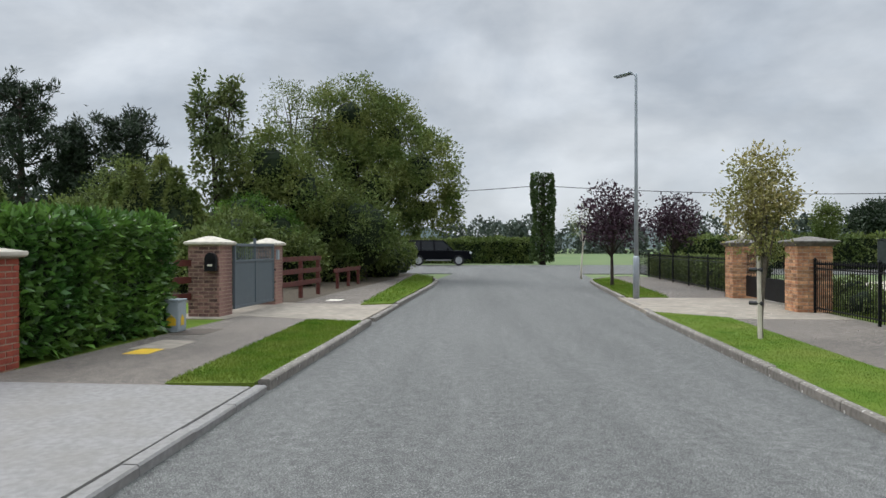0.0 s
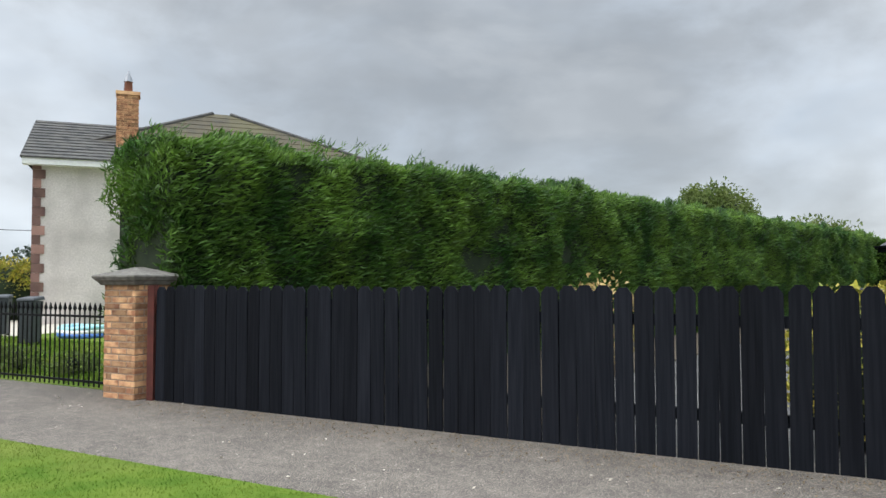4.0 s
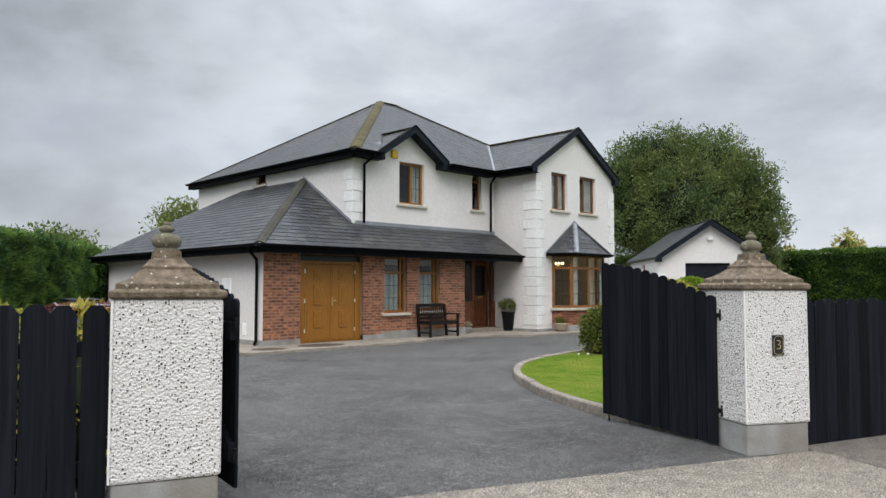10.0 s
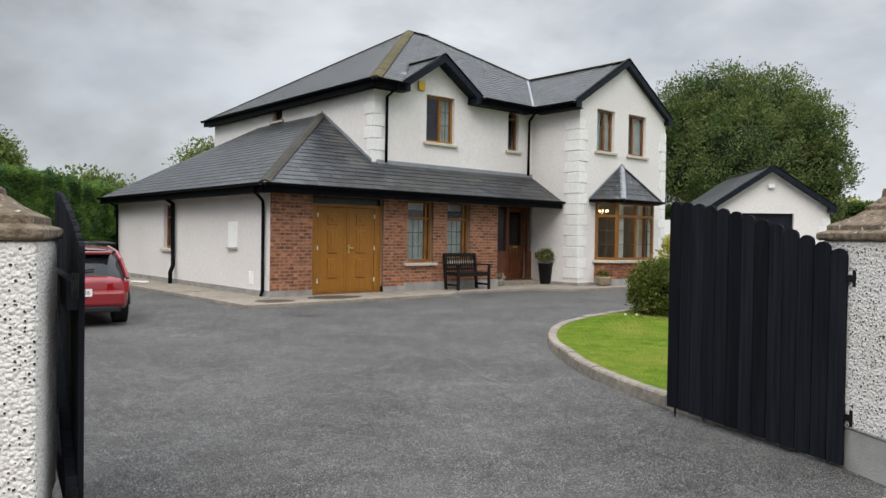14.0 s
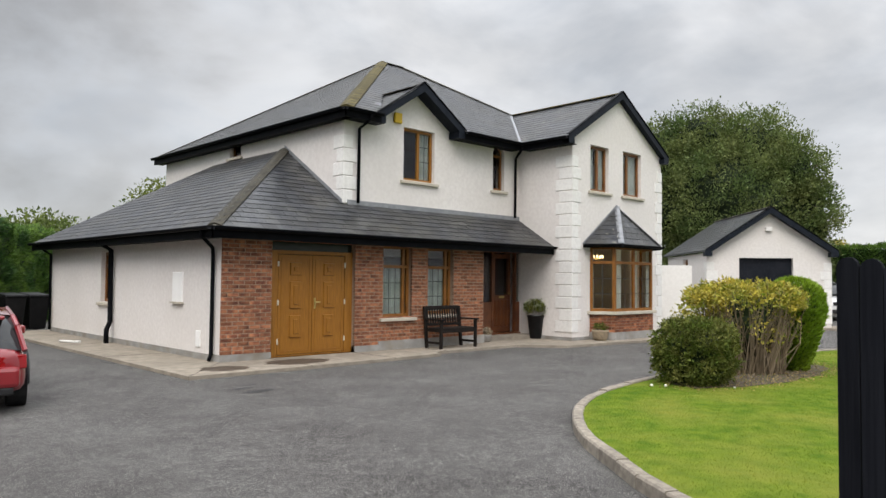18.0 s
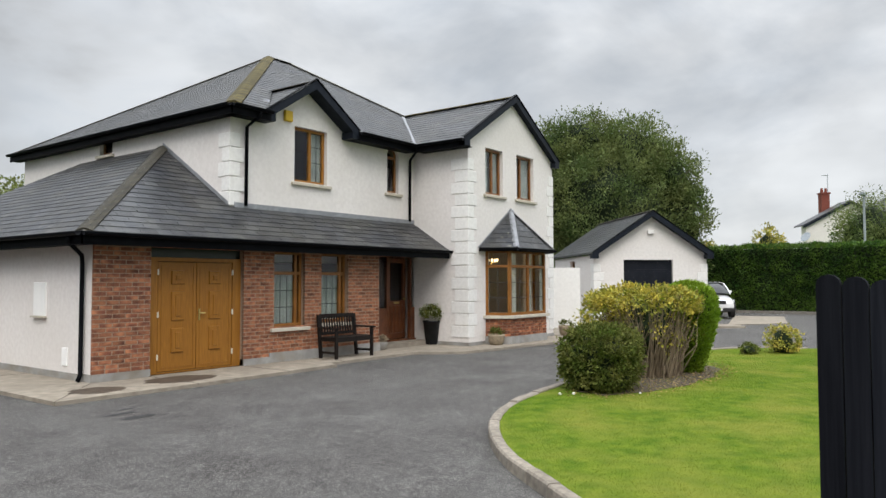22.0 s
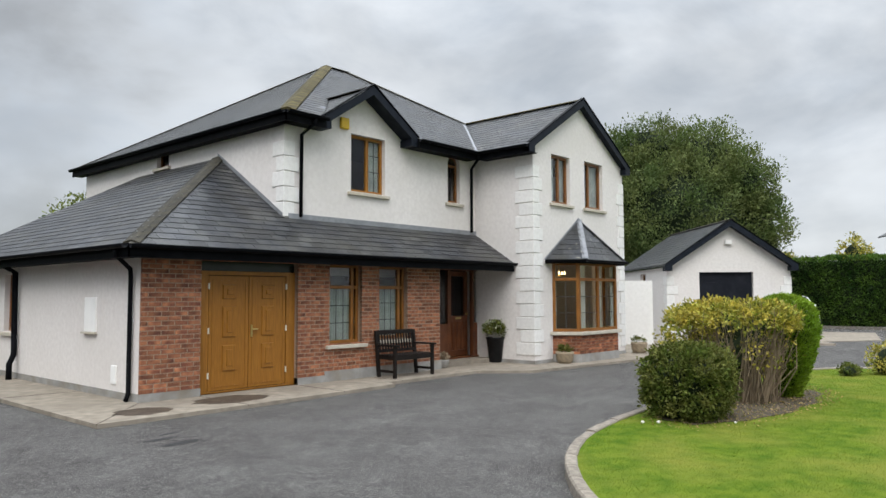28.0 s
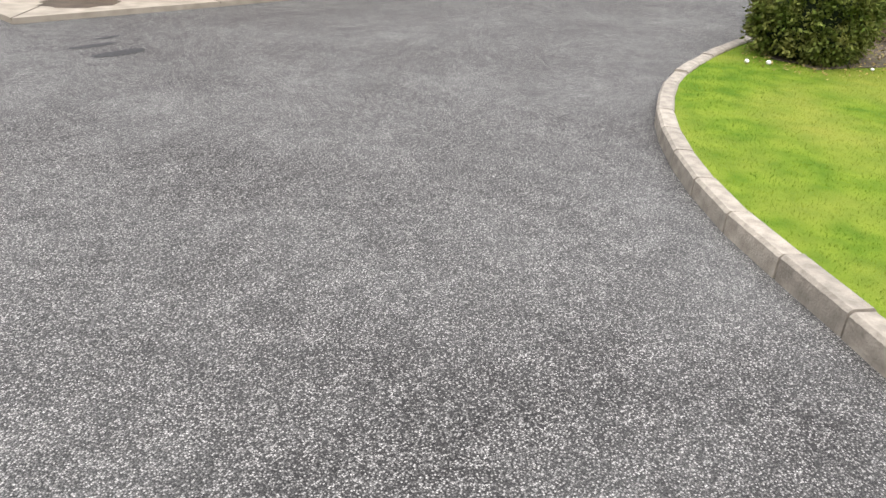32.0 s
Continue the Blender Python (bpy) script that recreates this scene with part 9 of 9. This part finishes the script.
# ---- far house over the east hedge ----
fh = thing("far_house", "white two-storey house with red brick chimneys beyond the hedge", "house", pose(70.5, 1.2, 1.0, 0, 0, -58) @ Matrix.Scale(0.9, 4))
part("wall", Geo().box(2.2, 0, -1.2, 15, 8, 6.6), RENDER, fh)
part("roof", Geo().add([(2.0, -0.5, 6.5), (15.5, -0.5, 6.5), (15.5, 8.5, 6.5), (2.0, 8.5, 6.5), (8.4, 4, 10.0), (10.2, 4, 10.0)], [(0, 1, 5, 4), (1, 2, 5), (2, 3, 4, 5), (3, 0, 4)]), SLATE, fh)
for x0, x1, zt in ((-2.3, 6.4, 8.9), (8.6, 12.4, 8.3)):
    xm = (x0 + x1) / 2
    part("front_gable", Geo().add([(x0, -0.8, 0), (x1, -0.8, 0), (x1, -0.8, 6.5), (xm, -0.8, zt - 0.1), (x0, -0.8, 6.5), (x0, 0.5, 0), (x1, 0.5, 0), (x1, 0.5, 6.5), (xm, 0.5, zt - 0.1), (x0, 0.5, 6.5)], [(0, 1, 2, 3, 4), (1, 6, 7, 2), (5, 0, 4, 9)]), RENDER, fh)
    part("gable_roof", Geo().slab([(x0 - 0.4, -1.1, 6.35), (xm, -1.1, zt), (xm, 1.5, zt), (x0 - 0.4, 1.5, 6.35)], (0, 0, 0.12)).slab([(x1 + 0.4, -1.1, 6.35), (xm, -1.1, zt), (xm, 1.5, zt), (x1 + 0.4, 1.5, 6.35)], (0, 0, 0.12)), SLATE, fh)
    w_ = part("window", Geo().box(xm - 0.8, -0.86, 4.4, xm + 0.8, -0.80, 5.9), SMOOTH, fh)
    part("pane", Geo().box(xm - 0.72, -0.88, 4.48, xm - 0.04, -0.86, 5.82).box(xm + 0.04, -0.88, 4.48, xm + 0.72, -0.86, 5.82), CARGL, w_)
    for xe in (x0 - 0.42, x1 + 0.42):
        part("barge_board", Geo().slab([(xe, -1.14, 6.38), (xm, -1.14, zt + 0.04), (xm, -1.14, zt - 0.24), (xe, -1.14, 6.10)], (0, 0.04, 0)), FASCIA, fh)
for xc in (1.1, 13.2):
    c_ = part("chimney", Geo().box(xc - 0.42, 2.6, 6.0, xc + 0.42, 3.5, 10.1).box(xc - 0.5, 2.5, 10.1, xc + 0.5, 3.6, 10.25), REDD, fh, "red brick chimney")
    for k in (-0.3, 0.3):
        part("chimney_pot", Geo().lathe([(0.16, 10.25), (0.13, 10.75)], 10, (xc + k * 0.7, 3.05, 0)), REDD, c_)
part("dish", Geo().lathe([(0.05, 0), (0.5, 0.15), (0.55, 0.2)], 14).moved(pose(-2.35, -1.0, 5.15, 60, 0, -60)), GALV, fh, "grey satellite dish")
part("aerial", Geo().tube([(1.5, 3.0, 10.1), (1.5, 3.0, 12.3)], 0.035, 6).box(0.9, 2.96, 12.1, 1.6, 3.04, 12.18), GALV, fh)
tree("garden_tree", "dark tree before the far house", 64.3, -3.5, -0.06, 9.4, 5.4, (3.2, 3.2, 3.6), WILLOW, BARKD, 0.2, 130, 90, 0.5, 0.2, 8, -0.7, 0.45, core=0.6)
fl = thing("street_lamp", "far grey street lamp over the hedge", "street lamp", pose(54.5, -4.0, 0))
part("column", Geo().lathe([(0.10, 0), (0.07, 7.9)], 10), GALV, fl)
part("lantern", Geo().box(-1.0, -0.15, 7.8, 0.1, 0.15, 7.95), GALV, fl)

# ---- distance ----
def wood_band(name, label, pts, h0, h1, size):
    """A far belt of woods with an uneven skyline: humps of crown set with clumps of leaf."""
    P, O = [], []
    for i in range(len(pts) - 1):
        a, b = Vector(pts[i]), Vector(pts[i + 1])
        n = max(2, int((b - a).length / 4.5))
        for k in range(n):
            p = a.lerp(b, k / n) + Vector((rng.normal(0, 2.5), rng.normal(0, 2.5)))
            r, hh = rng.uniform(3.5, 6.5), rng.uniform(h0, h1)
            d = rng.normal(0, 1, (620, 3))
            d /= np.linalg.norm(d, axis=1, keepdims=True)
            d[:, 2] = np.abs(d[:, 2]) * 1.1 - 0.1
            P.append(np.array([p.x, p.y, 0.0]) + d * np.array([r, r, hh]) * rng.uniform(0.80, 1.03, (620, 1)))
            O.append(d)
    o = leaves(name, np.concatenate(P), np.concatenate(O), size, FARW, None, 0.9, 0.8)
    tagged(o, label, "woods", kind="stuff")


wood_band("far_woods", "distant dark belt of woods behind the fields", [ahead(210, 2), ahead(190, 15), ahead(175, 60), ahead(130, 110), ahead(60, 160)], 7.4, 9.6, 0.8)
wood_band("far_woods", "distant trees on the hedge side", [ahead(80, -40), ahead(60, -70), ahead(10, -90)], 6, 9, 0.9)
wood_band("far_woods", "distant trees beyond the back garden", [(-60, 90), (-10, 130), (60, 120), (120, 70), (130, -20)], 4.5, 6.5, 0.95)
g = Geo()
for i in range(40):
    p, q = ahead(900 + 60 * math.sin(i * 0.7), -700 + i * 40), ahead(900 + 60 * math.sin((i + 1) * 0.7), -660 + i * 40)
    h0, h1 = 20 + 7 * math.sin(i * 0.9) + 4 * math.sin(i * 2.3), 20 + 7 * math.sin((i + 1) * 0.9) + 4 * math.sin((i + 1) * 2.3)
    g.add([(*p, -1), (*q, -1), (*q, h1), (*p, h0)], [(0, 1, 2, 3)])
# distance haze is put into the hills' pale blue-grey colour
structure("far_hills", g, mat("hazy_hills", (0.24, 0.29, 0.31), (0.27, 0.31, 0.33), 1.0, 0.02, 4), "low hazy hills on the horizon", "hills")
# overhead wire on far poles
wr = thing("power_line", "thin overhead wire crossing beyond the junction", "cable", pose(*ahead(62, -40), 6.0))
p0 = Vector((*ahead(62, -40), 0))
pts = []
for i in range(41):
    s = -40 + i * 3.2
    sag = 0.9 * (((s - 8) % 50) / 25 - 1) ** 2
    pts.append(tuple(Vector((*ahead(62 - 0.1 * s, s), 5.6 + sag)) - p0 - Vector((0, 0, 6.0))))
part("wire", Geo().tube(pts, 0.03, 5), INK, wr)


# ---- grass blades on the near verges and lawn ----
def tufts(name, label, ring, z, n, size, material=VBLADE):
    """Short blades scattered inside a plan ring."""
    ring = np.array(ring)
    lo, hi = ring.min(0), ring.max(0)
    p = rng.uniform(lo, hi, (n * 3, 2))
    inside = np.zeros(len(p), bool)
    j = len(ring) - 1
    for i in range(len(ring)):
        (xi, yi), (xj, yj) = ring[i], ring[j]
        cross = ((yi > p[:, 1]) != (yj > p[:, 1])) & (p[:, 0] < (xj - xi) * (p[:, 1] - yi) / (yj - yi + 1e-12) + xi)
        inside ^= cross
        j = i
    p = p[inside][:n]
    o = leaves(name, np.c_[p, np.full(len(p), z - 0.004)], np.tile([0, 0, 1.0], (len(p), 1)), size, material, None, 0.16, 0.6)
    tagged(o, label, "grass", kind="stuff")


tufts("verge_grass", "short bright blades of the right verge", RVR, PAVE_Z + 0.03, 90000, 0.022)
tufts("verge_grass", "short bright blades of the left verge", LVR, PAVE_Z + 0.012, 26000, 0.04)
tufts("verge_grass", "short bright blades of the far verges", LVF, PAVE_Z + 0.03, 9000, 0.08)
tufts("verge_grass", "short bright blades round the lamp post", [su(-25.2, RV[0]), su(-25.2, RV[1]), su(-36, RV[1]), su(-36, RV[0])], PAVE_Z + 0.03, 9000, 0.08)
tufts("lawn_grass", "short bright blades of the lawn", LINE + [(13.2, -13.0), (0.0, -12.4)], 0.03, 240000, 0.018, BLADE)
tufts("neighbour_grass", "grass blades behind the railing", [su(-24.6, -12.4), su(-12.4, -12.4), su(-12.4, -8), su(-24, -8)], -0.045, 22000, 0.09)


# ---- litter along the fence foot and on the paths ----
n_ = 2600
f_ = rng.uniform(0, 1, n_)
d_ = np.abs(rng.normal(0, 0.32, n_)) + 0.02
px = -15.1 + 7.6 * f_ - 0.32 * d_
py = -8.33 - 2.57 * f_ - 0.95 * d_
o = leaves("leaf_litter", np.c_[px, py, np.full(n_, PAVE_Z + 0.004)], np.tile([0.5, 0.2, 0.02], (n_, 1)) * rng.choice([-1, 1], (n_, 1)), 0.022, TWIG, None, 0.5, 0.6)
o.data.vertices.foreach_set("co", np.clip(np.array([v.co for v in o.data.vertices]), [-99, -99, PAVE_Z + 0.002], [99, 99, PAVE_Z + 0.02]).ravel())
tagged(o, "dry leaves and twigs strewn along the fence foot", "leaf litter", kind="stuff")
n_ = 500
q_ = np.array([su(a, b) for a, b in zip(rng.uniform(-30, -3, n_), rng.uniform(-14.8, -12.8, n_))])
o = leaves("path_litter", np.c_[q_, np.full(n_, PAVE_Z + 0.004)], np.tile([0.4, 0.3, 0.02], (n_, 1)), 0.03, STAKE, None, 0.5, 0.8)
o.data.vertices.foreach_set("co", np.clip(np.array([v.co for v in o.data.vertices]), [-99, -99, PAVE_Z + 0.002], [99, 99, PAVE_Z + 0.02]).ravel())
tagged(o, "pale bits of leaf scattered over the footpath", "leaf litter", kind="stuff")
n_ = 700
a_ = rng.uniform(0, 6.283, n_)
r_ = np.sqrt(rng.uniform(0, 1, n_))
q_ = np.c_[6.2 + 2.2 * r_ * np.cos(a_), -7.1 + 0.85 * r_ * np.sin(a_)]
o = leaves("bed_litter", np.c_[q_, np.full(n_, 0.040)], np.tile([0.4, 0.3, 0.15], (n_, 1)), 0.04, TWIG, None, 0.5, 0.8)
tagged(o, "fallen brown leaves under the bushes", "leaf litter", kind="stuff")
for x, y, s in ((3.33, -6.88, 0.03), (3.22, -6.72, 0.026), (3.95, -7.60, 0.02)):
    st = thing("edge_stone", "small white stone at the bed's edge", "stone", pose(x, y, 0.03), "edge stones")
    part("stone", ragged((0, 0, s * 0.5), (s, s * 0.8, s * 0.6), x), SMOOTH, st)
n_ = 1500
a_ = rng.uniform(0, 6.283, n_)
r_ = np.sqrt(rng.uniform(0, 1, n_)) * 1.15 + np.abs(rng.normal(0, 0.06, n_))
o = leaves("fallen_leaves", np.c_[5.85 + 2.35 * r_ * np.cos(a_), -7.1 + 0.85 * r_ * np.sin(a_), np.full(n_, 0.045)], np.c_[rng.normal(0, 0.4, n_), rng.normal(0, 0.4, n_), np.full(n_, 0.3)], 0.035, DRYLEAF, None, 0.5, 0.8)
o.data.vertices.foreach_set("co", np.clip(np.array([v.co for v in o.data.vertices]), [-99, -99, 0.037], [99, 99, 0.062]).ravel())
tagged(o, "dry yellow leaves fallen round the bushes", "leaf litter", kind="stuff")
for i, (xa, ya, xb, yb_) in enumerate(((1.0, -1.42, 1.0, -0.03), (2.97, -1.32, 2.97, -0.03), (4.75, -0.94, 4.75, -0.03), (-1.25, 2.2, -0.03, 2.2), (-1.25, 5.2, -0.03, 5.2), (-1.25, -1.44, -0.04, -0.04))):
    d = Vector((yb_ - ya, xa - xb)).normalized() * 0.006
    structure("path_joint_%d" % (i + 1), Geo().prism([(xa - d.x, ya - d.y), (xa + d.x, ya + d.y), (xb + d.x, yb_ + d.y), (xb - d.x, yb_ - d.y)], STRIP_Z - 0.02, STRIP_Z + 0.003), WET, "dark joint across the concrete path", "joint")
